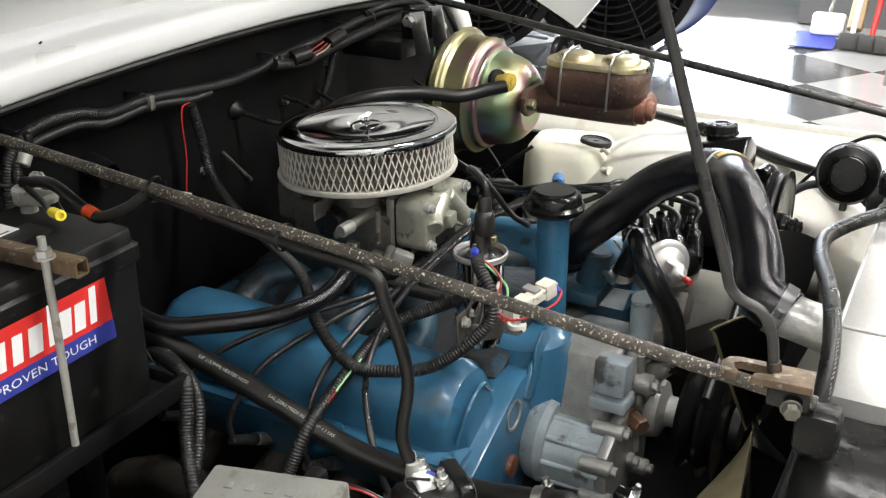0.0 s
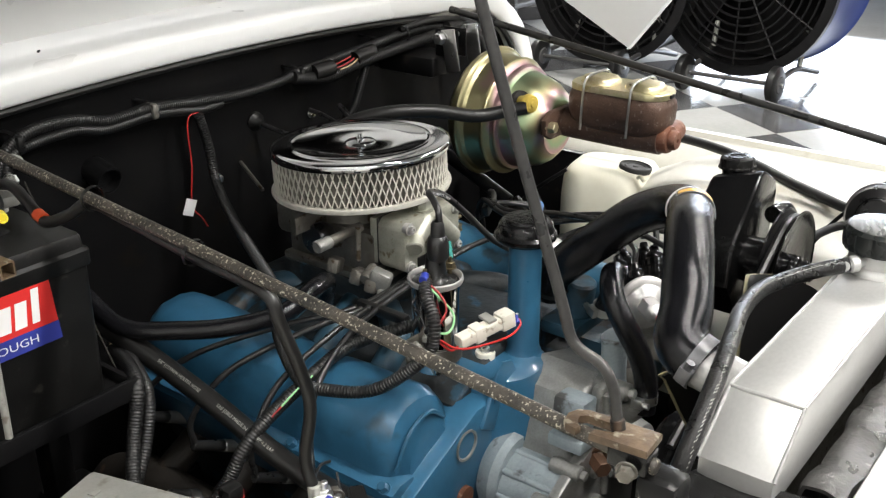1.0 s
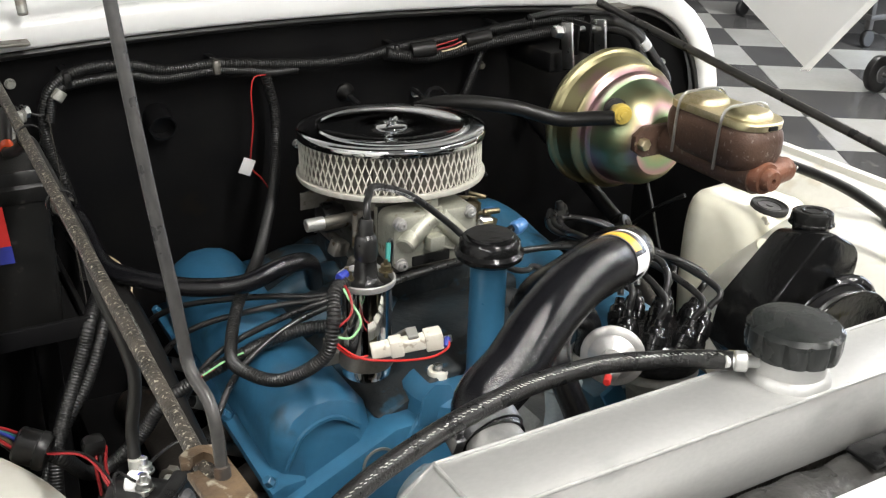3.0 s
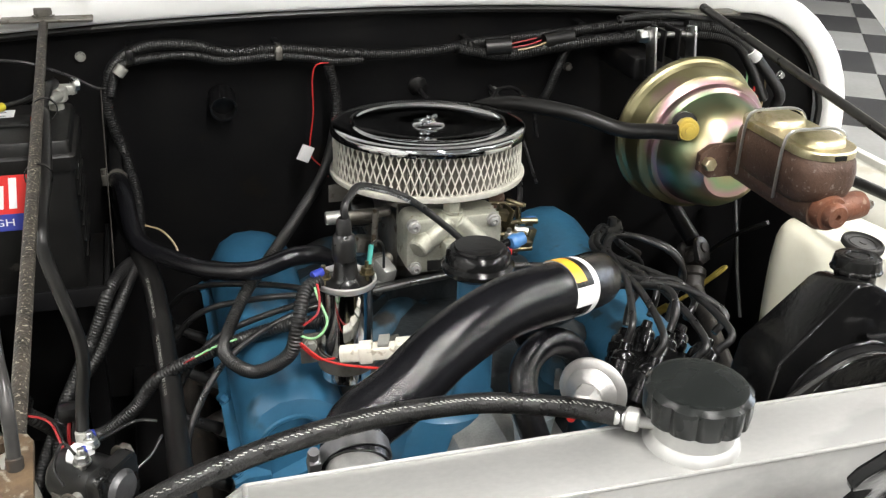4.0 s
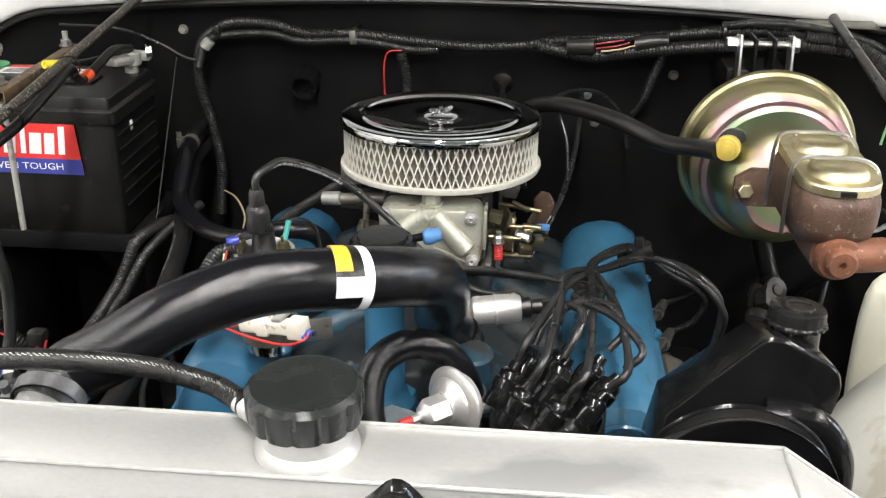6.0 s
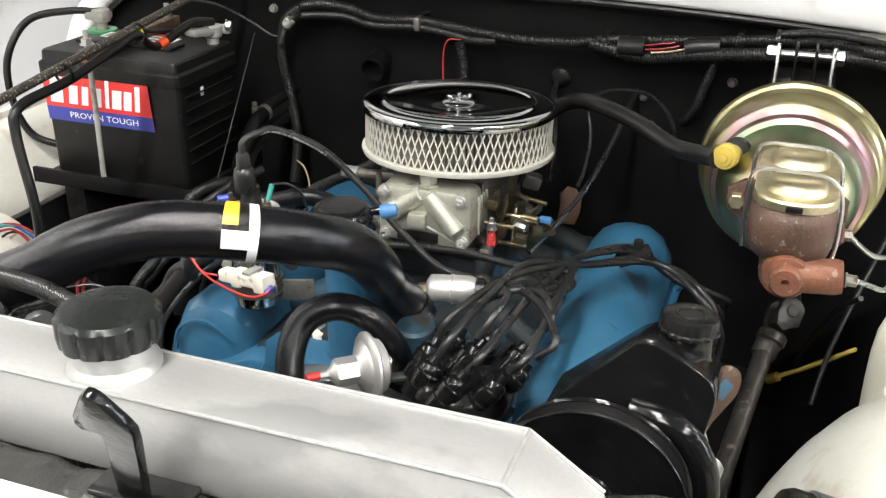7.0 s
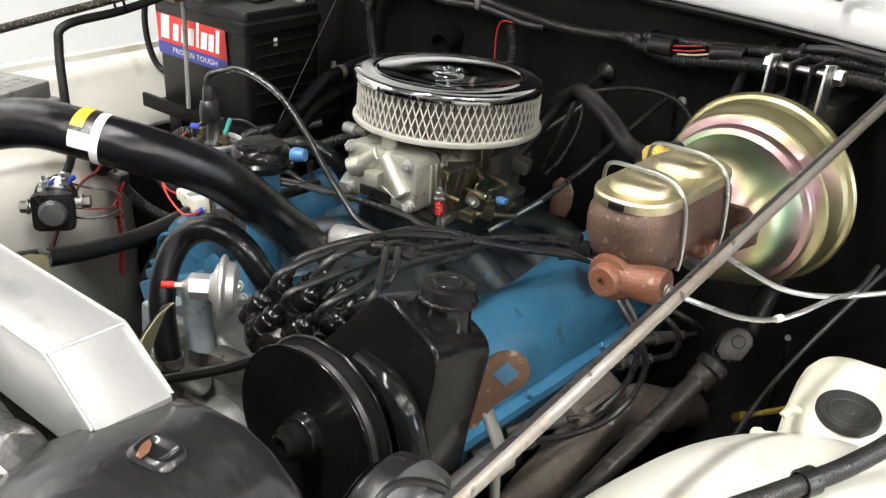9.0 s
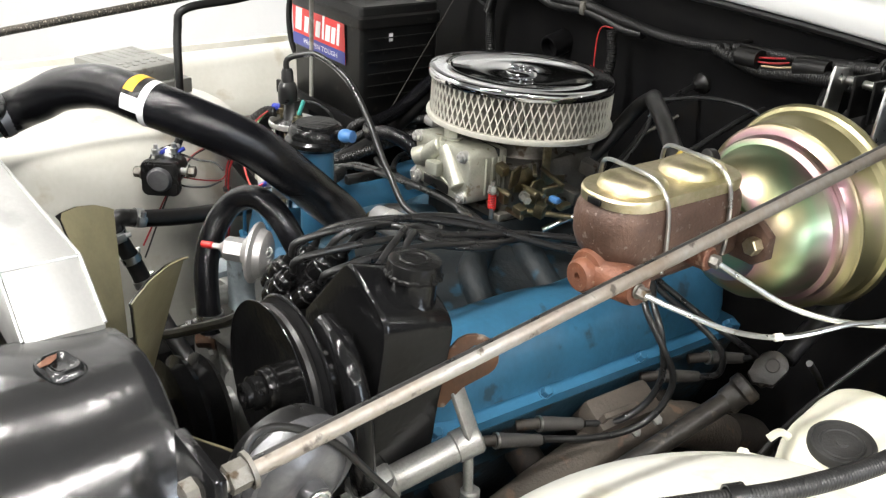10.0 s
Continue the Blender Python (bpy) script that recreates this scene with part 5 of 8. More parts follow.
part("boss", rod((-0.036, -0.128, 0.945), (-0.052, -0.140, 0.936), 0.013, 20), "carb", bowl, "round cast boss")
part("sight_plug", box((-0.006, -0.138, 0.934), (0.024, 0.016, 0.020), 0.003, pose(0, 0, 0, 0, 0, 8)), "carb", bowl, "square cast block")
# flat black strip in place of the shade in the gap
part("gap_strip", span(-0.036, 0.020, -0.1345, -0.131, 0.9025, 0.9165, 0.001), "black_plastic", bowl, "black strip standing for the shaded gap below the rib")
part("parting_line", tube([(-0.010, -0.1325, 0.9195), (0.0, -0.1345, 0.925), (0.020, -0.1345, 0.9185), (0.046, -0.133, 0.905)], 0.0016, 6, 0.004), "carb", bowl)
part("top_plug", hexa((0.0, -0.115, 0.974), (0.0, -0.115, 0.990), 0.0115), "carb", bowl)
for x, z in ((-0.054, 0.965), (0.050, 0.965), (0.052, 0.909), (-0.052, 0.908)):
    sc = part("screw", lathe([(0.0085, -0.004), (0.0085, 0.004), (0.0065, 0.0045), (0.0062, 0.009), (0.003, 0.010), (0.002, 0.007), (0, 0.007)], pose(x, -0.131, z, 90), 18), "satin_zinc", bowl, "dull brass screw")
part("bowl_gasket", span(-0.061, 0.061, -0.084, -0.080, 0.900, 0.972, 0.001), "black_plastic", cb)
part("metering_block", span(-0.060, 0.060, -0.080, -0.066, 0.902, 0.970, 0.003), "carb", cb)
for i in range(4):
    part("rib", box((0.0655, -0.105 + 0.010 * i, 0.937), (0.004, 0.003, 0.052), 0.001), "carb", bowl)
bm = prism(rounded(0.12, 0.07, 0.014, 4, 0.002, 0.935), 0.045, pose(0, 0.125, 0, 90), 0.005)
part("rear_bowl", bm, "dark_alu", cb, "rear float bowl")
# throttle side
link = part("throttle_lever", prism([(-0.03, -0.02), (0.02, -0.028), (0.034, -0.006), (0.03, 0.02), (0.012, 0.016), (0.004, 0.03), (-0.012, 0.028), (-0.02, 0.01)], 0.003, pose(0.098, -0.04, 0.905, 90, 0, 90), 0.0006), "brass", cb, "brass-plated throttle lever")
part("shaft", rod((0.06, -0.03, 0.905), (0.125, -0.03, 0.905), 0.0045), "brass", link)
part("fast_idle_cam", prism([(-0.016, -0.014), (0.012, -0.016), (0.018, 0.004), (0.004, 0.02), (-0.014, 0.014)], 0.004, pose(0.085, -0.055, 0.930, 90, 0, 80), 0.0006), "brass", link)
part("choke_bracket", prism([(-0.02, -0.03), (0.02, -0.03), (0.02, -0.02), (-0.008, -0.018), (-0.006, 0.03), (-0.02, 0.03)], 0.003, pose(0.080, 0.0, 0.945, 90, 0, 85), 0.0006), "brass", link)
for a, b, r in (((0.075, -0.06, 0.925), (0.128, -0.055, 0.922), 0.0035), ((0.08, -0.02, 0.94), (0.135, -0.03, 0.935), 0.003), ((0.11, -0.075, 0.90), (0.145, -0.02, 0.892), 0.004)):
    part("link_rod", rod(a, b, r), "brass", link)
part("lever_nut", hexa((0.101, -0.03, 0.905), (0.110, -0.03, 0.905), 0.008), "brass", link)
part("stop_screw", hexa((0.105, -0.07, 0.918), (0.122, -0.078, 0.918), 0.006), "silver", link)
part("blue_clip", box((0.138, -0.045, 0.919), (0.017, 0.010, 0.009), 0.003), "blue_plastic", link, "small blue plastic clip")
part("return_spring", tube([(0.083 + 0.0048 * math.cos(k * 0.9), -0.106 + 0.0048 * math.sin(k * 0.9), 0.899 + 0.0232 * k / 49) for k in range(50)], 0.0011, 6, 0.002), "red", cb, "small red coil spring")
part("spring_screw", rod((0.083, -0.106, 0.885), (0.083, -0.106, 0.938), 0.003), "silver", cb)
part("spring_cap", hexa((0.083, -0.106, 0.922), (0.083, -0.106, 0.932), 0.006), "silver", cb)
part("cable_end", rod((0.118, -0.045, 0.868), (0.150, 0.03, 0.902), 0.0042), "chrome", cb, "bright throttle cable end")
part("cable_sleeve", tube([(0.150, 0.03, 0.902), (0.165, 0.07, 0.925), (0.18, 0.14, 0.96), (0.19, 0.24, 1.0), (0.19, 0.295, 1.01)], 0.004, 8, 0.01), "wire_rubber", cb)
part("rusty_lever", prism([(-0.014, -0.026), (0.010, -0.028), (0.016, -0.010), (0.017, 0.008), (0.010, 0.022), (-0.002, 0.026), (-0.012, 0.016), (-0.010, 0.0)], 0.003, pose(0.136, 0.098, 0.886, 90, 0, 20) @ Matrix.Scale(1.1, 4), 0.0008), "rust_plate", cb, "rusty kickdown lever")
for (x, y, z), (sx, sy, sz), rz in (((0.090, -0.075, 0.940), (0.004, 0.022, 0.030), 20), ((0.104, -0.060, 0.915), (0.022, 0.004, 0.018), 30), ((0.116, -0.085, 0.905), (0.016, 0.014, 0.010), 10), ((0.122, -0.035, 0.925), (0.004, 0.030, 0.014), -15), ((0.094, -0.095, 0.918), (0.012, 0.010, 0.018), 0), ((0.130, -0.062, 0.905), (0.014, 0.012, 0.020), 25), ((0.078, -0.088, 0.950), (0.016, 0.012, 0.014), 0), ((0.140, -0.030, 0.908), (0.010, 0.020, 0.006), 0)):
    part("link_plate", box((x, y, z), (sx, sy, sz), 0.0015, pose(0, 0, 0, 8, 12, rz)), "brass", cb, "tarnished brass-plated linkage")
for a, b, r in (((0.070, -0.095, 0.925), (0.110, -0.098, 0.925), 0.003), ((0.086, -0.082, 0.895), (0.125, -0.088, 0.897), 0.0035), ((0.112, -0.07, 0.93), (0.136, -0.074, 0.93), 0.0045), ((0.098, -0.05, 0.955), (0.118, -0.065, 0.95), 0.003)):
    part("link_pin", rod(a, b, r), "brass", cb)
# choke side
part("choke_housing", lathe([(0, 0.02), (0.020, 0.02), (0.022, 0.016), (0.022, 0), (0.016, -0.012), (0, -0.012)], pose(-0.088, 0.0, 0.935, 0, -90, 0), 24), "black_plastic", cb, "black choke housing")
for a, b, r, mt in (((-0.065, -0.055, 0.955), (-0.135, -0.05, 0.950), 0.007, "dark_alu"), ((-0.07, -0.02, 0.93), (-0.13, -0.03, 0.935), 0.006, "dark_alu"), ((-0.125, -0.052, 0.951), (-0.150, -0.05, 0.950), 0.009, "cast_alu"), ((-0.07, -0.08, 0.90), (-0.10, -0.09, 0.895), 0.008, "dark_alu"), ((-0.09, -0.07, 0.915), (-0.088, -0.07, 0.965), 0.004, "dark_alu")):
    part("fuel_fitting", rod(a, b, r), mt, cb)
part("fuel_fitting_bracket", prism([(-0.03, -0.012), (0.03, -0.012), (0.03, 0.008), (0.005, 0.016), (-0.03, 0.012)], 0.003, pose(-0.105, 0.005, 0.962, 90, 0, 0), 0.001), "dark_alu", cb)
for x, y, z, w in ((-0.09, -0.095, 0.885, 0.022), (-0.08, -0.06, 0.885, 0.03), (-0.095, -0.03, 0.90, 0.026), (0.085, 0.03, 0.895, 0.03), (0.09, 0.06, 0.93, 0.026)):
    part("linkage_block", box((x, y, z), (w, 0.018, 0.022), 0.004, pose(0, 0, 0, 10, 15, 20)), "dark_alu", cb)
part("curb_screw", rod((-0.075, -0.10, 0.885), (-0.10, -0.12, 0.873), 0.0075), "cast_alu", cb)
part("ground_lever", box((-0.085, -0.105, 0.893), (0.02, 0.03, 0.03), 0.005, pose(0, 0, 0, 20, 0, 20)), "cast_alu", cb)
# small solenoid by the thermostat
so = thing("idle_solenoid", "bright metal cylindrical solenoid with a brass end", "solenoid", (0.09, -0.267, 0.895))
SO = frame_to((0.0600, -0.2722, 0.9125), (0.1180, -0.2640, 0.9165))
part("can", lathe([(0, 0), (0.012, 0), (0.0158, 0.003), (0.0165, 0.006), (0.0165, 0.026), (0.0175, 0.0265), (0.0175, 0.0290), (0.0165, 0.0295), (0.0165, 0.050), (0.0135, 0.056), (0, 0.057)], SO, 32), "satin_zinc", so, "bright zinc can with a rolled seam")
part("stem", lathe([(0, -0.014), (0.004, -0.014), (0.0065, -0.010), (0.0065, -0.004), (0.0085, -0.003), (0.0085, 0.001), (0, 0.001)], SO, 6), "brass", so, "brass hexagonal stem")
part("plug", lathe([(0.0115, 0.055), (0.0115, 0.066), (0.0085, 0.068), (0.0085, 0.082), (0, 0.083)], SO, 20), "black_plastic", so, "black plug")

# ---- ignition coil ----
co = thing("ignition_coil", "chrome canister ignition coil with a black tower", "ignition coil", (-0.168, -0.268, 0.849))
C0 = pose(-0.168, -0.268, 0.006)
part("canister", lathe([(0, 0.843), (0.022, 0.843), (0.028, 0.848), (0.0295, 0.856), (0.0295, 0.962), (0, 0.962)], C0, 44), "chrome", co, "mirror-chrome canister")
part("rim", lathe([(0.0295, 0.9605), (0.0328, 0.9625), (0.0340, 0.9655), (0.0336, 0.9690), (0.0318, 0.9700), (0.0305, 0.9680), (0.0295, 0.9640)], C0, 48), "satin_zinc", co, "bright rolled steel rim")
part("top_cap", lathe([(0.0295, 0.9625), (0.027, 0.9640), (0.018, 0.9665), (0.0138, 0.971), (0.0112, 0.998), (0, 0.998)], C0, 32), "black_plastic", co, "black plastic top")
part("boot", lathe([(0.0118, 1.000), (0.0130, 1.003), (0.0132, 1.014), (0.0126, 1.022), (0.0112, 1.0275), (0.0086, 1.030), (0.0080, 1.044), (0.0062, 1.048), (0.004, 1.048)], pose(-0.1705, -0.274, 0), 24), "wire_rubber", co, "black rubber boot")
for s, lab in ((-1, "coil terminal"), (1, "coil terminal")):
    x = -0.169 + s * 0.024
    part("terminal", hexa((x, -0.272, 0.979), (x, -0.272, 0.987), 0.0066), "brass", co, "brass terminal nut")
    part("terminal_stud", rod((x, -0.272, 0.968), (x, -0.272, 0.994), 0.0026), "brass", co)
bm = lathe([(0.0305, 0.862), (0.0320, 0.862), (0.0320, 0.882), (0.0305, 0.882), (0.0305, 0.862)], C0, 36)
box((-0.125, -0.253, 0.868), (0.05, 0.005, 0.028), 0.002, pose(0, 0, 0, 0, 0, 20), bm)
box((-0.203, -0.262, 0.888), (0.032, 0.004, 0.038), 0.002, None, bm)
part("bracket", bm, "dark_alu", co, "dull brown-grey steel strap bracket")
part("bracket_bolt", hexa((-0.208, -0.266, 0.895), (-0.208, -0.274, 0.895), 0.006), "grey_metal", co)
br_ = thing("ballast_resistor", "white ceramic ballast resistor with wire ends", "resistor", (-0.148, -0.325, 0.90))
mm = frame_to((-0.184, -0.314, 0.907), (-0.110, -0.338, 0.918))
part("ceramic_body", prism(rounded(0.017, 0.015, 0.003), 0.078, mm, 0.001), "white_ceramic", br_)
part("end_block", box((0, 0, 0), (0.020, 0.021, 0.020), 0.002, mm @ Matrix.Translation((0, 0, 0.07))), "white_ceramic", br_)
part("end_block", box((0, 0, 0), (0.019, 0.020, 0.015), 0.002, mm @ Matrix.Translation((0, 0, 0.028))), "white_ceramic", br_)
part("strap", box((0, 0, 0), (0.022, 0.004, 0.012), 0.001, mm @ Matrix.Translation((0.004, 0.010, 0.048))), "grey_metal", br_, "grey metal strap")
part("spade", box((0, 0, 0), (0.004, 0.008, 0.014), 0.001, mm @ Matrix.Translation((0.0, -0.004, 0.084))), "silver", br_)

# ---- distributor ----
di = thing("distributor", "black distributor with a ring of rubber boots", "distributor", (0.125, -0.402, 0.80))
DX = frame_to((0.146, -0.408, 0.792), (0.147, -0.404, 0.957))
part("shaft_housing", lathe([(0.0, 0.0), (0.026, 0.0), (0.030, 0.03), (0.046, 0.045), (0.054, 0.055), (0.054, 0.075), (0, 0.075)], DX, 32), "cast_alu", di, "cast aluminium housing")
part("cap", lathe([(0.056, 0.068), (0.058, 0.072), (0.058, 0.092), (0.055, 0.100), (0.048, 0.106), (0.0, 0.108)], DX, 40), "black_gloss", di, "glossy black cap")
BOOT = []
for k in range(9):
    a = radians(45 * k + 12)
    r, h = (0.0, 0.112) if k == 8 else (0.045, 0.100)
    p0 = DX @ Vector((r * math.cos(a), r * math.sin(a), h))
    p1 = p0 + Vector((0.021, 0.015, 0.030)) + (p0 - DX @ Vector((0, 0, h))) * 0.16
    BOOT.append((p0, p1))
    bmk = lathe([(0.0, -0.014), (0.0142, -0.014), (0.0142, -0.001), (0.0128, 0.000), (0.0128, 0.005), (0.0140, 0.006), (0.0140, 0.016), (0.0125, 0.0175), (0.0118, 0.024), (0.0096, 0.0265), (0.0070, 0.028), (0.0056, 0.036), (0.0, 0.036)], frame_to(p0, p1), 18)
    part("boot", bmk, "boot_rubber", di, "glossy black rubber boot")
va = part("vacuum_advance", lathe([(0, 0.016), (0.0145, 0.016), (0.0165, 0.013), (0.0255, 0.0095), (0.0275, 0.0065), (0.0345, 0.0050), (0.0365, 0.0030), (0.0365, 0.0005), (0.0345, -0.0010), (0.030, -0.003), (0.027, -0.011), (0.020, -0.015), (0, -0.016)], frame_to((0.058, -0.434, 0.900), (0.012, -0.481, 0.904)), 40), "satin_zinc", di, "bright zinc vacuum advance canister")
part("hex_neck", lathe([(0.0145, 0.012), (0.0145, 0.036), (0.0125, 0.039), (0.006, 0.043), (0.0035, 0.047), (0.0035, 0.058), (0, 0.058)], frame_to((0.058, -0.434, 0.900), (0.012, -0.481, 0.904)), 6), "satin_zinc", va)
part("port_tip", rod((0.0205, -0.4725, 0.9035), (0.0105, -0.4825, 0.904), 0.0042), "red", va, "red rubber port tip")
part("arm", box((0.085, -0.418, 0.885), (0.05, 0.012, 0.006), 0.002, pose(0, 0, 0, 0, 0, 35)), "silver", va)
for p in ((0.072, -0.426, 0.905), (0.068, -0.418, 0.885)):
    part("screw", hexa(p, (p[0] + 0.004, p[1] - 0.006, p[2] + 0.004), 0.005), "silver", va)
pr_ = thing("thin_rod", "thin pale steel rod beside the distributor", "rod", (0.182, -0.37, 0.81))
part("rod", rod((0.1745, -0.322, 0.870), (0.184, -0.385, 0.800), 0.0019, 10), "grey_metal", pr_)

# ---- power steering pump ----
ps = thing("power_steering_pump", "black power steering pump with a flat-sided reservoir", "steering pump", (0.345, -0.45, 0.80))
prof = [(0.285, 0.80), (0.372, 0.80), (0.381, 0.859), (0.3985, 0.955), (0.3985, 0.966), (0.396, 0.975), (0.391, 0.982), (0.383, 0.988), (0.350, 1.006), (0.343, 1.009), (0.333, 1.0095), (0.325, 1.005), (0.250, 0.925), (0.240, 0.86)]
def slice_(y, k, dz):
    return [(0.332 + (x - 0.332) * k, y, 0.90 + (z - 0.90) * k - (dz * (z - 0.86) / 0.15 if z > 0.86 else 0)) for x, z in prof]


part("reservoir", loft([slice_(-0.4735, 0.955, 0), slice_(-0.4728, 0.978, 0), slice_(-0.4705, 0.994, 0), slice_(-0.4675, 1.0, 0.001), slice_(-0.403, 1.0, 0.019), slice_(-0.399, 0.985, 0.020), slice_(-0.398, 0.96, 0.020)]), "black_gloss", ps, "satin black pressed-steel reservoir")
part("neck", lathe([(0.0255, 0.010), (0.0225, 0.016), (0.0218, 0.040), (0, 0.040)], frame_to((0.3640, -0.425, 0.962), (0.3655, -0.4215, 1.0)), 28), "black_gloss", ps)
part("cap", lathe([(0.0, 0.0165), (0.010, 0.0165), (0.0115, 0.0178), (0.0135, 0.0178), (0.015, 0.0165), (0.0225, 0.0165), (0.0245, 0.0150), (0.0252, 0.0115), (0.0254, 0.0040), (0.0270, 0.0025), (0.0270, 0.0), (0.0245, -0.001), (0, -0.001)], frame_to((0.3648, -0.4220, 0.9985), (0.3653, -0.4208, 1.016)), 84,
    wob=lambda a, r, h: 1 + (0.032 * math.cos(2 * math.pi * a * 18) if r > 0.0253 else 0)), "wrinkled", ps, "scuffed black knurled cap")
part("nose", rod((0.307, -0.468, 0.885), (0.307, -0.520, 0.885), 0.034, 28), "black_gloss", ps)
pp = part("pulley", lathe([(0.0, 0.004), (0.020, 0.004), (0.022, 0.002), (0.062, 0.0015), (0.066, 0.003), (0.078, 0.003), (0.0838, 0.0048), (0.0850, 0.0054), (0.0854, 0.0046), (0.0846, 0.0036), (0.0825, 0.0024), (0.0, 0.0)], pose(0.307, -0.537, 0.885, 90), 72), "black_gloss", ps, "large black V-belt pulley with thin rims", 30)
part("groove", lathe([(0.0822, 0.0022), (0.071, -0.0035), (0.069, -0.0075), (0.071, -0.0115), (0.0822, -0.0172)], pose(0.307, -0.537, 0.885, 90), 72), "bay_black", pp, "dull black belt groove")
part("rear_rim", lathe([(0.0824, -0.0173), (0.0846, -0.0184), (0.0854, -0.0196), (0.0848, -0.0204), (0.0830, -0.0196), (0.068, -0.0165), (0.0, -0.0155)], pose(0.307, -0.537, 0.885, 90), 72), "black_gloss", pp)
part("hub", lathe([(0, 0.028), (0.005, 0.028), (0.006, 0.032), (0.0105, 0.033), (0.0125, 0.031), (0.0125, 0.026), (0.0145, 0.025), (0.0165, 0.023), (0.0165, 0.018), (0.0150, 0.017), (0.0150, 0.014), (0.0195, 0.012), (0.0205, 0.010), (0.0205, 0.0), (0, 0)], pose(0.307, -0.537, 0.885, 90), 36), "black_gloss", pp, "black stepped pulley hub")
part("pressure_hose", tube([(0.33, -0.495, 0.95), (0.372, -0.50, 0.945), (0.398, -0.50, 0.905), (0.398, -0.495, 0.84), (0.38, -0.48, 0.79)], 0.013, 14, 0.008), "black_gloss", ps, "glossy black pipe bend")
eye = [(0.004 + 0.0238 * math.cos(radians(a)), 0.004 + 0.0238 * math.sin(radians(a))) for a in range(-70, 171, 20)]
EM = Matrix.Translation((0.3940, -0.3735, 0.9110)) @ pose(0, 0, 0, 90, 0, 50)
bk = part("mount_plate", prism(eye + [(-0.034, -0.012), (-0.055, -0.035), (-0.052, -0.058), (-0.022, -0.056), (-0.006, -0.030)], 0.005, EM, 0.0014), "rust_plate", ps, "rusty brown mounting plate")
part("plate_hole", prism([(-0.009, 0.004), (0.004, 0.017), (0.017, 0.004), (0.004, -0.009)], 0.0058, EM @ Matrix.Translation((0, 0, -0.0004))), "blue", bk, "diamond hole showing blue paint")
bracket = thing("pump_bracket", "grey cast bracket and spacer under the steering pump", "bracket", (0.40, -0.40, 0.75))
part("strap", box((0, 0, 0), (0.006, 0.020, 0.066), 0.0022, Matrix.Translation((0.393, -0.373, 0.843)) @ pose(0, 0, 0, 6, -20, 20)), "cast_alu", bracket)
part("spacer_washer", lathe([(0.006, 0), (0.013, 0), (0.013, 0.003), (0.009, 0.003), (0.009, 0.010), (0, 0.010)], frame_to((0.3725, -0.489, 0.778), (0.369, -0.51, 0.772)), 18), "silver", bracket, "bright washer and nut")
part("spacer", rod((0.376, -0.475, 0.782), (0.393, -0.372, 0.812), 0.0145, 22), "cast_alu", bracket, "grey tubular spacer")
part("spacer_boss", rod((0.372, -0.490, 0.778), (0.380, -0.448, 0.790), 0.020, 20), "cast_alu", bracket, "thicker grey boss")
part("spacer_end", rod((0.390, -0.385, 0.808), (0.396, -0.357, 0.816), 0.0165, 20), "cast_alu", bracket)
part("stud", rod((0.394, -0.364, 0.735), (0.390, -0.366, 0.806), 0.0055), "cast_alu", bracket)
part("stud_cap", rod((0.395, -0.363, 0.728), (0.3945, -0.363, 0.752), 0.0105), "cast_alu", bracket)
part("motor", rod((0.42, -0.60, 0.755), (0.42, -0.50, 0.755), 0.035, 24), "dark_alu", bracket, "dark round housing")

# ---- horn ----
ho = thing("horn", "black round snail-shaped horn", "horn", (0.466, -0.612, 0.91))
HM = frame_to((0.468, -0.606, 0.929), (0.373, -0.616, 0.952))
part("snail", lathe([(0, 0.022), (0.026, 0.022), (0.030, 0.018), (0.044, 0.014), (0.047, 0.008), (0.047, -0.010), (0.040, -0.018), (0, -0.02)], HM, 44), "black_plastic", ho, "black plastic snail body")
part("mouth", prism([(-0.02, 0.0), (0.03, -0.012), (0.034, 0.03), (-0.01, 0.05)], 0.022, HM @ pose(0.036, -0.03, -0.012, 0, 0, -70), 0.004), "black_plastic", ho)
part("rear_cup", lathe([(0.0475, -0.004), (0.0500, -0.006), (0.0500, -0.020), (0.0470, -0.024), (0.0440, -0.021), (0.0400, -0.022), (0.0340, -0.030), (0.0220, -0.034), (0.0120, -0.034), (0.0110, -0.044), (0, -0.045)], HM, 48), "satin_grey", ho, "dull grey pressed rear cup")
part("face_ring", lathe([(0.029, 0.0222), (0.030, 0.0232), (0.031, 0.0222)], HM, 40), "black_gloss", ho)
part("terminal", rod(HM @ Vector((0.0, -0.045, -0.006)), HM @ Vector((0.0, -0.060, -0.006)), 0.006), "dark_alu", ho)
part("strap", tube([HM @ Vector((0.0, 0.0, -0.044)), HM @ Vector((-0.02, -0.02, -0.050)), HM @ Vector((-0.06, -0.03, -0.045)), HM @ Vector((-0.09, -0.05, -0.03))], 0.007, 8, 0.006, None, 0, 0.006, 0.3), "satin_grey", ho, "flat grey mounting strap")
part("stud_nut", hexa(HM @ Vector((0, 0, -0.045)), HM @ Vector((0, 0, -0.054)), 0.008), "silver", ho, "bright nut")
# ---- brake booster and master cylinder ----
bo = thing("brake_booster", "round gold-zinc brake booster with rainbow sheen", "brake booster", (0.43, 0.10, 0.99))
TL = Matrix.Translation((0.430, 0.075, 0.992)) @ pose(0, 0, 0, 93, 0, 0)
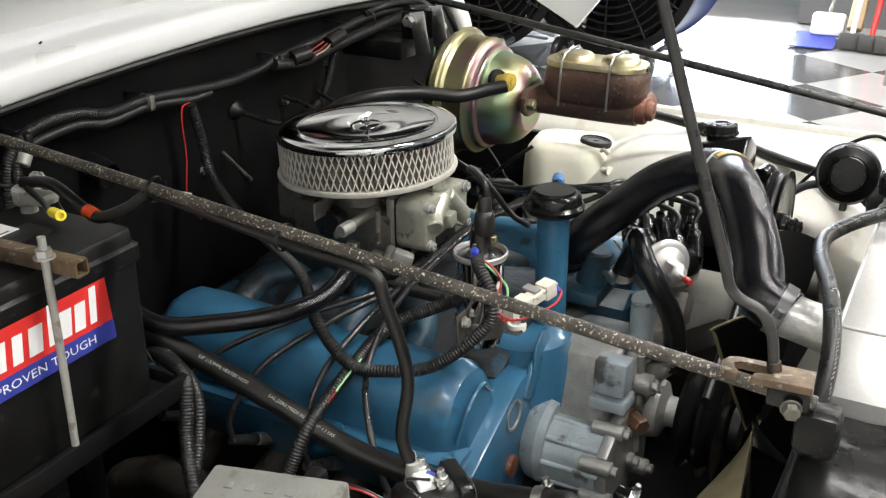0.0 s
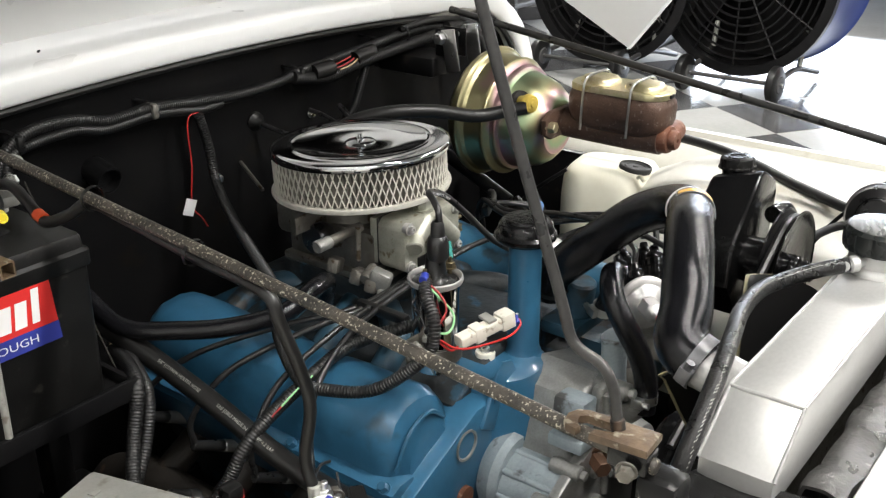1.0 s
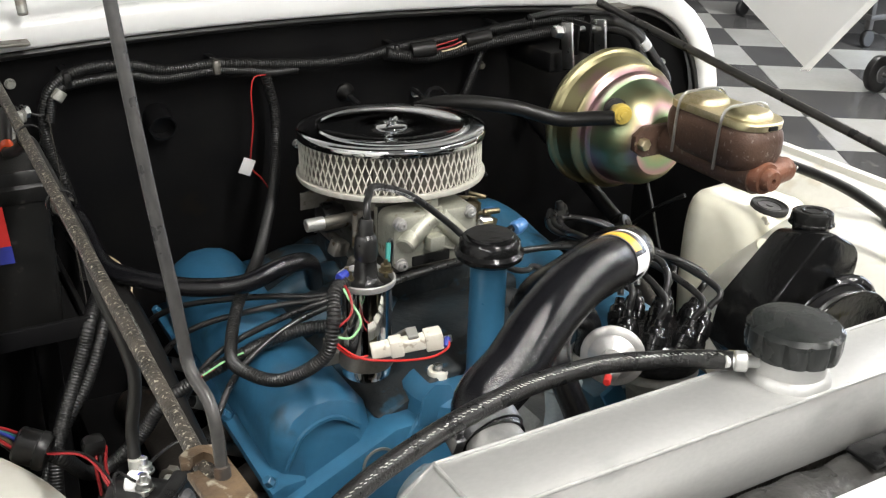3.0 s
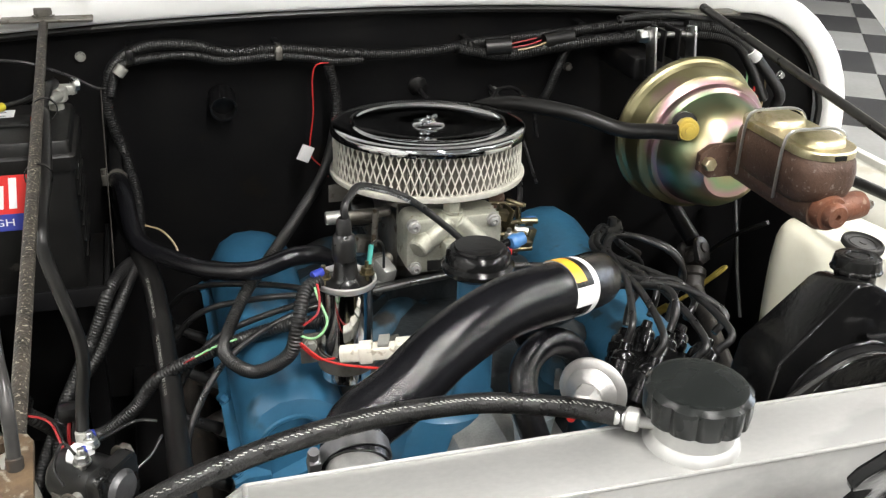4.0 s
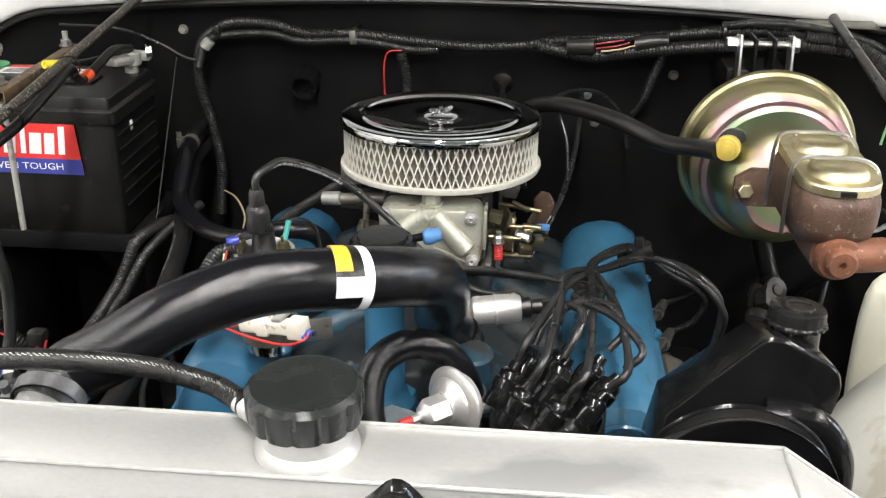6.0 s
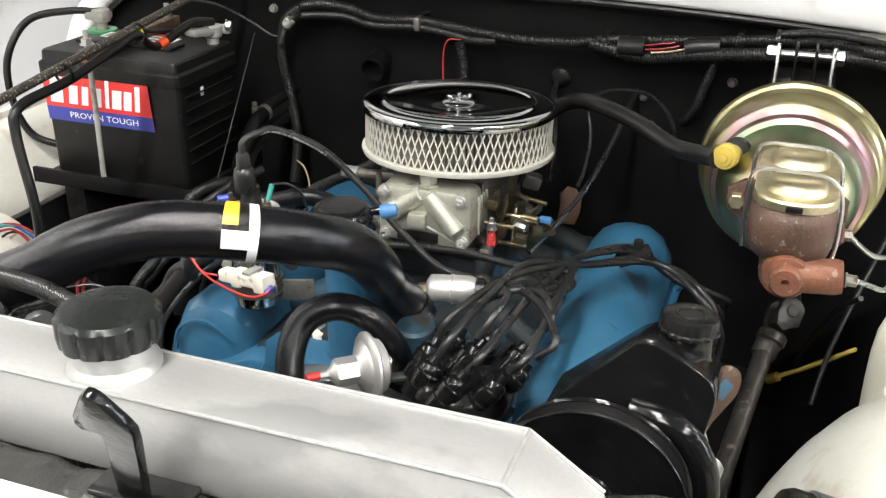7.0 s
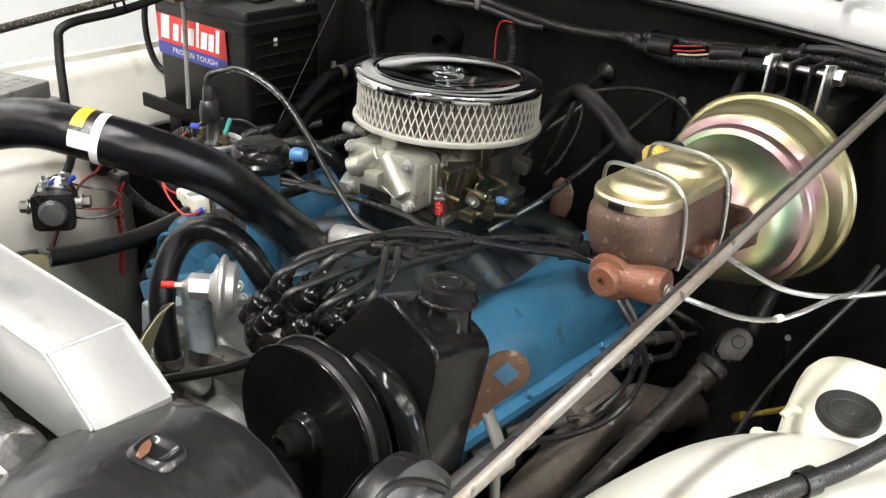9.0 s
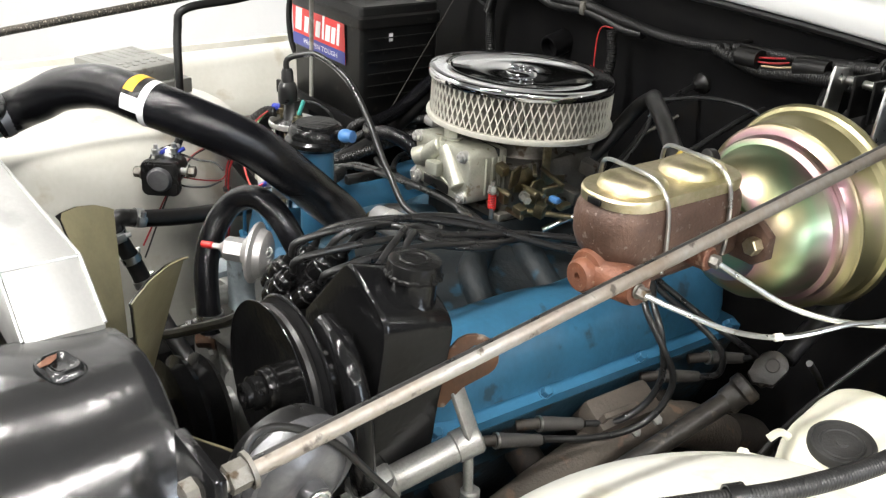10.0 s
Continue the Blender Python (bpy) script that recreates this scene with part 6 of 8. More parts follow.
part("shell", lathe([(k * 0.95, h) for k, h in [(0, -0.03), (0.07, -0.03), (0.10, -0.022), (0.114, -0.008), (0.1165, 0.0), (0.1215, 0.003), (0.1230, 0.008), (0.1205, 0.012), (0.1160, 0.0145), (0.1120, 0.020), (0.1100, 0.030), (0.1085, 0.050), (0.1100, 0.0535), (0.1105, 0.0560), (0.1085, 0.0585), (0.1050, 0.0600), (0.0990, 0.0650), (0.0975, 0.0700), (0.0985, 0.0735), (0.0970, 0.0765), (0.0905, 0.0800), (0.0880, 0.086), (0.0845, 0.104), (0.0790, 0.120), (0.0690, 0.134), (0.0570, 0.144), (0.0500, 0.148), (0, 0.149)]], TL, 96), "zinc", bo, "gold-zinc plated steel shell with rolled ridges", 22)
cv = part("check_valve", lathe([(0, 0.022), (0.005, 0.022), (0.0055, 0.020), (0.0100, 0.020), (0.0105, 0.018), (0.0140, 0.018), (0.0155, 0.016), (0.0155, 0.006), (0.012, 0.0), (0.009, -0.012)], frame_to((0.359, -0.048, 1.040), (0.347, -0.088, 1.041)), 32), "yellow", bo, "yellow plastic check valve")
part("valve_grommet", lathe([(0.018, 0), (0.018, 0.008), (0.010, 0.010)], frame_to((0.368, -0.028, 1.038), (0.355, -0.060, 1.040)), 20), "rubber", cv)
for x in (0.393, 0.461):
    part("arm", box((x, 0.135, 1.098), (0.004, 0.030, 0.075), 0.0015, pose(0, 0, 0, -10, 0, 0)), "silver", bo, "zinc mounting arm")
for x in (0.415, 0.440):
    part("arm", box((x, 0.160, 1.105), (0.004, 0.05, 0.05), 0.0015), "black_paint", bo, "black bracket arm")
part("pivot_bolt", rod((0.385, 0.153, 1.119), (0.468, 0.153, 1.119), 0.005), "silver", bo)
for a, b in (((0.393, 0.153, 1.119), (0.377, 0.153, 1.119)), ((0.463, 0.153, 1.119), (0.475, 0.153, 1.119))):
    part("nut", hexa(a, b, 0.0105), "silver", bo, "bright hexagonal nut")
part("wall_bracket", box((0.428, 0.235, 1.062), (0.085, 0.13, 0.036), 0.006), "black_paint", bo, "black bracket to the firewall")
for x in (0.376, 0.484):
    part("stud_nut", hexa((x, -0.084, 1.0), (x, -0.100, 1.0), 0.0095), "zinc_lid", bo, "zinc stud nut")

mc = thing("master_cylinder", "rusty cast-iron brake master cylinder with zinc lid", "master cylinder", (0.438, -0.19, 0.96))
bm = prism([(-0.068, -0.012), (-0.05, -0.024), (0.05, -0.024), (0.066, -0.012), (0.066, 0.012), (0.05, 0.024), (-0.05, 0.024), (-0.068, 0.012)], 0.012, pose(0.432, -0.076, 1.0, 90), 0.003)
part("flange", bm, "rust_iron", mc)
rings = []
for z, k, dy in ((1.000, 0.74, 0.0), (1.006, 0.90, 0), (1.014, 1.01, 0), (1.028, 1.075, 0), (1.046, 1.085, 0), (1.056, 1.06, 0), (1.062, 1.01, 0), (1.066, 0.985, 0)):
    rings.append([(0.438 + x * k, -0.187 + y * k, z - 0.00 + 0.05 * 0) for x, y in rounded(0.078, 0.168, 0.030, 6)])
bm = loft(rings)
tube([(0.434, -0.082, 0.997), (0.437, -0.20, 0.995), (0.440, -0.262, 0.995)], 0.0265, 24, 0.01, bm)
part("body", bm, "rust_iron", mc, "dark rusty cast-iron body", 40)
part("front_plug", lathe([(0.0235, -0.02), (0.0235, 0.006), (0.0215, 0.010), (0.0165, 0.011), (0.0160, 0.019), (0.0135, 0.022), (0.004, 0.022), (0.003, 0.017), (0, 0.017)], frame_to((0.440, -0.268, 0.996), (0.4405, -0.30, 0.996)), 32), "rust_port", mc, "orange-rusty front plug")
part("outlet", lathe([(0.018, -0.02), (0.018, 0.040), (0.0165, 0.046), (0.008, 0.047), (0, 0.047)], frame_to((0.447, -0.266, 0.996), (0.50, -0.262, 1.0)), 26), "rust_port", mc, "orange-rusty outlet boss")
part("outlet", rod((0.455, -0.172, 1.006), (0.492, -0.166, 1.005), 0.012, 20), "rust_port", mc, "orange-rusty outlet boss")
rings = []
for z, k, b in ((1.064, 1.045, 0), (1.072, 1.05, 0), (1.0745, 1.03, 0), (1.0745, 0.97, 0)):
    rings.append([(0.438 + x * k, -0.187 + y * k, z) for x, y in rounded(0.078, 0.168, 0.034, 8)])
lid2 = part("lid", loft(rings), "zinc_lid", mc, "gold-zinc lid with two raised domes", 30)
for yc in (-0.228, -0.146):
    bm = bmesh.new()
    rings = []
    for z, k in ((1.0740, 1.0), (1.079, 0.96), (1.083, 0.86), (1.085, 0.70), (1.0855, 0.3)):
        rings.append([(0.438 + x * k, yc + y * k, z) for x, y in rounded(0.060, 0.066, 0.026, 6)])
    part("dome", loft(rings), "zinc_lid", lid2, "", 50)
    part("screw", lathe([(0, 0.003), (0.003, 0.002), (0.004, 0)], pose(0.415, yc + 0.014, 1.083), 10), "brass", lid2)
part("lid_notch", box((0.438, -0.2755, 1.068), (0.016, 0.004, 0.006), 0.001), "black_paint", lid2)
for yc in (-0.225, -0.140):
    pts = [(0.392, yc + 0.004, 1.0), (0.391, yc + 0.002, 1.04), (0.392, yc, 1.075), (0.400, yc - 0.002, 1.0885), (0.425, yc - 0.003, 1.0905), (0.458, yc - 0.003, 1.0895), (0.476, yc - 0.002, 1.080), (0.483, yc, 1.06), (0.484, yc + 0.002, 1.02), (0.482, yc + 0.002, 1.0)]
    part("bail_wire", tube(pts, 0.0022, 8, 0.004), "silver", mc, "bright steel bail wire")
LOW = [Vector(p) for p in ((0.506, -0.269, 1.0005), (0.522, -0.2395, 0.9841), (0.540, -0.185, 0.9567), (0.552, -0.129, 0.9385), (0.565, -0.0951, 0.9390), (0.578, -0.0514, 0.943), (0.585, 0.0058, 0.9354), (0.57, 0.12, 0.92))]
UPP = [(0.500, -0.1645, 1.004), (0.515, -0.1276, 0.9783), (0.535, -0.085, 0.9512), (0.560, -0.0417, 0.9362), (0.590, -0.0012, 0.9332), (0.63, 0.06, 0.935), (0.66, 0.2, 0.92)]
bl = thing("brake_line", "bright steel brake line with hexagonal nuts", "brake line", (0.52, -0.26, 0.99), "brake lines")
part("nut", hexa((0.495, -0.266, 0.999), (0.507, -0.265, 0.9985), 0.0060), "dark_alu", bl)
part("pipe", tube(LOW, 0.0027, 8, 0.006), "silver", bl)
part("tape_mark", tube([LOW[3], LOW[3] + (LOW[4] - LOW[3]) * 0.22], 0.0040, 10, 0.003), "white_ceramic", bl, "scrap of white tape")
bl2 = thing("brake_line", "bright steel brake line with hexagonal nuts", "brake line", (0.52, -0.19, 1.01), "brake lines")
part("nut", hexa((0.488, -0.166, 1.005), (0.501, -0.164, 1.0045), 0.0066), "dark_alu", bl2)
part("pipe", tube(UPP, 0.0031, 8, 0.006), "silver", bl2)

# ---- steering shaft ----
st = thing("steering_shaft", "black steering shaft with a greasy universal joint", "steering shaft", (0.40, -0.2, 0.66))
part("shaft", rod((0.4365, 0.003, 0.770), (0.376, -0.425, 0.605), 0.0125, 20), "greasy", st, "worn black shaft")
part("collar", lathe([(0, 0), (0.0150, 0), (0.0165, 0.003), (0.0165, 0.020), (0.0195, 0.023), (0.0195, 0.034), (0.016, 0.037), (0, 0.037)], frame_to((0.4325, -0.016, 0.758), (0.4440, 0.0117, 0.784)), 24), "greasy", st, "greasy black collar")
SJ = Matrix.Translation((0.4530, 0.032, 0.803)) @ Matrix(((0.301, -0.840, 0.453), (0.705, -0.122, -0.693), (0.640, 0.530, 0.559))).to_4x4()
for z in (-0.019, 0.011):
    ear = [(0.018 * math.cos(radians(a)), 0.018 * math.sin(radians(a))) for a in range(-60, 121, 15)]
    part("yoke_ear", prism(ear + [(-0.026, 0.012), (-0.030, 0.0), (-0.014, -0.018)], 0.008, SJ @ Matrix.Translation((0, 0, z)), 0.0015), "greasy", st, "greasy black yoke ear")
part("cross", rod(SJ @ Vector((0, 0, -0.022)), SJ @ Vector((0, 0, 0.0215)), 0.0085, 20), "dark_iron", st, "dark cross pin")
part("knuckle", box((0, 0, 0), (0.026, 0.026, 0.022), 0.007, SJ @ Matrix.Translation((-0.014, 0.0, 0))), "greasy", st)
part("upper_shaft", rod((0.458, 0.045, 0.812), (0.440, 0.30, 0.935), 0.013, 18), "black_paint", st)
part("gear_box", box((0.372, -0.44, 0.575), (0.11, 0.13, 0.13), 0.02, pose(0, 0, 0, -30, 0, 10)), "dark_iron", st, "dark steering box")

# ---- washer bottle ----
wb = thing("washer_bottle", "cream-white plastic washer bottle with a black cap", "bottle", (0.60, -0.09, 0.62))
WB = pose(0.654, -0.064, 0, 0, 0, 12)
rings = []
for z, k, r in ((0.622, 0.86, 0.05), (0.635, 0.93, 0.052), (0.70, 0.985, 0.056), (0.76, 1.0, 0.058), (0.80, 0.995, 0.058), (0.826, 0.965, 0.058), (0.842, 0.91, 0.056), (0.852, 0.82, 0.05), (0.857, 0.6, 0.04)):
    rings.append([WB @ Vector((x * k, y * k, z + (0.008 * (0.5 - x / 0.2) if z > 0.8 else 0))) for x, y in rounded(0.182, 0.180, r, 8)])
part("body", loft(rings), "cream_plastic", wb, "cream-white moulded body", 50)
WC = Matrix.Translation((0.638, -0.120, 0.857)) @ pose(0, 0, 0, 6, 4, 0)
part("cap", lathe([(0.022, -0.004), (0.0235, 0.0), (0.0300, 0.001), (0.0312, 0.004), (0.0312, 0.010), (0.0300, 0.0118), (0.0275, 0.0122), (0.0262, 0.0095), (0.0215, 0.0088), (0.0205, 0.0100), (0.0190, 0.0100), (0.0180, 0.0088), (0.006, 0.009), (0.005, 0.0105), (0, 0.0105)], WC, 48), "cap_rubber", wb, "dull black cap with raised rings")
part("cap_strap", tube([(0.600, -0.146, 0.859), (0.594, -0.154, 0.864), (0.590, -0.164, 0.858)], 0.004, 8, 0.004), "cream_plastic", wb)
part("fitting", lathe([(0.006, -0.02), (0.006, 0.0), (0.009, 0.0), (0.009, 0.006), (0, 0.006)], frame_to((0.575, -0.172, 0.83), (0.562, -0.19, 0.835)), 14), "cream_plastic", wb)
part("level_strip", box((0.572, -0.1735, 0.76), (0.008, 0.004, 0.12), 0.001, pose(0, 0, 0, 0, 0, 12)), "label_yellow", wb, "yellowed level strip")
dp = thing("dipstick", "yellow plastic dipstick with a looped handle", "dipstick", (0.455, 0.10, 0.64))
part("loop_handle", tube([(0.482, 0.082, 0.690), (0.510, 0.078, 0.712), (0.540, 0.074, 0.736), (0.551, 0.080, 0.740), (0.546, 0.090, 0.730), (0.515, 0.088, 0.708), (0.484, 0.086, 0.688)], 0.0030, 8, 0.003), "yellow", dp)
part("stem", rod((0.484, 0.084, 0.690), (0.452, 0.098, 0.662), 0.0032), "dull_yellow", dp)
part("tube_collar", rod((0.460, 0.094, 0.669), (0.446, 0.102, 0.655), 0.007), "dull_yellow", dp)
# ---- battery ----
ba = thing("battery", "black car battery with a red and blue label", "battery", (-0.575, 0.09, 0.852))
BX0, BX1, BY0, BY1 = -0.705, -0.445, 0.008, 0.178
bcx, bcy = (BX0 + BX1) / 2, (BY0 + BY1) / 2
rings = [[(bcx + x * k, bcy + y * k, z) for x, y in rounded(0.252, 0.164, 0.008, 3)] for z, k in ((0.852, 0.97), (0.856, 0.985), (1.018, 1.0), (1.020, 1.0))]
part("case", loft(rings), "battery_black", ba, "black moulded plastic case", 30)
rings = [[(bcx + x * k, bcy + y * k, z) for x, y in rounded(0.260, 0.172, 0.009, 3)] for z, k in ((1.018, 0.99), (1.020, 1.0), (1.036, 1.0), (1.038, 0.985), (1.040, 0.96), (1.053, 0.952), (1.056, 0.935))]
part("lid", loft(rings), "battery_black", ba, "black stepped lid", 30)
part("vent_strip", span(-0.68, -0.50, 0.075, 0.115, 1.055, 1.0605, 0.002), "battery_black", ba)
part("info_label", span(-0.655, -0.52, 0.105, 0.135, 1.0606, 1.0614, 0), "label_white", ba, "worn white information label")
for i in range(5):
    part("label_line", span(-0.648 + 0.0, -0.53 - 0.02 * (i % 3), 0.108 + i * 0.0048, 0.1102 + i * 0.0048, 1.0614, 1.0617, 0), "battery_black", ba)
part("warning_label", span(-0.66, -0.56, 0.140, 0.165, 1.0562, 1.0568, 0), "label_red", ba, "red warning label")
for i in range(6):
    part("side_rib", box((BX1 - 0.0032, bcy, 0.895 + 0.021 * i), (0.003, 0.135, 0.0022), 0.0006), "battery_black", ba)
part("side_mark", box((BX1 - 0.0035, 0.072, 1.000), (0.0012, 0.008, 0.014), 0.0004), "label_white", ba, "small white mark")
for x, y, nm in ((-0.470, 0.148, "post"), (-0.685, 0.152, "post")):
    part("post", lathe([(0.010, 1.05), (0.009, 1.074), (0, 1.075)], pose(x, y, 0), 16), "grey_metal", ba, "lead post")
lab = part("label", prism([(-0.103, -0.039), (0.094, -0.039), (0.089, 0.041), (-0.107, 0.041)], 0.0008, pose(-0.592, 0.0085, 0.985, 90)), "label_red", ba, "red label with plain white marks and a blue band")
part("label_band", prism([(-0.103, -0.0392), (0.0942, -0.0392), (0.0928, -0.017), (-0.1043, -0.017)], 0.0004, pose(-0.592, 0.00765, 0.985, 90)), "label_blue", lab)
# the maker's mark as plain slanted shapes
bars = ((-0.083, 0.042, 0.024), (-0.052, 0.030, 0.016), (-0.030, 0.030, 0.012), (-0.008, 0.030, 0.017), (0.012, 0.044, 0.007), (0.029, 0.030, 0.017), (0.049, 0.030, 0.014), (0.067, 0.040, 0.009))
for x, h, w in bars:
    part("mark", prism([(x - w / 2, -0.010), (x + w / 2, -0.010), (x + w / 2 + 0.004, -0.010 + h), (x - w / 2 + 0.004, -0.010 + h)], 0.0004, pose(-0.592, 0.00765, 0.985, 90)), "label_white", lab)
part("words", letters_flat("PROVEN TOUGH", 0.0135, pose(-0.592 - 0.062, 0.00715, 0.985 - 0.0285, 90), 0.128), "label_white", lab, "white printed words")
tray = thing("battery_tray", "black steel battery tray on the inner fender", "tray", (-0.575, 0.09, 0.80))
part("floor", span(-0.725, -0.425, -0.012, 0.20, 0.842, 0.850, 0.002), "bay_black", tray)
part("lip", span(-0.725, -0.425, -0.018, -0.010, 0.842, 0.868, 0.002), "bay_black", tray)
part("lip", span(-0.431, -0.424, -0.012, 0.20, 0.842, 0.864, 0.002), "bay_black", tray)
part("leg", span(-0.70, -0.66, 0.02, 0.18, 0.43, 0.842, 0.003), "black_paint", tray)
part("leg", span(-0.48, -0.45, 0.12, 0.16, 0.43, 0.842, 0.003), "black_paint", tray)
hd = thing("battery_hold_down", "rusty square-tube hold-down bar with grey threaded rods", "clamp", (-0.582, 0.004, 0.85))
bm = bmesh.new()
HB = frame_to((-0.572, -0.045, 1.069), (-0.588, 0.222, 1.069))
o_, i_ = rounded(0.017, 0.017, 0.002, 2), rounded(0.013, 0.013, 0.001, 2)
vo = [[bm.verts.new(HB @ Vector((x, y, z))) for x, y in o_] for z in (0, 0.267)]
vi = [[bm.verts.new(HB @ Vector((x, y, z))) for x, y in i_] for z in (0, 0.267)]
n = len(o_)
for k in range(n):
    j = (k + 1) % n
    bm.faces.new((vo[0][k], vo[0][j], vo[1][j], vo[1][k]))
    bm.faces.new((vi[0][j], vi[0][k], vi[1][k], vi[1][j]))
    bm.faces.new((vo[0][j], vo[0][k], vi[0][k], vi[0][j]))
    bm.faces.new((vo[1][k], vo[1][j], vi[1][j], vi[1][k]))
part("bar", bm, "ochre_steel", hd, "rusty hollow square bar")
for y, x in ((-0.012, -0.586), (0.205, -0.592)):
    part("threaded_rod", tube([(x, y, 1.100), (x - 0.001, y, 0.98), (x - 0.004, y + 0.0, 0.845)], 0.0042, 10, 0.01), "grey_metal", hd, "grey threaded rod")
    part("nut", hexa((x, y, 1.0785), (x, y, 1.088), 0.0085), "silver", hd, "bright hexagonal nut")


# ---- cables, hoses and looms ----
def cable(name, label, category, pts, r, material, rib=0.0, group="", n=12, pitch=0.006, step=0.007, children=()):
    t = thing(name, label, category, pts[0], group)
    part("sleeve" if rib else "jacket", tube(pts, r, n, step, None, rib, pitch), material, t)
    return t


CA = [(-0.470, 0.150, 1.090), (-0.474, 0.100, 1.098), (-0.482, 0.050, 1.084), (-0.486, 0.020, 1.078), (-0.478, -0.015, 1.092), (-0.470, -0.045, 1.110), (-0.4665, -0.10, 1.103), (-0.463, -0.205, 1.086), (-0.4635, -0.2977, 1.0764), (-0.4609, -0.3139, 1.0469), (-0.4409, -0.3247, 0.9606), (-0.4475, -0.3206, 0.8946), (-0.4508, -0.333, 0.860)]
pc = cable("battery_cable", "thick black battery cable tied along a brace rod", "cable", CA, 0.0066, "rubber")
part("red_band", tube([(-0.4835, 0.040, 1.0815), (-0.4855, 0.025, 1.0788)], 0.0074, 14, 0.006), "orange", pc, "orange-red tape band")
bm = box((0, 0, 0), (0.026, 0.062, 0.014), 0.006, Matrix.Translation((-0.474, 0.128, 1.078)) @ pose(0, 0, 0, -8, 0, -12))
rod((-0.470, 0.148, 1.066), (-0.470, 0.148, 1.086), 0.0155, 18, bm)
box((-0.458, 0.160, 1.078), (0.030, 0.014, 0.014), 0.004, None, bm)
tm = part("terminal_clamp", bm, "grey_metal", pc, "dull lead terminal clamp")
part("clamp_bolt", hexa((-0.448, 0.155, 1.085), (-0.440, 0.158, 1.085), 0.008), "silver", tm)
part("lug", rod((-0.450, -0.333, 0.868), (-0.450, -0.334, 0.838), 0.0075), "grey_metal", pc, "crimped cable lug")
for y, z in ((-0.045, 1.115), (-0.205, 1.094)):
    part("cable_tie", lathe([(0.013, 0), (0.0142, 0), (0.0142, 0.004), (0.013, 0.004), (0.013, 0)], frame_to((-0.468, y, z), (-0.4675, y - 0.03, z - 0.0035)), 18), "black_plastic", pc)
lead = cable("jumper_lead", "short black lead with a bright yellow sleeve", "cable", [(-0.478, 0.135, 1.088), (-0.50, 0.085, 1.088), (-0.522, 0.050, 1.092), (-0.530, 0.034, 1.096)], 0.0035, "rubber")
part("yellow_sleeve", tube([(-0.524, 0.043, 1.093), (-0.535, 0.018, 1.098)], 0.0056, 16, 0.004, None, 0, 0.006, 1, None, 0.002), "bright_yellow", lead, "bright yellow insulating sleeve")
ng = cable("battery_cable", "black battery cable running down to the fender", "cable", [(-0.685, 0.150, 1.088), (-0.73, 0.135, 1.09), (-0.795, 0.105, 1.075), (-0.818, 0.07, 1.02), (-0.815, 0.06, 0.95), (-0.79, 0.065, 0.89), (-0.745, 0.09, 0.865)], 0.0062, "rubber")
bm = box((-0.690, 0.152, 1.083), (0.040, 0.030, 0.016), 0.006)
rod((-0.685, 0.152, 1.072), (-0.685, 0.152, 1.094), 0.015, 18, bm)
part("terminal_clamp", bm, "grey_metal", ng, "dull lead terminal clamp")
part("felt_washer", lathe([(0.012, 0), (0.024, 0), (0.024, 0.004), (0.012, 0.004)], pose(-0.685, 0.152, 1.0565), 20), "green", ng, "green felt washer")

LOOM_A = [(-0.385, 0.235, 0.80), (-0.382, 0.250, 0.876), (-0.395, 0.258, 0.952), (-0.409, 0.262, 1.016), (-0.401, 0.262, 1.072), (-0.372, 0.262, 1.099), (-0.331, 0.262, 1.108), (-0.281, 0.262, 1.105), (-0.232, 0.262, 1.093), (-0.16, 0.262, 1.095), (-0.078, 0.262, 1.087), (0.01, 0.262, 1.080), (0.091, 0.262, 1.083), (0.141, 0.262, 1.091), (0.209, 0.262, 1.096), (0.302, 0.258, 1.104), (0.386, 0.25, 1.114), (0.462, 0.245, 1.117), (0.555, 0.24, 1.107), (0.61, 0.25, 1.088)]
LOOM_B = [(-0.404, 0.25, 1.040), (-0.392, 0.255, 1.075), (-0.365, 0.26, 1.087), (-0.291, 0.26, 1.092), (-0.241, 0.26, 1.082), (-0.164, 0.26, 1.085), (-0.113, 0.26, 1.080), (-0.070, 0.26, 1.073), (-0.03, 0.262, 1.074)]
LOOM_C = [(0.120, 0.255, 1.086), (0.142, 0.255, 1.081), (0.201, 0.252, 1.073), (0.275, 0.245, 1.084), (0.369, 0.235, 1.095), (0.493, 0.228, 1.103), (0.59, 0.225, 1.088), (0.638, 0.235, 1.044), (0.690, 0.255, 0.973)]
w1 = thing("wiring_loom", "black corrugated wiring loom clipped along the firewall", "wiring loom", (0, 0.262, 1.09), "firewall looms")
part("sleeve", tube(LOOM_A, 0.0085, 12, 0.006, None, 0.0012, 0.0055), "loom", w1)
for x, z in ((-0.16, 1.092), (0.141, 1.087), (-0.372, 1.095), (0.335, 1.106)):
    part("clip", box((x, 0.261, z - 0.001), (0.012, 0.024, 0.024), 0.005), "black_plastic" if x != -0.16 else "dark_alu", w1, "grey metal clip" if x == -0.16 else "black clip")
    part("clip_tab", box((x, 0.285, z + 0.010), (0.010, 0.030, 0.002), 0.0008), "black_paint", w1)
w2 = thing("wiring_loom", "thin black corrugated loom under the main firewall loom", "wiring loom", (-0.2, 0.26, 1.08), "firewall looms")
part("sleeve", tube(LOOM_B, 0.0072, 12, 0.006, None, 0.0010, 0.005), "loom", w2)
part("silver_sleeve", rod((-0.392, 0.248, 1.070), (-0.382, 0.25, 1.082), 0.009), "grey_metal", w2, "grey sleeve")
w3 = thing("wiring_loom", "thick black corrugated loom towards the brake booster", "wiring loom", (0.3, 0.245, 1.09), "firewall looms")
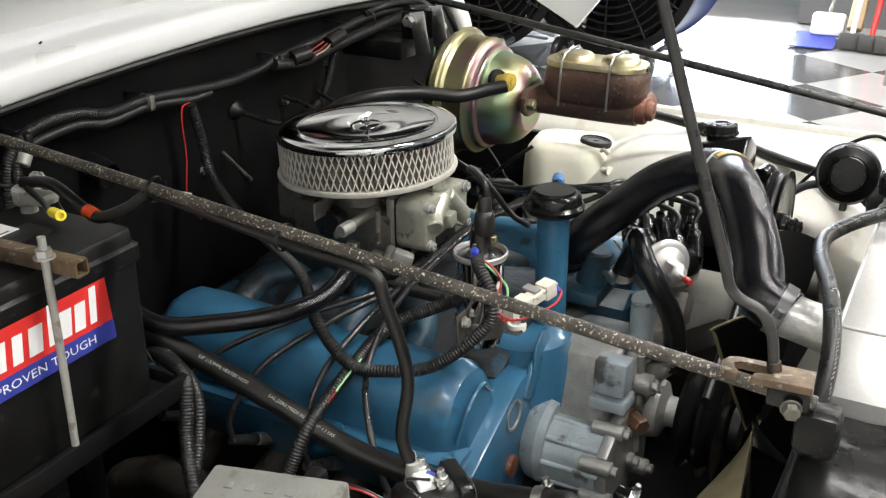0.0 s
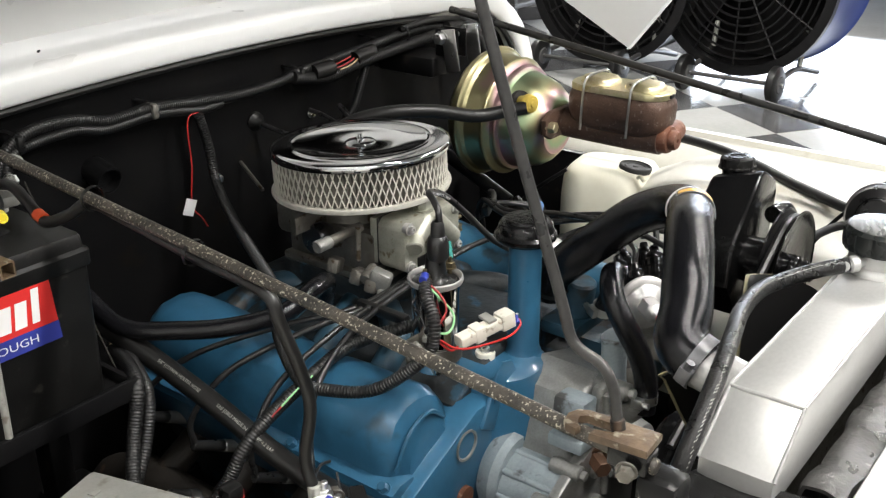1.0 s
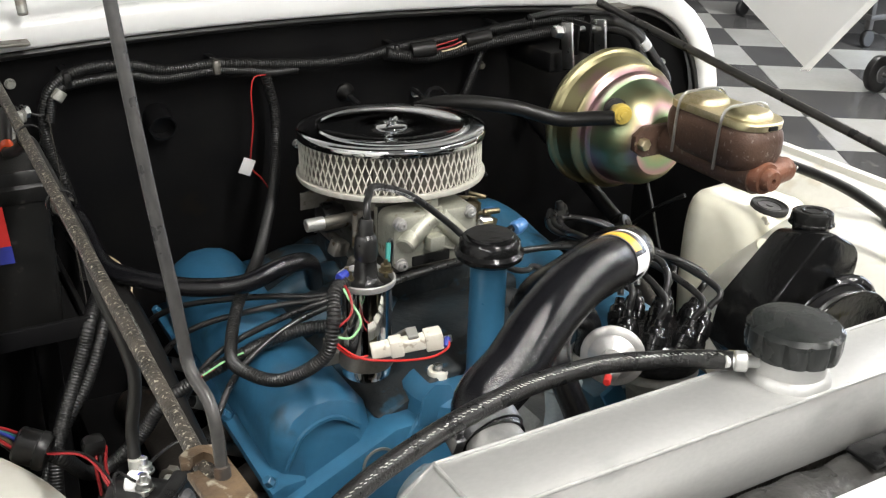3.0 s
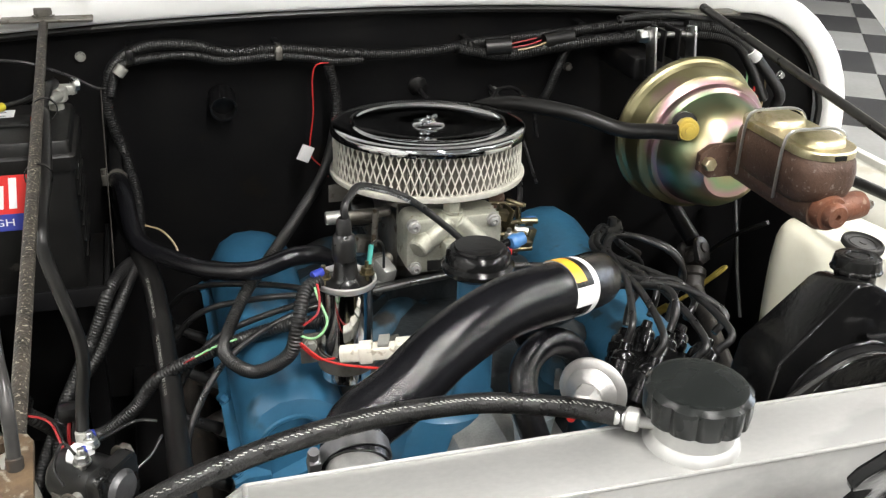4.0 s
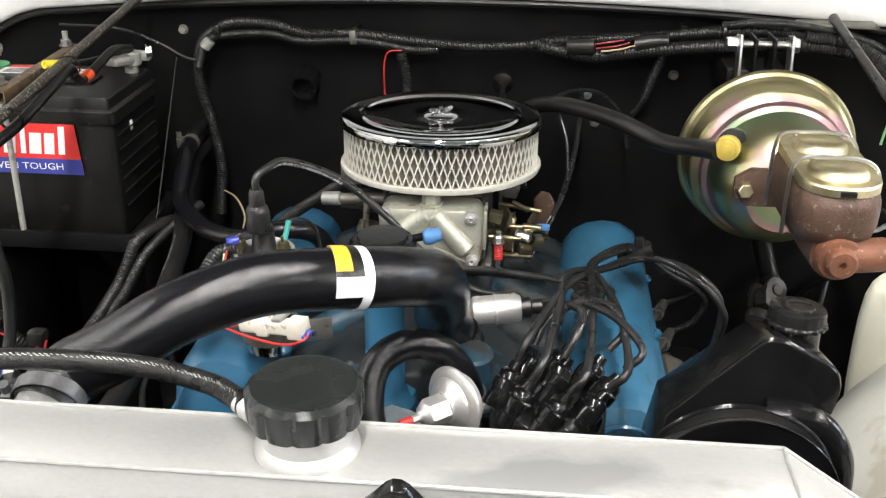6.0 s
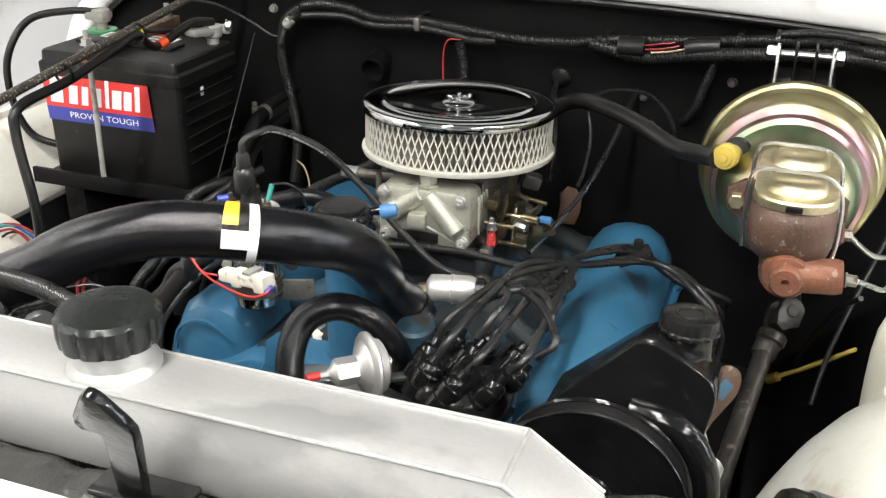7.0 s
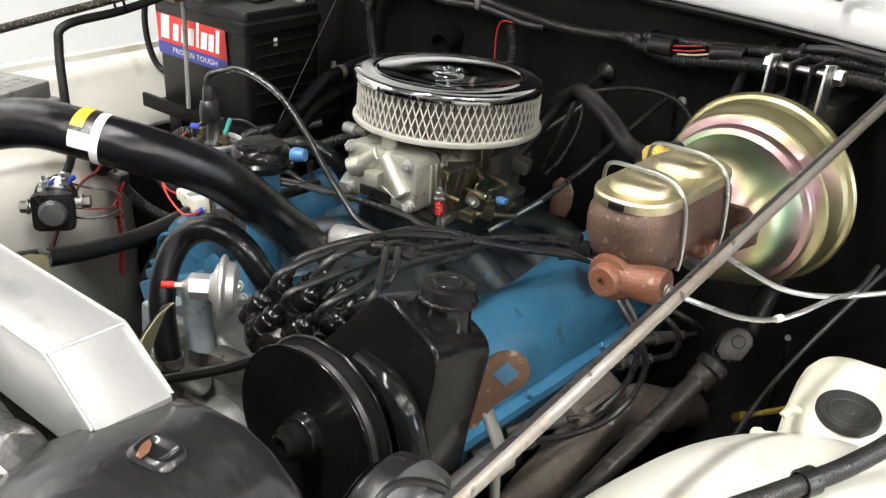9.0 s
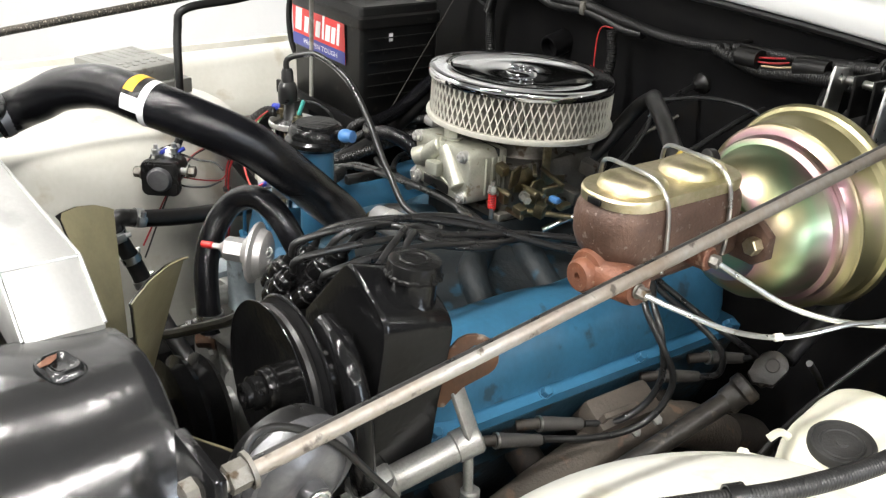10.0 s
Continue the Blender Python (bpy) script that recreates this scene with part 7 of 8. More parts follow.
part("sleeve", tube(LOOM_C, 0.0105, 12, 0.006, None, 0.0015, 0.006), "loom", w3)
for pts, mt in (([(0.198, 0.244, 1.091), (0.220, 0.240, 1.096), (0.246, 0.241, 1.1005)], "red_wire"), ([(0.205, 0.240, 1.087), (0.232, 0.237, 1.0915), (0.255, 0.240, 1.097)], "red_wire"), ([(0.214, 0.2365, 1.084), (0.240, 0.235, 1.088), (0.262, 0.239, 1.093)], "tan_wire")):
    part("bare_wire", tube(pts, 0.0014, 8, 0.005), mt, w3, "exposed wire")
part("tape", tube([(0.165, 0.252, 1.086), (0.19, 0.248, 1.088), (0.205, 0.246, 1.089)], 0.0135, 12, 0.005), "rubber", w3, "black tape wrap")
part("tape", tube([(0.262, 0.246, 1.093), (0.285, 0.246, 1.097), (0.31, 0.246, 1.099)], 0.0125, 12, 0.005), "rubber", w3, "black tape wrap")
for pts, mt in (([(0.655, 0.25, 1.06), (0.67, 0.245, 1.02), (0.675, 0.25, 0.96)], "red"), ([(0.648, 0.25, 1.06), (0.66, 0.242, 1.02), (0.663, 0.25, 0.95)], "red"), ([(0.64, 0.25, 1.05), (0.645, 0.245, 1.01), (0.64, 0.25, 0.95)], "light_green"), ([(0.668, 0.25, 1.05), (0.682, 0.245, 1.01), (0.686, 0.25, 0.96)], "tan_wire")):
    part("bare_wire", tube(pts, 0.002, 8, 0.005), mt, w3, "exposed wire")
cable("wiring_loom", "black loom branch hanging down the firewall", "wiring loom", [(0.328, 0.248, 1.092), (0.308, 0.258, 1.076), (0.295, 0.264, 1.040), (0.284, 0.272, 1.000), (0.270, 0.285, 0.975), (0.262, 0.301, 0.965)], 0.0072, "loom", 0.0012, "firewall looms")
w5 = cable("wiring_loom", "black loom branch across the driver-side corner", "wiring loom", [(0.50, 0.225, 1.115), (0.561, 0.222, 1.108), (0.615, 0.225, 1.080), (0.665, 0.232, 1.035), (0.712, 0.24, 0.985), (0.72, 0.26, 0.95)], 0.010, "loom", 0.0014, "firewall looms")
part("white_tape", tube([(0.628, 0.2255, 1.069), (0.645, 0.228, 1.054)], 0.0112, 12, 0.005), "label_white", w5, "white tape")
w6 = cable("wiring_loom", "thin black loom arched above the booster", "wiring loom", [(0.386, 0.246, 1.123), (0.43, 0.235, 1.131), (0.48, 0.23, 1.131), (0.54, 0.228, 1.123), (0.60, 0.232, 1.104), (0.65, 0.245, 1.07)], 0.006, "loom", 0.0009, "firewall looms", 10, 0.0045)
part("cable_tie", lathe([(0.014, 0), (0.0155, 0), (0.0155, 0.005), (0.014, 0.005), (0.014, 0)], frame_to((0.386, 0.240, 1.116), (0.40, 0.239, 1.117)), 18), "black_plastic", w6)
rw = cable("red_wire", "thin red wire hanging from the firewall loom", "wire", [(-0.085, 0.252, 1.073), (-0.105, 0.248, 1.072), (-0.112, 0.246, 1.05), (-0.112, 0.245, 0.998), (-0.118, 0.246, 0.951), (-0.117, 0.246, 0.928), (-0.102, 0.248, 0.910), (-0.09, 0.25, 0.89)], 0.0011, "red", n=8)
part("tag", box((-0.126, 0.243, 0.934), (0.020, 0.002, 0.026), 0.0005, pose(0, 0, 0, 0, 25, 0)), "label_white", rw, "small white tag")

LOOP = [(-0.086, 0.25, 1.07), (-0.076, 0.246, 1.018), (-0.085, 0.225, 0.965), (-0.1151, 0.1572, 0.9311), (-0.1663, 0.0543, 0.9165), (-0.2094, -0.0258, 0.9057), (-0.2592, -0.084, 0.8733), (-0.2927, -0.1535, 0.8494), (-0.2954, -0.2089, 0.8562), (-0.2695, -0.2591, 0.8642), (-0.2381, -0.3077, 0.9099), (-0.2284, -0.3132, 0.949), (-0.216, -0.2908, 0.9751), (-0.198, -0.278, 0.98)]
lo = cable("coil_loom", "black corrugated loom looping over the valve cover to the coil", "wiring loom", LOOP, 0.0080, "loom", 0.0020)
for pts, mt in (([(-0.229, -0.317, 0.945), (-0.208, -0.315, 0.960), (-0.203, -0.30, 0.975), (-0.204, -0.279, 0.985)], "red_wire"), ([(-0.231, -0.318, 0.940), (-0.212, -0.322, 0.935), (-0.198, -0.318, 0.950), (-0.204, -0.302, 0.970), (-0.207, -0.281, 0.985)], "light_green"), ([(-0.232, -0.318, 0.935), (-0.205, -0.328, 0.912), (-0.170, -0.340, 0.905), (-0.130, -0.352, 0.905), (-0.108, -0.352, 0.912), (-0.104, -0.342, 0.918)], "red"), ([(-0.232, -0.318, 0.932), (-0.21, -0.322, 0.91), (-0.19, -0.318, 0.905)], "red")):
    part("lead_wire", tube(pts, 0.0014, 8, 0.004), mt, lo, "thin coloured wire")
part("blue_crimp", rod((-0.206, -0.279, 0.986), (-0.194, -0.273, 0.987), 0.0050), "crimp_blue", lo, "dark blue crimp")
part("blue_crimp", rod((-0.109, -0.349, 0.911), (-0.103, -0.341, 0.917), 0.0036), "crimp_blue", lo, "dark blue crimp")
part("teal_crimp", rod((-0.143, -0.272, 0.990), (-0.139, -0.266, 1.010), 0.0030), "teal", lo, "teal crimp")
part("lead_wire", tube([(-0.139, -0.266, 1.010), (-0.128, -0.25, 1.006), (-0.118, -0.235, 0.99), (-0.115, -0.225, 0.96)], 0.0016, 8, 0.004), "wire_rubber", lo)
L2 = [(-0.1417, -0.223, 0.8862), (-0.2101, -0.1658, 0.8669), (-0.288, -0.1536, 0.8424), (-0.3695, -0.1463, 0.8052), (-0.4063, -0.1392, 0.7586), (-0.4457, -0.1456, 0.7344), (-0.4761, -0.184, 0.7595), (-0.50, -0.215, 0.805), (-0.515, -0.22, 0.822)]
l2 = cable("engine_loom", "long black corrugated loom with frayed coloured wires", "wiring loom", L2, 0.0088, "loom", 0.0013)
part("frayed_wire", tube([(-0.28, -0.163, 0.853), (-0.305, -0.162, 0.846), (-0.33, -0.158, 0.832)], 0.0013, 8, 0.004), "light_green", l2, "frayed green wire")
part("frayed_wire", tube([(-0.315, -0.159, 0.838), (-0.34, -0.156, 0.826), (-0.36, -0.150, 0.810)], 0.0012, 8, 0.004), "red_wire", l2, "frayed red wire")
HH = [(-0.4030, 0.165, 0.905), (-0.3955, 0.110, 0.893), (-0.3834, 0.0662, 0.8744), (-0.3696, 0.006, 0.8475), (-0.3639, -0.0884, 0.818), (-0.3606, -0.182, 0.7858), (-0.3600, -0.2654, 0.7745), (-0.3585, -0.350, 0.778), (-0.3570, -0.420, 0.788), (-0.3560, -0.452, 0.796)]
hh = cable("heater_hose", "black rubber heater hose with white printing", "hose", HH, 0.0135, "rubber", n=18)
for words, st_, tn in (('5/8" (15.9MM) HEATER HOSE', 0.165, 36), ("SAE J20R3 MADE IN USA WP 4.3 BAR", 0.270, 36)):
    part("printing", letters_on_hose(words, 0.0060, HH, 0.0135, st_, tn), "grey_metal", hh, "white printed words")
part("pipe", tube([(-0.403, 0.160, 0.904), (-0.405, 0.21, 0.908), (-0.405, 0.302, 0.91)], 0.010, 14, 0.01), "black_paint", hh, "black heater pipe")
part("elbow_hose", tube([(-0.3562, -0.448, 0.795), (-0.355, -0.468, 0.7985), (-0.354, -0.4735, 0.785), (-0.353, -0.468, 0.765), (-0.350, -0.452, 0.727), (-0.345, -0.438, 0.685), (-0.31, -0.43, 0.645), (-0.20, -0.43, 0.62), (-0.12, -0.43, 0.62)], 0.0132, 16, 0.006), "rubber", hh, "lower hose with clamps")
for c, dd in (((-0.3562, -0.436, 0.7925), (0, -1, 0.25)), ((-0.3535, -0.4715, 0.775), (0, -0.25, 1)), ((-0.350, -0.454, 0.732), (0.1, 0.35, -1)), ((-0.3455, -0.440, 0.690), (0.15, 0.3, -1))):
    clamp(c, dd, 0.0142, hh)
H2 = [(-0.4065, 0.188, 0.938), (-0.3973, 0.1355, 0.9321), (-0.3859, 0.0648, 0.8941), (-0.3443, -0.0016, 0.8916), (-0.3008, -0.0574, 0.8975), (-0.2492, -0.0885, 0.9051), (-0.1974, -0.091, 0.9200), (-0.1576, -0.0741, 0.9085), (-0.140, -0.050, 0.865)]
h2 = cable("heater_hose", "glossy black rubber hose crossing behind the valve cover", "hose", H2, 0.0122, "hose_rubber", n=18)
part("neck", tube([(-0.4055, 0.178, 0.9365), (-0.4075, 0.215, 0.945), (-0.408, 0.302, 0.95)], 0.0095, 14, 0.01), "black_paint", h2, "black heater pipe")
clamp((-0.4055, 0.183, 0.9375), (0.06, 0.95, 0.06), 0.0125, h2, 0.010, "dark_alu")
HV = [(0.055, 0.075, 0.915), (0.070, 0.115, 0.960), (0.090, 0.140, 1.005), (0.1217, 0.1351, 1.0278), (0.1628, 0.0919, 1.0426), (0.2288, 0.0414, 1.0391), (0.2858, 0.0019, 1.0246), (0.3259, -0.0338, 1.0305), (0.346, -0.060, 1.036)]
cable("vacuum_hose", "black rubber vacuum hose to the brake booster", "hose", HV, 0.0112, "rubber", n=16)
# upper radiator hose
UH = [(-0.2365, -0.640, 1.009), (-0.2290, -0.611, 1.022), (-0.1920, -0.597, 1.040), (-0.1497, -0.577, 1.0625), (-0.0901, -0.549, 1.0762), (-0.0221, -0.519, 1.0709), (0.0208, -0.4795, 1.0549), (0.0396, -0.4251, 1.0245), (0.0407, -0.3749, 0.9798), (0.0320, -0.3345, 0.9412), (0.0400, -0.305, 0.910), (0.056, -0.295, 0.880)]
uh = cable("radiator_hose", "thick glossy black upper radiator hose with a paper band", "hose", UH, 0.0258, "hose_rubber", n=32, step=0.005)
path = smooth_path(UH, 0.004)
fr = sweep_frames(path)
ib = min(range(len(path)), key=lambda i: (path[i] - Vector((-0.026, -0.5205, 1.0712))).length)


def hose_patch(i0, i1, a0, a1, lift):
    rows = []
    for i in range(i0, i1 + 1):
        c, d_, u, w = fr[i]
        rows.append([c + (u * math.cos(radians(a)) + w * math.sin(radians(a))) * (0.0258 + lift) for a in [a0 + (a1 - a0) * k / 40 for k in range(41)]])
    return sheet(rows, 0.0003)


part("paper_band", hose_patch(ib + 1, ib + 3, -179, 179, 0.0006), "label_white", uh, "white paper band")
part("paper_label", hose_patch(ib - 4, ib + 2, -64, 78, 0.0009), "label_white", uh, "white paper label")
part("paper_patch", hose_patch(ib - 4, ib + 1, -62, 40, 0.0013), "black_plastic", uh, "black printed patch")
part("paper_patch", hose_patch(ib - 4, ib - 1, -58, 30, 0.0017), "label_yellow", uh, "yellow printed patch")
clamp((-0.2362, -0.632, 1.013), (0.0, 0.5, 0.2), 0.0262, uh, 0.012, "satin_grey")
clamp((0.048, -0.300, 0.895), (0.4, 0.3, -0.9), 0.0262, uh, 0.010, "black_plastic")
BH = [(0.0, -0.473, 0.780), (-0.002, -0.474, 0.820), (-0.014, -0.468, 0.865), (-0.024, -0.450, 0.905), (-0.018, -0.428, 0.935), (0.010, -0.410, 0.948), (0.042, -0.398, 0.935), (0.062, -0.385, 0.90), (0.070, -0.37, 0.86)]
bh = cable("bypass_hose", "glossy black bypass hose bent in an arch", "hose", BH, 0.0150, "hose_rubber", n=22)
clamp((0.0, -0.473, 0.800), (0, 0, 1), 0.0154, bh)
clamp((0.0685, -0.372, 0.868), (0.1, 0.2, -1), 0.0154, bh)
cable("horn_wire", "black sheathed wire arched over the horn", "wire", [(0.515, -0.668, 0.945), (0.509, -0.660, 0.967), (0.502, -0.650, 0.984), (0.50, -0.632, 0.9874), (0.50, -0.606, 0.9753), (0.50, -0.578, 0.9518), (0.50, -0.552, 0.9173), (0.50, -0.525, 0.880), (0.49, -0.49, 0.82)], 0.0032, "rubber", n=10)
hs = cable("sleeved_wire", "short pale wire in a yellow and red sleeve", "wire", [(0.440, -0.600, 0.853), (0.446, -0.590, 0.840), (0.450, -0.582, 0.818), (0.452, -0.575, 0.788), (0.45, -0.57, 0.748)], 0.0024, "label_white", n=8)
part("yellow_sleeve", tube([(0.4475, -0.587, 0.834), (0.4500, -0.582, 0.816)], 0.0042, 12, 0.004), "bright_yellow", hs, "yellow sleeve")
part("red_sleeve", tube([(0.4500, -0.582, 0.816), (0.4515, -0.577, 0.796)], 0.0042, 12, 0.004), "red", hs, "red sleeve")
# braided overflow hose
OV = [(-0.058, -0.7055, 1.0672), (-0.075, -0.686, 1.063), (-0.100, -0.664, 1.057), (-0.150, -0.653, 1.060), (-0.215, -0.660, 1.066), (-0.270, -0.674, 1.070), (-0.324, -0.687, 1.067), (-0.374, -0.696, 1.055), (-0.408, -0.698, 1.032), (-0.428, -0.692, 0.985), (-0.430, -0.68, 0.92), (-0.425, -0.66, 0.84)]
ov = cable("overflow_hose", "black braided overflow hose with a pale line for its highlight", "hose", OV, 0.0078, "braid_black", n=16, step=0.004)
po = smooth_path(OV, 0.002)
fo = sweep_frames(po)
# pale stitches laid up and forward, as the highlight on the braid
bm = bmesh.new()
dice = random.Random(5)
for i in range(4, len(fo) - 4, 2):
    c, d_, u, w = fo[i]
    mid = math.atan2(w.z * 0.80 - w.y * 0.60, u.z * 0.80 - u.y * 0.60)
    for q in (0, 1):
        if dice.random() < 0.15:
            continue
        a = mid + radians(-2 + 9 * q + dice.uniform(-2, 2))
        p = c + (u * math.cos(a) + w * math.sin(a)) * 0.00785 + d_ * 0.002 * q
        side = (u * -math.sin(a) + w * math.cos(a)).normalized()
        lie = (d_ + side * 0.30).normalized()
        box((0, 0, 0), (dice.uniform(0.0016, 0.0030), 0.00045, 0.0004), 0, Matrix.Translation(p) @ Matrix((lie, lie.cross(side.cross(d_)).normalized(), side.cross(d_))).transposed().to_4x4(), bm)
tagged(part("highlight_line", bm, "grey_metal", ov, "pale braid stitches standing for the highlight on the hose"), kind="stuff")
part("sleeve_end", rod((-0.058, -0.7055, 1.0672), (-0.050, -0.712, 1.0674), 0.0085), "alu", ov)

# coil lead and spark plug wires
HT = [(-0.166, -0.2735, 1.030), (-0.1700, -0.2751, 1.058), (-0.1610, -0.2617, 1.0668), (-0.1426, -0.240, 1.0682), (-0.0919, -0.2247, 1.0451), (-0.0417, -0.2224, 1.0036), (-0.0068, -0.2249, 0.9688), (0.021, -0.2259, 0.9442), (0.0578, -0.2296, 0.9197), (0.0902, -0.2169, 0.9063), (0.107, -0.205, 0.903), (0.124, -0.228, 0.903), (0.150, -0.285, 0.935), (0.176, -0.350, 0.962), (0.172, -0.386, 0.956), (0.160, -0.398, 0.935)]
ht = cable("coil_lead", "black high-tension lead from the coil to the distributor", "cable", HT, 0.0042, "wire_rubber", n=12, step=0.004)
part("printing", letters_on_hose("HIGH ENERGY SUPPRESSION CABLE", 0.0055, HT, 0.0042, 0.055, -35, 0.0003), "label_white", ht, "fine white printed words")
RW, LW = [], []
for k, tail in enumerate((
    [(0.212, -0.13, 0.905), (0.258, -0.056, 0.888), (0.305, -0.045, 0.876), (0.345, -0.078, 0.862), (0.376, -0.072, 0.820), (0.379, -0.050, 0.772), (0.372, -0.062, 0.728), (0.360, -0.095, 0.706), (0.345, -0.148, 0.705), (0.331, -0.208, 0.718)],
    [(0.222, -0.12, 0.902), (0.266, -0.050, 0.882), (0.310, -0.035, 0.872), (0.345, -0.066, 0.866), (0.370, -0.072, 0.835), (0.371, -0.062, 0.780), (0.360, -0.068, 0.738), (0.345, -0.098, 0.712), (0.331, -0.143, 0.716)],
    [(0.205, -0.12, 0.910), (0.256, -0.046, 0.893), (0.3065, 0.0, 0.8414), (0.3505, 0.030, 0.8053), (0.372, 0.046, 0.775), (0.362, 0.058, 0.738), (0.331, 0.060, 0.716)],
    [(0.198, -0.12, 0.906), (0.250, -0.042, 0.897), (0.300, 0.006, 0.849), (0.346, 0.038, 0.814), (0.378, 0.072, 0.785), (0.366, 0.125, 0.745), (0.331, 0.150, 0.716)])):
    RW.append([(0.166 + 0.014 * k, -0.226 + 0.010 * k, 0.942 - 0.008 * k)] + tail)
for k, tail in enumerate((
    [(-0.14, -0.150, 0.886), (-0.23, -0.160, 0.868), (-0.30, -0.18, 0.83), (-0.345, -0.22, 0.77), (-0.348, -0.24, 0.722)],
    [(-0.14, -0.138, 0.885), (-0.23, -0.130, 0.866), (-0.305, -0.12, 0.83), (-0.350, -0.12, 0.77), (-0.348, -0.122, 0.724)],
    [(-0.14, -0.126, 0.880), (-0.23, -0.09, 0.866), (-0.31, -0.04, 0.83), (-0.352, -0.01, 0.77), (-0.348, -0.004, 0.724)],
    [(-0.14, -0.112, 0.876), (-0.23, -0.05, 0.864), (-0.31, 0.03, 0.83), (-0.352, 0.09, 0.77), (-0.348, 0.114, 0.724)])):
    LW.append([(0.172 + 0.011 * k, -0.292 + 0.004 * k, 0.946 - 0.004 * k), (0.184 + 0.0105 * k, -0.236 + 0.006 * k, 0.926 - 0.002 * k), (0.156 + 0.011 * k, -0.194 + 0.007 * k, 0.917 - 0.003 * k), (0.112 + 0.006 * k, -0.172 + 0.008 * k, 0.912 - 0.005 * k), (0.060, -0.156 + 0.010 * k, 0.908 - 0.006 * k), (-0.02, -0.152 + 0.010 * k, 0.902 - 0.005 * k)] + tail)
order = [1, 0, 2, 3, 4, 5, 6, 7]
for k, pts in enumerate(RW + LW):
    p0, p1 = BOOT[order[k]]
    up = p1 + (p1 - p0).normalized() * 0.026
    far = Vector(pts[0])
    pth = [p1, up, up.lerp(far, 0.45) + Vector((0.003, 0.0, 0.010 + 0.003 * (k % 2)))] + [Vector(q) for q in pts]
    sw = cable("spark_plug_wire", "glossy black spark plug wire from the distributor", "cable", pth, 0.0042, "wire_rubber", 0, "spark plug wires", 10, step=0.006)
    if k in (4, 6):
        part("printing", letters_on_hose("HIGH ENERGY SUPPRESSION CABLE", 0.0052, pth, 0.0039, 0.46, -60, 0.0003), "grey_metal", sw, "fine grey printed words")
tie = thing("wire_separator", "black plastic separator holding the plug wires", "clip", (0.258, -0.048, 0.88))
part("comb", box((0.258, -0.048, 0.889), (0.046, 0.012, 0.022), 0.004, pose(0, 0, 0, 0, -20, 15)), "black_plastic", tie)
part("latch", box((0.262, -0.048, 0.905), (0.012, 0.010, 0.016), 0.003), "black_plastic", tie)
tie2 = thing("wire_separator", "black plastic separator on the wires behind the coil", "clip", (-0.14, -0.16, 0.868))
part("comb", box((-0.14, -0.157, 0.882), (0.012, 0.085, 0.014), 0.003), "black_plastic", tie2)
# paired looms beside the battery
BL = ([(-0.3889, 0.0895, 0.8524), (-0.406, 0.0368, 0.8645), (-0.4254, -0.0112, 0.8593), (-0.4385, -0.0223, 0.8288), (-0.4527, -0.0304, 0.7988), (-0.476, -0.0539, 0.7611), (-0.4966, -0.0875, 0.7257), (-0.5061, -0.1164, 0.6648)],
      [(-0.372, 0.105, 0.868), (-0.392, 0.0464, 0.860), (-0.415, -0.0161, 0.8389), (-0.4429, -0.0381, 0.7873), (-0.4765, -0.0533, 0.7447), (-0.5109, -0.0883, 0.6974), (-0.533, -0.1334, 0.6487), (-0.5451, -0.1736, 0.5753)])
for k, pts in enumerate(BL):
    cable("battery_loom", "black corrugated loom hanging beside the battery", "wiring loom", pts, 0.009 - 0.0012 * k, "loom", 0.0012, "battery looms")
# thin tube added for the dim edge of a panel
cable("thin_line", "thin dark line standing for a panel edge beside the battery", "wire", [(-0.414, 0.184, 1.07), (-0.416, 0.12, 0.975), (-0.418, 0.05, 0.872), (-0.42, 0.03, 0.845)], 0.0010, "dark_iron", n=6)
cable("thin_line", "thin black wire across the firewall corner", "wire", [(-0.62, 0.25, 1.10), (-0.52, 0.24, 1.098), (-0.46, 0.245, 1.075), (-0.42, 0.25, 1.052), (-0.395, 0.258, 1.052)], 0.0022, "wire_rubber", n=8)
cable("tan_wire", "short tan wire below the firewall loom", "wire", [(-0.375, 0.23, 0.842), (-0.35, 0.21, 0.838), (-0.332, 0.19, 0.815), (-0.335, 0.17, 0.79)], 0.0015, "tan_wire", n=6)

# ---- firewall fittings ----
ff = thing("firewall_pipe", "black stub pipe on the firewall", "pipe", (-0.244, 0.30, 1.01))
part("stub", tube([(-0.244, 0.302, 1.016), (-0.244, 0.262, 1.006)], 0.0205, 24, 0.01, None, 0, 0.006, 1, None, 0.003), "black_paint", ff)
kn = thing("firewall_grommet", "black rubber grommet with a cable on the firewall", "grommet", (0.068, 0.30, 1.015))
part("grommet", lathe([(0.016, 0), (0.016, 0.006), (0.010, 0.012), (0.006, 0.022), (0, 0.022)], frame_to((0.068, 0.302, 1.017), (0.066, 0.27, 1.012)), 20), "rubber", kn)
part("cable", tube([(0.067, 0.28, 1.014), (0.072, 0.24, 1.006), (0.085, 0.19, 0.995), (0.10, 0.14, 0.965), (0.11, 0.08, 0.925)], 0.0042, 8, 0.008), "wire_rubber", kn)
for x, z, mt in ((-0.441, 1.086, "grey_metal"), (0.20, 1.00, "silver"), (0.215, 0.955, "dark_alu"), (0.535, 1.09, "dark_alu"), (-0.02, 0.94, "silver"), (0.33, 1.035, "dark_alu"), (0.75, 1.0, "silver")):
    solo("firewall_bolt", hexa((x, 0.301, z), (x, 0.292, z), 0.0062), mt, "hexagonal bolt head in the black firewall", "bolt", "firewall bolts")
pl = thing("pull_rod", "grey rod on the firewall behind the carburetor", "rod", (0.03, 0.29, 0.96))
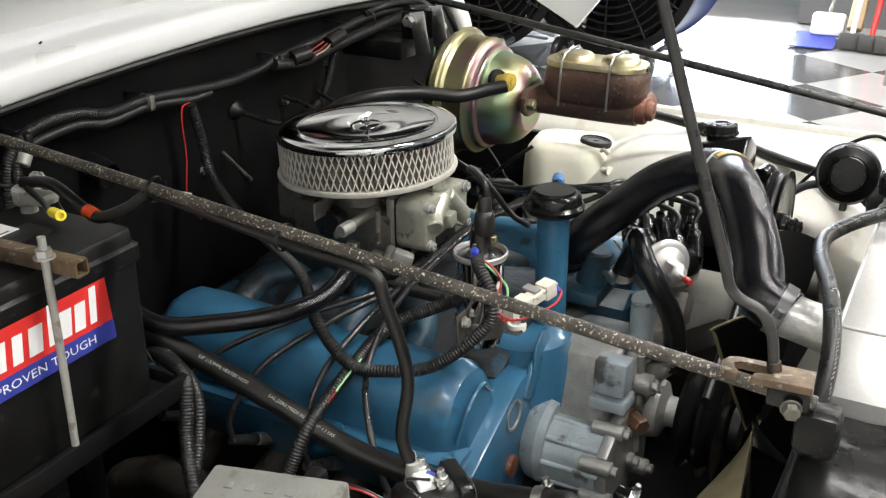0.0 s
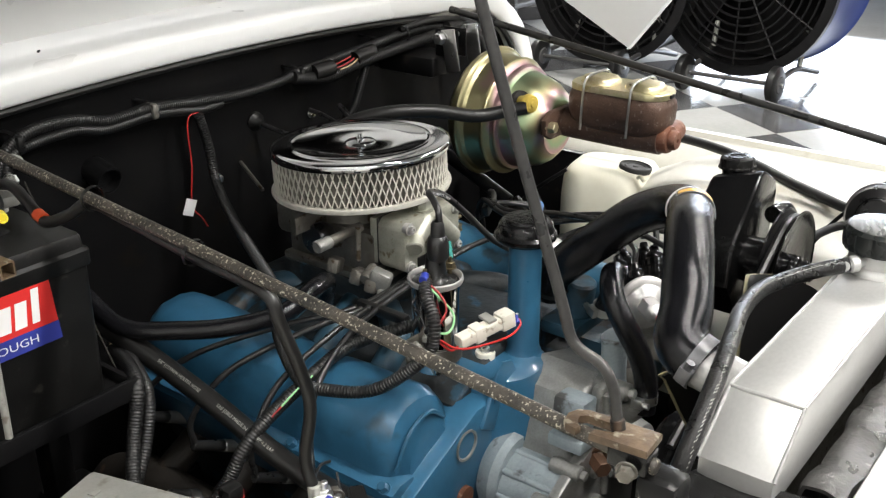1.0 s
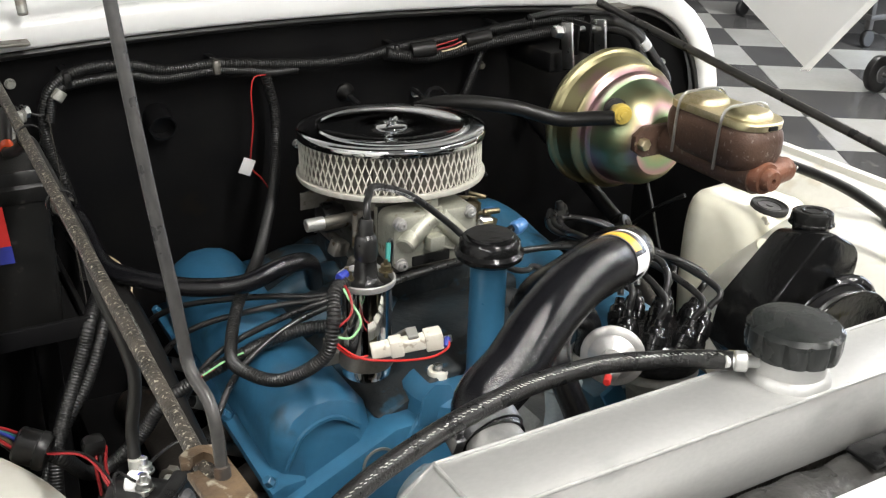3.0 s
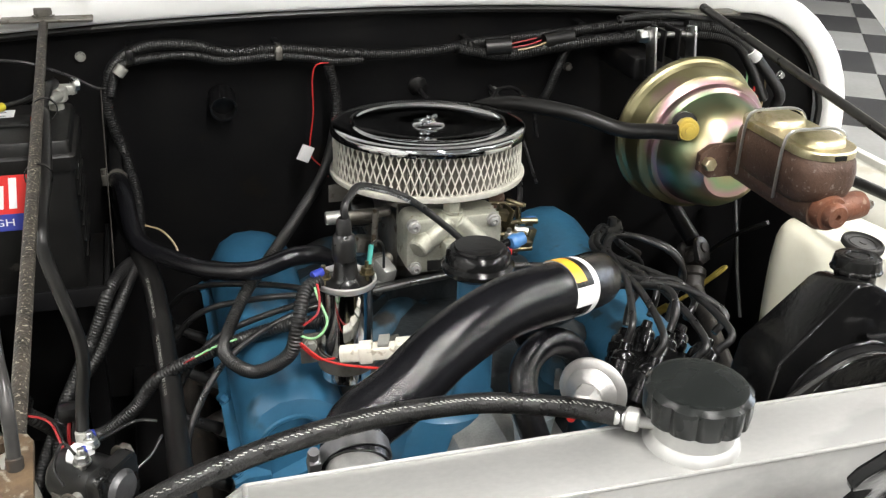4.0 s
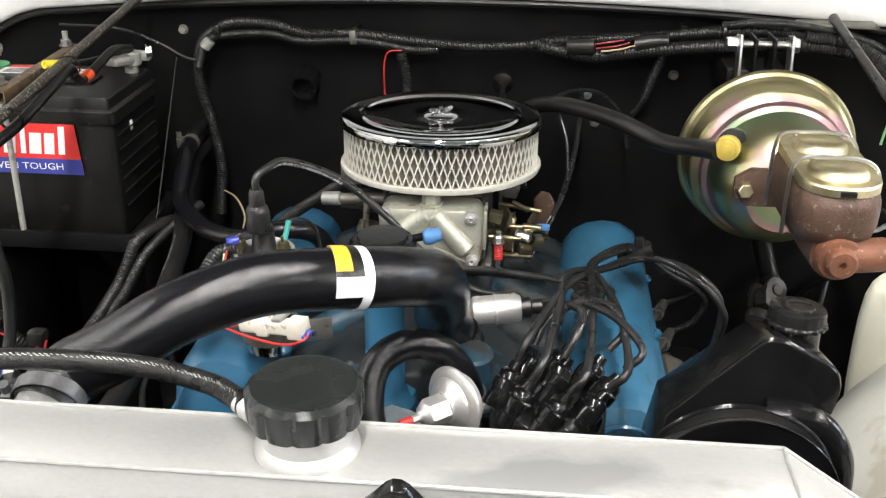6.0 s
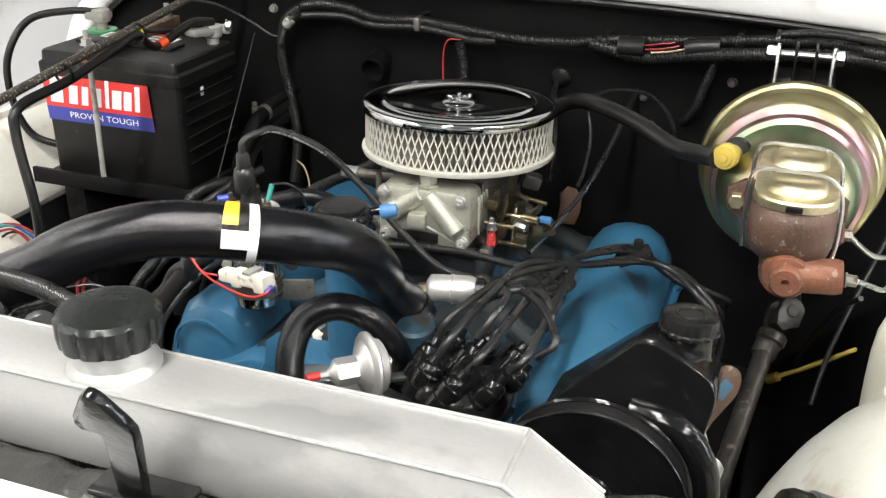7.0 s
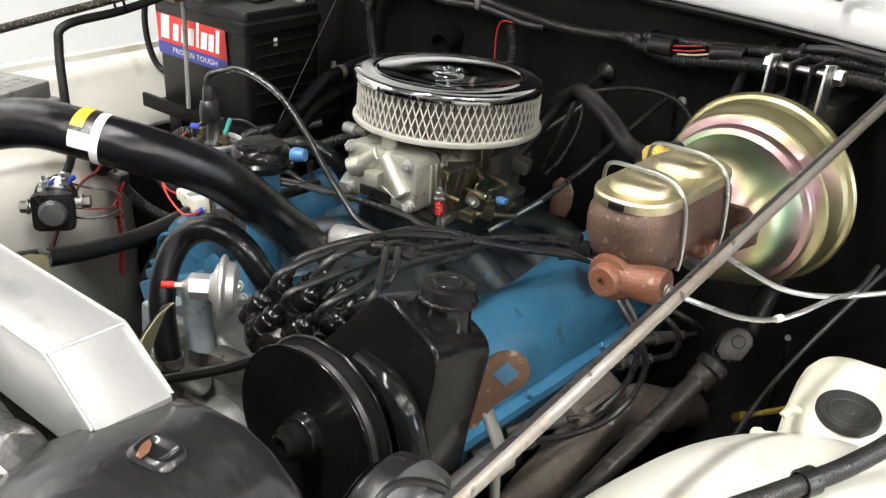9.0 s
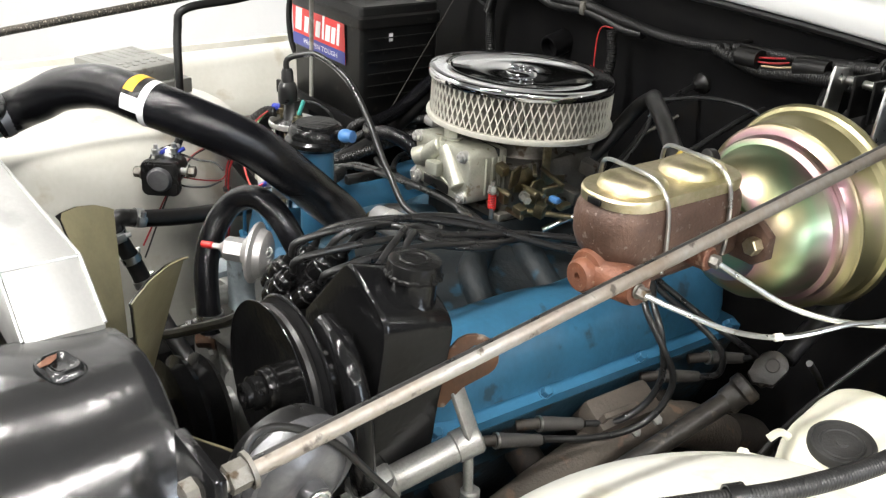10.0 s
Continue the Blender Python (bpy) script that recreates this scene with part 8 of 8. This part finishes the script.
part("rod", rod((0.03, 0.30, 0.955), (0.012, 0.23, 0.925), 0.0030), "dark_alu", pl)
cable("vacuum_line", "thin black vacuum line looping on the firewall", "hose", [(0.135, 0.14, 1.030), (0.17, 0.20, 1.032), (0.215, 0.24, 1.02), (0.25, 0.25, 0.985), (0.265, 0.255, 0.93)], 0.003, "wire_rubber", n=8)
cable("vacuum_line", "thin black line dropping behind the carburetor", "hose", [(0.150, 0.11, 1.035), (0.165, 0.08, 1.0), (0.168, 0.04, 0.965), (0.166, 0.01, 0.95)], 0.0022, "wire_rubber", n=8)

# ---- passenger-side electrics ----
rg = thing("voltage_regulator", "grey cast box with ribs and raised marks on its lid", "voltage regulator", (-0.685, -0.322, 0.88))
RM = pose(-0.685, -0.322, 0.908, 0, 0, 16)
bm = box((0, 0, 0.028), (0.146, 0.122, 0.030), 0.004)
bm.transform(RM)
part("lid", bm, "regulator_grey", rg, "grey cast lid")
bm = box((0, 0, 0.0), (0.168, 0.142, 0.028), 0.003)
bm.transform(RM)
part("flange", bm, "regulator_grey", rg)
for i in range(7):
    bm = box((-0.034, -0.048 + 0.016 * i, 0.0417), (0.066, 0.006, 0.004), 0.0015)
    bm.transform(RM)
    part("rib", bm, "regulator_grey", rg)
for i in range(2):
    for j in range(5):
        bm = box((0.026 + 0.020 * i, -0.036 + 0.018 * j, 0.0435), (0.009, 0.008, 0.0016), 0.0005)
        bm.transform(RM)
        part("raised_mark", bm, "regulator_grey", rg)
bm = box((0, 0, -0.017), (0.12, 0.12, 0.02), 0.002)
bm.transform(RM)
part("foot", bm, "dark_alu", rg)
cn = thing("round_connector", "grey-black round wiring connector with coloured wires", "connector", (-0.525, -0.225, 0.83))
CM = frame_to((-0.545, -0.215, 0.842), (-0.505, -0.238, 0.826))
part("shell", lathe([(0, 0), (0.017, 0), (0.0195, 0.003), (0.0195, 0.022), (0.021, 0.023), (0.021, 0.030), (0.0185, 0.034), (0.0, 0.034)], CM, 28), "black_plastic", cn, "grey-black shell")
for k, mt in enumerate(("teal", "red_wire", "label_blue", "red_wire", "rubber", "tan_wire")):
    a = radians(60 * k)
    p = CM @ Vector((0.010 * math.cos(a), 0.010 * math.sin(a), 0))
    q = Vector((-0.60 + 0.004 * k, -0.285 + 0.010 * k, 0.885 - 0.006 * k))
    part("wire", tube([p, p.lerp(q, 0.35) + Vector((-0.004, 0, 0.018)), p.lerp(q, 0.75) + Vector((0, 0, 0.012)), q], 0.0026 if k == 0 else 0.0018, 8, 0.004), mt, cn, "coloured wire")
for k, mt in enumerate(("red_wire", "rubber")):
    part("wire", tube([CM @ Vector((0.004 * k - 0.006, 0.003, 0.034)), (-0.49 + 0.004 * k, -0.262, 0.838), (-0.475 + 0.003 * k, -0.30, 0.830), (-0.458 + 0.003 * k, -0.345, 0.79), (-0.452 + 0.004 * k, -0.40, 0.70 - 0.02 * k)], 0.0014, 8, 0.005), mt, cn, "red wire" if mt == "red_wire" else "black wire")
rl = thing("starter_solenoid", "starter solenoid with a square black bezel and studs", "solenoid", (-0.455, -0.357, 0.80))
SM = Matrix.Translation((-0.431, -0.366, 0.823)) @ pose(0, 0, 0, 90, 0, 52) @ Matrix.Scale(1.28, 4)
bm = prism(rounded(0.046, 0.044, 0.006), 0.012, SM, 0.002)
part("bezel", bm, "black_plastic", rl, "square black bezel")
part("face", lathe([(0.016, 0.0), (0.016, 0.002), (0.013, 0.006), (0, 0.007)], SM @ Matrix.Translation((0, 0, 0.012)), 28), "satin_grey", rl, "dull round face")
part("face_plate", prism(rounded(0.040, 0.038, 0.004), 0.001, SM @ Matrix.Translation((0, 0, 0.012)), 0), "black_plastic", rl)
part("body", lathe([(0.021, 0), (0.021, -0.04), (0.018, -0.044), (0, -0.044)], SM, 26), "black_plastic", rl, "round black body")
for x, y in ((-0.034, 0.0), (0.034, 0.004)):
    part("side_stud", rod(SM @ Vector((x * 0.6, y, -0.01)), SM @ Vector((x, y, -0.01)), 0.006), "grey_metal", rl)
    part("side_nut", hexa(SM @ Vector((x * 0.85, y, -0.01)), SM @ Vector((x * 1.15, y, -0.01)), 0.0092), "dark_alu", rl)
for x, y in ((-0.010, -0.012), (0.010, -0.02)):
    part("top_stud", rod(SM @ Vector((x, 0.018, y)), SM @ Vector((x, 0.037, y)), 0.0036), "silver", rl, "bright stud")
    part("top_nut", hexa(SM @ Vector((x, 0.024, y)), SM @ Vector((x, 0.031, y)), 0.0072), "silver", rl, "bright nut")
    part("crimp", rod(SM @ Vector((x + 0.004, 0.025, y)), SM @ Vector((x + 0.011, 0.028, y - 0.008)), 0.0036), "crimp_blue", rl, "dark blue crimp")
part("white_sleeve", rod(SM @ Vector((0.0, 0.02, -0.015)), SM @ Vector((0.0, 0.02, -0.03)), 0.012), "label_white", rl, "white label")
part("mount_tab", box((-0.474, -0.368, 0.800), (0.004, 0.03, 0.035), 0.001, pose(0, 0, 0, 0, 0, 40)), "dark_alu", rl, "grey mounting tab")
part("lead_wire", tube([SM @ Vector((0.02, 0.0, -0.01)), (-0.42, -0.34, 0.806), (-0.39, -0.31, 0.808), (-0.375, -0.29, 0.82)], 0.0016, 8, 0.005), "wire_rubber", rl, "black wire")
part("lead_wire", tube([SM @ Vector((0.01, 0.026, -0.02)), (-0.43, -0.31, 0.842), (-0.40, -0.29, 0.842), (-0.378, -0.285, 0.835)], 0.0018, 8, 0.005), "wire_rubber", rl)
part("lead_wire", tube([SM @ Vector((-0.008, 0.028, -0.02)), (-0.47, -0.335, 0.858), (-0.478, -0.36, 0.848), (-0.47, -0.375, 0.835)], 0.0016, 8, 0.005), "wire_rubber", rl)
fw = thing("fender_wiring", "red and black wires tied against the wheel housing", "wiring", (-0.47, -0.24, 0.72))
for k, mt in enumerate(("red_wire", "wire_rubber", "red_wire")):
    x = -0.474 + 0.005 * k
    part("wire", tube([(x + 0.004, -0.232, 0.822), (x, -0.238, 0.800), (x + 0.001, -0.242, 0.765), (x - 0.002, -0.240, 0.725), (x - 0.004, -0.245, 0.66)], 0.0019, 8, 0.006), mt, fw, "red wire" if mt == "red_wire" else "black wire")
part("blue_tie", rod((-0.476, -0.2415, 0.716), (-0.476, -0.2415, 0.708), 0.0065), "blue_plastic", fw, "blue tie")
part("black_tie", rod((-0.469, -0.2415, 0.768), (-0.469, -0.2415, 0.761), 0.0075), "black_plastic", fw)
part("branch_wire", tube([(-0.470, -0.240, 0.792), (-0.466, -0.256, 0.784), (-0.462, -0.29, 0.792), (-0.458, -0.325, 0.805)], 0.0013, 8, 0.006), "red_wire", fw, "red wire")
part("junction", box((-0.472, -0.228, 0.824), (0.024, 0.022, 0.020), 0.007), "black_plastic", fw, "black taped junction")

# ---- driver-side loom on the fender ----
fl_ = cable("fender_loom", "black corrugated loom along the driver-side fender", "wiring loom", [(0.705, 0.10, 0.90), (0.70, -0.02, 0.915), (0.712, -0.12, 0.915), (0.708, -0.20, 0.914), (0.688, -0.28, 0.911), (0.658, -0.35, 0.907), (0.625, -0.42, 0.900), (0.60, -0.50, 0.89), (0.57, -0.60, 0.875), (0.52, -0.66, 0.85)], 0.0090, "loom", 0.0007, pitch=0.0045)
part("clip", lathe([(0.0105, 0), (0.0125, 0), (0.0125, 0.014), (0.0105, 0.014), (0.0105, 0)], frame_to((0.674, -0.315, 0.9095), (0.667, -0.33, 0.9083)), 18), "black_plastic", fl_, "black clip")
part("clip_tab", box((0.690, -0.335, 0.884), (0.03, 0.014, 0.003), 0.001, pose(0, 0, 0, 0, 20, -25)), "grey_metal", fl_)
part("branch_wire", tube([(0.545, -0.60, 0.872), (0.525, -0.605, 0.895), (0.500, -0.61, 0.880), (0.470, -0.612, 0.900)], 0.0011, 6, 0.006), "red", fl_, "thin red wire")
cable("speed_cable", "black sheathed cable rising behind the washer bottle", "cable", [(0.50, -0.05, 0.72), (0.515, 0.0, 0.78), (0.54, 0.06, 0.84), (0.57, 0.14, 0.90), (0.60, 0.27, 0.95)], 0.0034, "loom", 0.0005, "", 10, 0.004)
cable("plain_cable", "black sheathed cable with a cut end", "cable", [(0.535, -0.03, 0.87), (0.515, 0.03, 0.82), (0.50, 0.08, 0.76), (0.48, 0.12, 0.68)], 0.0036, "rubber", n=10)
# ---- the garage behind the truck ----
def drum_fan(c, aim, r, shell, solid, wheel_ys, wheel_x, label):
    """A wheeled drum fan with its grille, blades, motor and stand. c: hub; aim: where it blows."""
    f = thing("drum_fan", label, "fan", (c[0], c[1], 0), "drum fans")
    m = frame_to(c, aim)
    part("drum", lathe([(r - 0.03, -0.24), (r, -0.24), (r + 0.015, -0.22), (r, -0.20), (r, 0.20), (r + 0.015, 0.22), (r, 0.24), (r - 0.03, 0.24), (r - 0.03, -0.24)], m, 64), shell, f, "rolled steel drum")
    # black liner puts the drum's inner shade into colour
    part("shade_liner", lathe([(r - 0.031, -0.21), (r - 0.031, 0.20), (r - 0.040, 0.20), (r - 0.040, -0.21)], m, 48), "black_paint", f, "black liner added for the shade inside the drum")
    part("front_ring", lathe([(r - 0.036, 0.20), (r + 0.018, 0.20), (r + 0.020, 0.245), (r - 0.036, 0.248), (r - 0.036, 0.20)], m, 64), "black_paint", f, "black front ring")
    q = 0.06
    while q < r - 0.03:
        part("grille_ring", lathe([(q - 0.005, 0.225), (q + 0.005, 0.225), (q + 0.005, 0.235), (q - 0.005, 0.235), (q - 0.005, 0.225)], m, 48), "black_paint", f)
        q += 0.047
    for k in range(12):
        a = radians(30 * k)
        part("grille_spoke", rod(m @ Vector((0.05 * math.cos(a), 0.05 * math.sin(a), 0.23)), m @ Vector(((r - 0.02) * math.cos(a), (r - 0.02) * math.sin(a), 0.23)), 0.006, 6), "black_paint", f)
    part("badge", lathe([(0, 0.245), (0.05, 0.243), (0.055, 0.235), (0, 0.234)], m, 24), "silver", f, "bright round hub badge")
    part("motor", lathe([(0, 0.15), (0.11, 0.15), (0.13, 0.12), (0.13, -0.2), (0, -0.2)], m, 28), "dark_grey", f, "dark motor")
    # added solid disc, closes the drum so its inside stays dark
    if solid:
        part("back_disc", lathe([(0, -0.21), (r - 0.04, -0.21), (r - 0.04, -0.22), (0, -0.22)], m, 48), "black_paint", f, "black rear disc added to keep the drum dark")
    for k in range(4):
        a = radians(90 * k + 20)
        part("blade", sheet([[m @ Vector((q * math.cos(a + w), q * math.sin(a + w), 0.02 + 0.1 * w)) for w in (-0.5, 0, 0.5)] for q in (0.12, 0.30, r - 0.05)], 0.004), "black_paint", f, "dark blade")
    for y in wheel_ys:
        part("base_rail", tube([(wheel_x + 0.02, y, 0.11), (c[0] - 0.1, y, 0.13), (c[0] + 0.30, y, 0.04)], 0.016, 8, 0.03), "dark_grey", f)
        part("upright", rod((c[0] - 0.05, y, 0.12), (c[0], y, 0.34), 0.016, 10), "grey_metal", f, "grey upright")
        wh = part("wheel", lathe([(0.05, -0.028), (0.085, -0.028), (0.102, -0.018), (0.105, 0), (0.102, 0.018), (0.085, 0.028), (0.05, 0.028)], pose(wheel_x, y, 0.105, 90), 32), "rubber", f, "black rubber wheel")
        part("hub", rod((wheel_x, y - 0.032, 0.105), (wheel_x, y + 0.032, 0.105), 0.052, 18), "dark_grey", wh)
        part("hub_cap", rod((wheel_x, y - 0.045, 0.105), (wheel_x, y + 0.045, 0.105), 0.012, 12), "silver", wh)
    part("axle", rod((wheel_x, wheel_ys[0], 0.105), (wheel_x, wheel_ys[1], 0.105), 0.012), "dark_grey", f)


drum_fan((4.85, 1.25, 0.66), (3.85, 1.37, 0.66), 0.56, "fan_blue", True, (0.95, 1.49), 4.43, "large blue drum fan with a black grille on two wheels")
drum_fan((4.80, 2.12, 0.56), (3.80, 2.05, 0.56), 0.50, "dark_grey", True, (1.86, 2.42), 4.32, "dark grey drum fan on two black wheels")
cart = thing("tool_cart", "dark grey wheeled tool cart with a lower shelf", "cart", (5.6, 3.6, 0))
for z in (0.18, 0.55, 0.90):
    part("shelf", span(5.2, 6.0, 3.2, 4.4, z, z + 0.04, 0.01), "dark_grey", cart)
for x in (5.23, 5.97):
    for y in (3.23, 4.37):
        part("post", span(x - 0.02, x + 0.02, y - 0.02, y + 0.02, 0.12, 0.94, 0.004), "dark_grey", cart)
        part("wheel", rod((x, y - 0.02, 0.06), (x, y + 0.02, 0.06), 0.06, 18), "rubber", cart)
for x, y, s, mt in ((5.4, 3.5, 0.2, "fan_blue"), (5.75, 3.9, 0.16, "grey_metal"), (5.5, 4.15, 0.14, "red")):
    solo("parts_box", span(x - s / 2, x + s / 2, y - s / 2, y + s / 2, 0.59, 0.59 + s * 0.8, 0.01), mt, "small storage box on the tool cart", "box", "boxes on the cart")

dpn = thing("dustpan", "blue long-handled dustpan with a white scoop", "dustpan", (5.8, 0.25, 0))
part("blade", sheet([[(5.72, 0.40, 0.01), (5.72, 0.12, 0.01)], [(5.86, 0.40, 0.015), (5.86, 0.12, 0.015)], [(5.98, 0.38, 0.06), (5.98, 0.14, 0.06)]], 0.006), "crimp_blue", dpn, "blue plastic blade")
part("scoop", box((5.99, 0.20, 0.12), (0.06, 0.22, 0.16), 0.03, pose(0, 0, 0, 0, 20, 0)), "label_white", dpn, "white plastic scoop")
part("handle", rod((6.0, 0.20, 0.20), (6.30, 0.06, 1.0), 0.013), "grey_metal", dpn)
for x, y, hx, hy, mt, hm, lab_ in ((5.80, 0.02, 6.45, -0.02, "tan_wire", "label_white", "pale yellow mop with a white handle"), (5.78, -0.10, 6.45, -0.16, "dark_grey", "label_red", "dark broom with a red handle"), (5.76, -0.20, 6.45, -0.24, "dark_grey", "orange", "dark broom with an orange handle")):
    brm = thing("broom", lab_, "broom", (x, y, 0), "brooms by the post")
    part("head", box((x, y, 0.06), (0.07, 0.16, 0.11), 0.02, pose(0, 0, 0, 0, 12, 10)), "dark_grey", brm)
    part("handle", rod((x, y, 0.10), (hx, hy, 1.35), 0.018), hm, brm)
    if mt == "tan_wire":
        part("mop_yarn", rod((x + 0.06, y, 0.12), (x + 0.22, y - 0.01, 0.40), 0.05, 10), mt, brm, "yellowish yarn")
solo("steel_post", span(4.95, 5.05, -0.36, -0.28, 0, CEIL, 0.006), "wall_paint", "pale grey steel post on the garage floor", "post", kind="structure")

# ---- floor tiles in the part of the garage that is seen ----
S = 0.55
e1, e2 = Vector((0.836, -0.548, 0)), Vector((0.548, 0.836, 0))
tile_mesh = {}
for nm in ("tile_white", "tile_black"):
    me = finish(box((0, 0, -0.006), (S - 0.004, S - 0.004, 0.012), 0.0015, None, None, 1))
    me.materials.append(M[nm])
    tile_mesh[nm] = me
P0 = Vector((4.02, 1.94, 0))
rest = {"tile_white": bmesh.new(), "tile_black": bmesh.new()}
rot = Matrix(((e1.x, e2.x, 0, 0), (e1.y, e2.y, 0, 0), (0, 0, 1, 0), (0, 0, 0, 1)))
for i in range(-24, 25):
    for j in range(-24, 25):
        c = P0 + e1 * (S * (i + 0.5)) + e2 * (S * (j - 0.5))
        nm = "tile_black" if (i + j) % 2 == 0 else "tile_white"
        if 1.2 < c.x < 6.4 and -1.2 < c.y < 5.2:
            t = new("tile", tile_mesh[nm])
            t.parent = FLOOR
            t.matrix_basis = Matrix.Translation(c) @ rot
        elif -2.8 < c.x < 6.5 and -6.8 < c.y < 7.8:
            bmesh.ops.create_grid(rest[nm], x_segments=1, y_segments=1, size=(S - 0.004) / 2, matrix=Matrix.Translation(c) @ rot)
for nm, bmr in rest.items():
    tagged(part("floor_tiles", bmr, nm, FLOOR, "far black and white floor tiles"), kind="stuff")
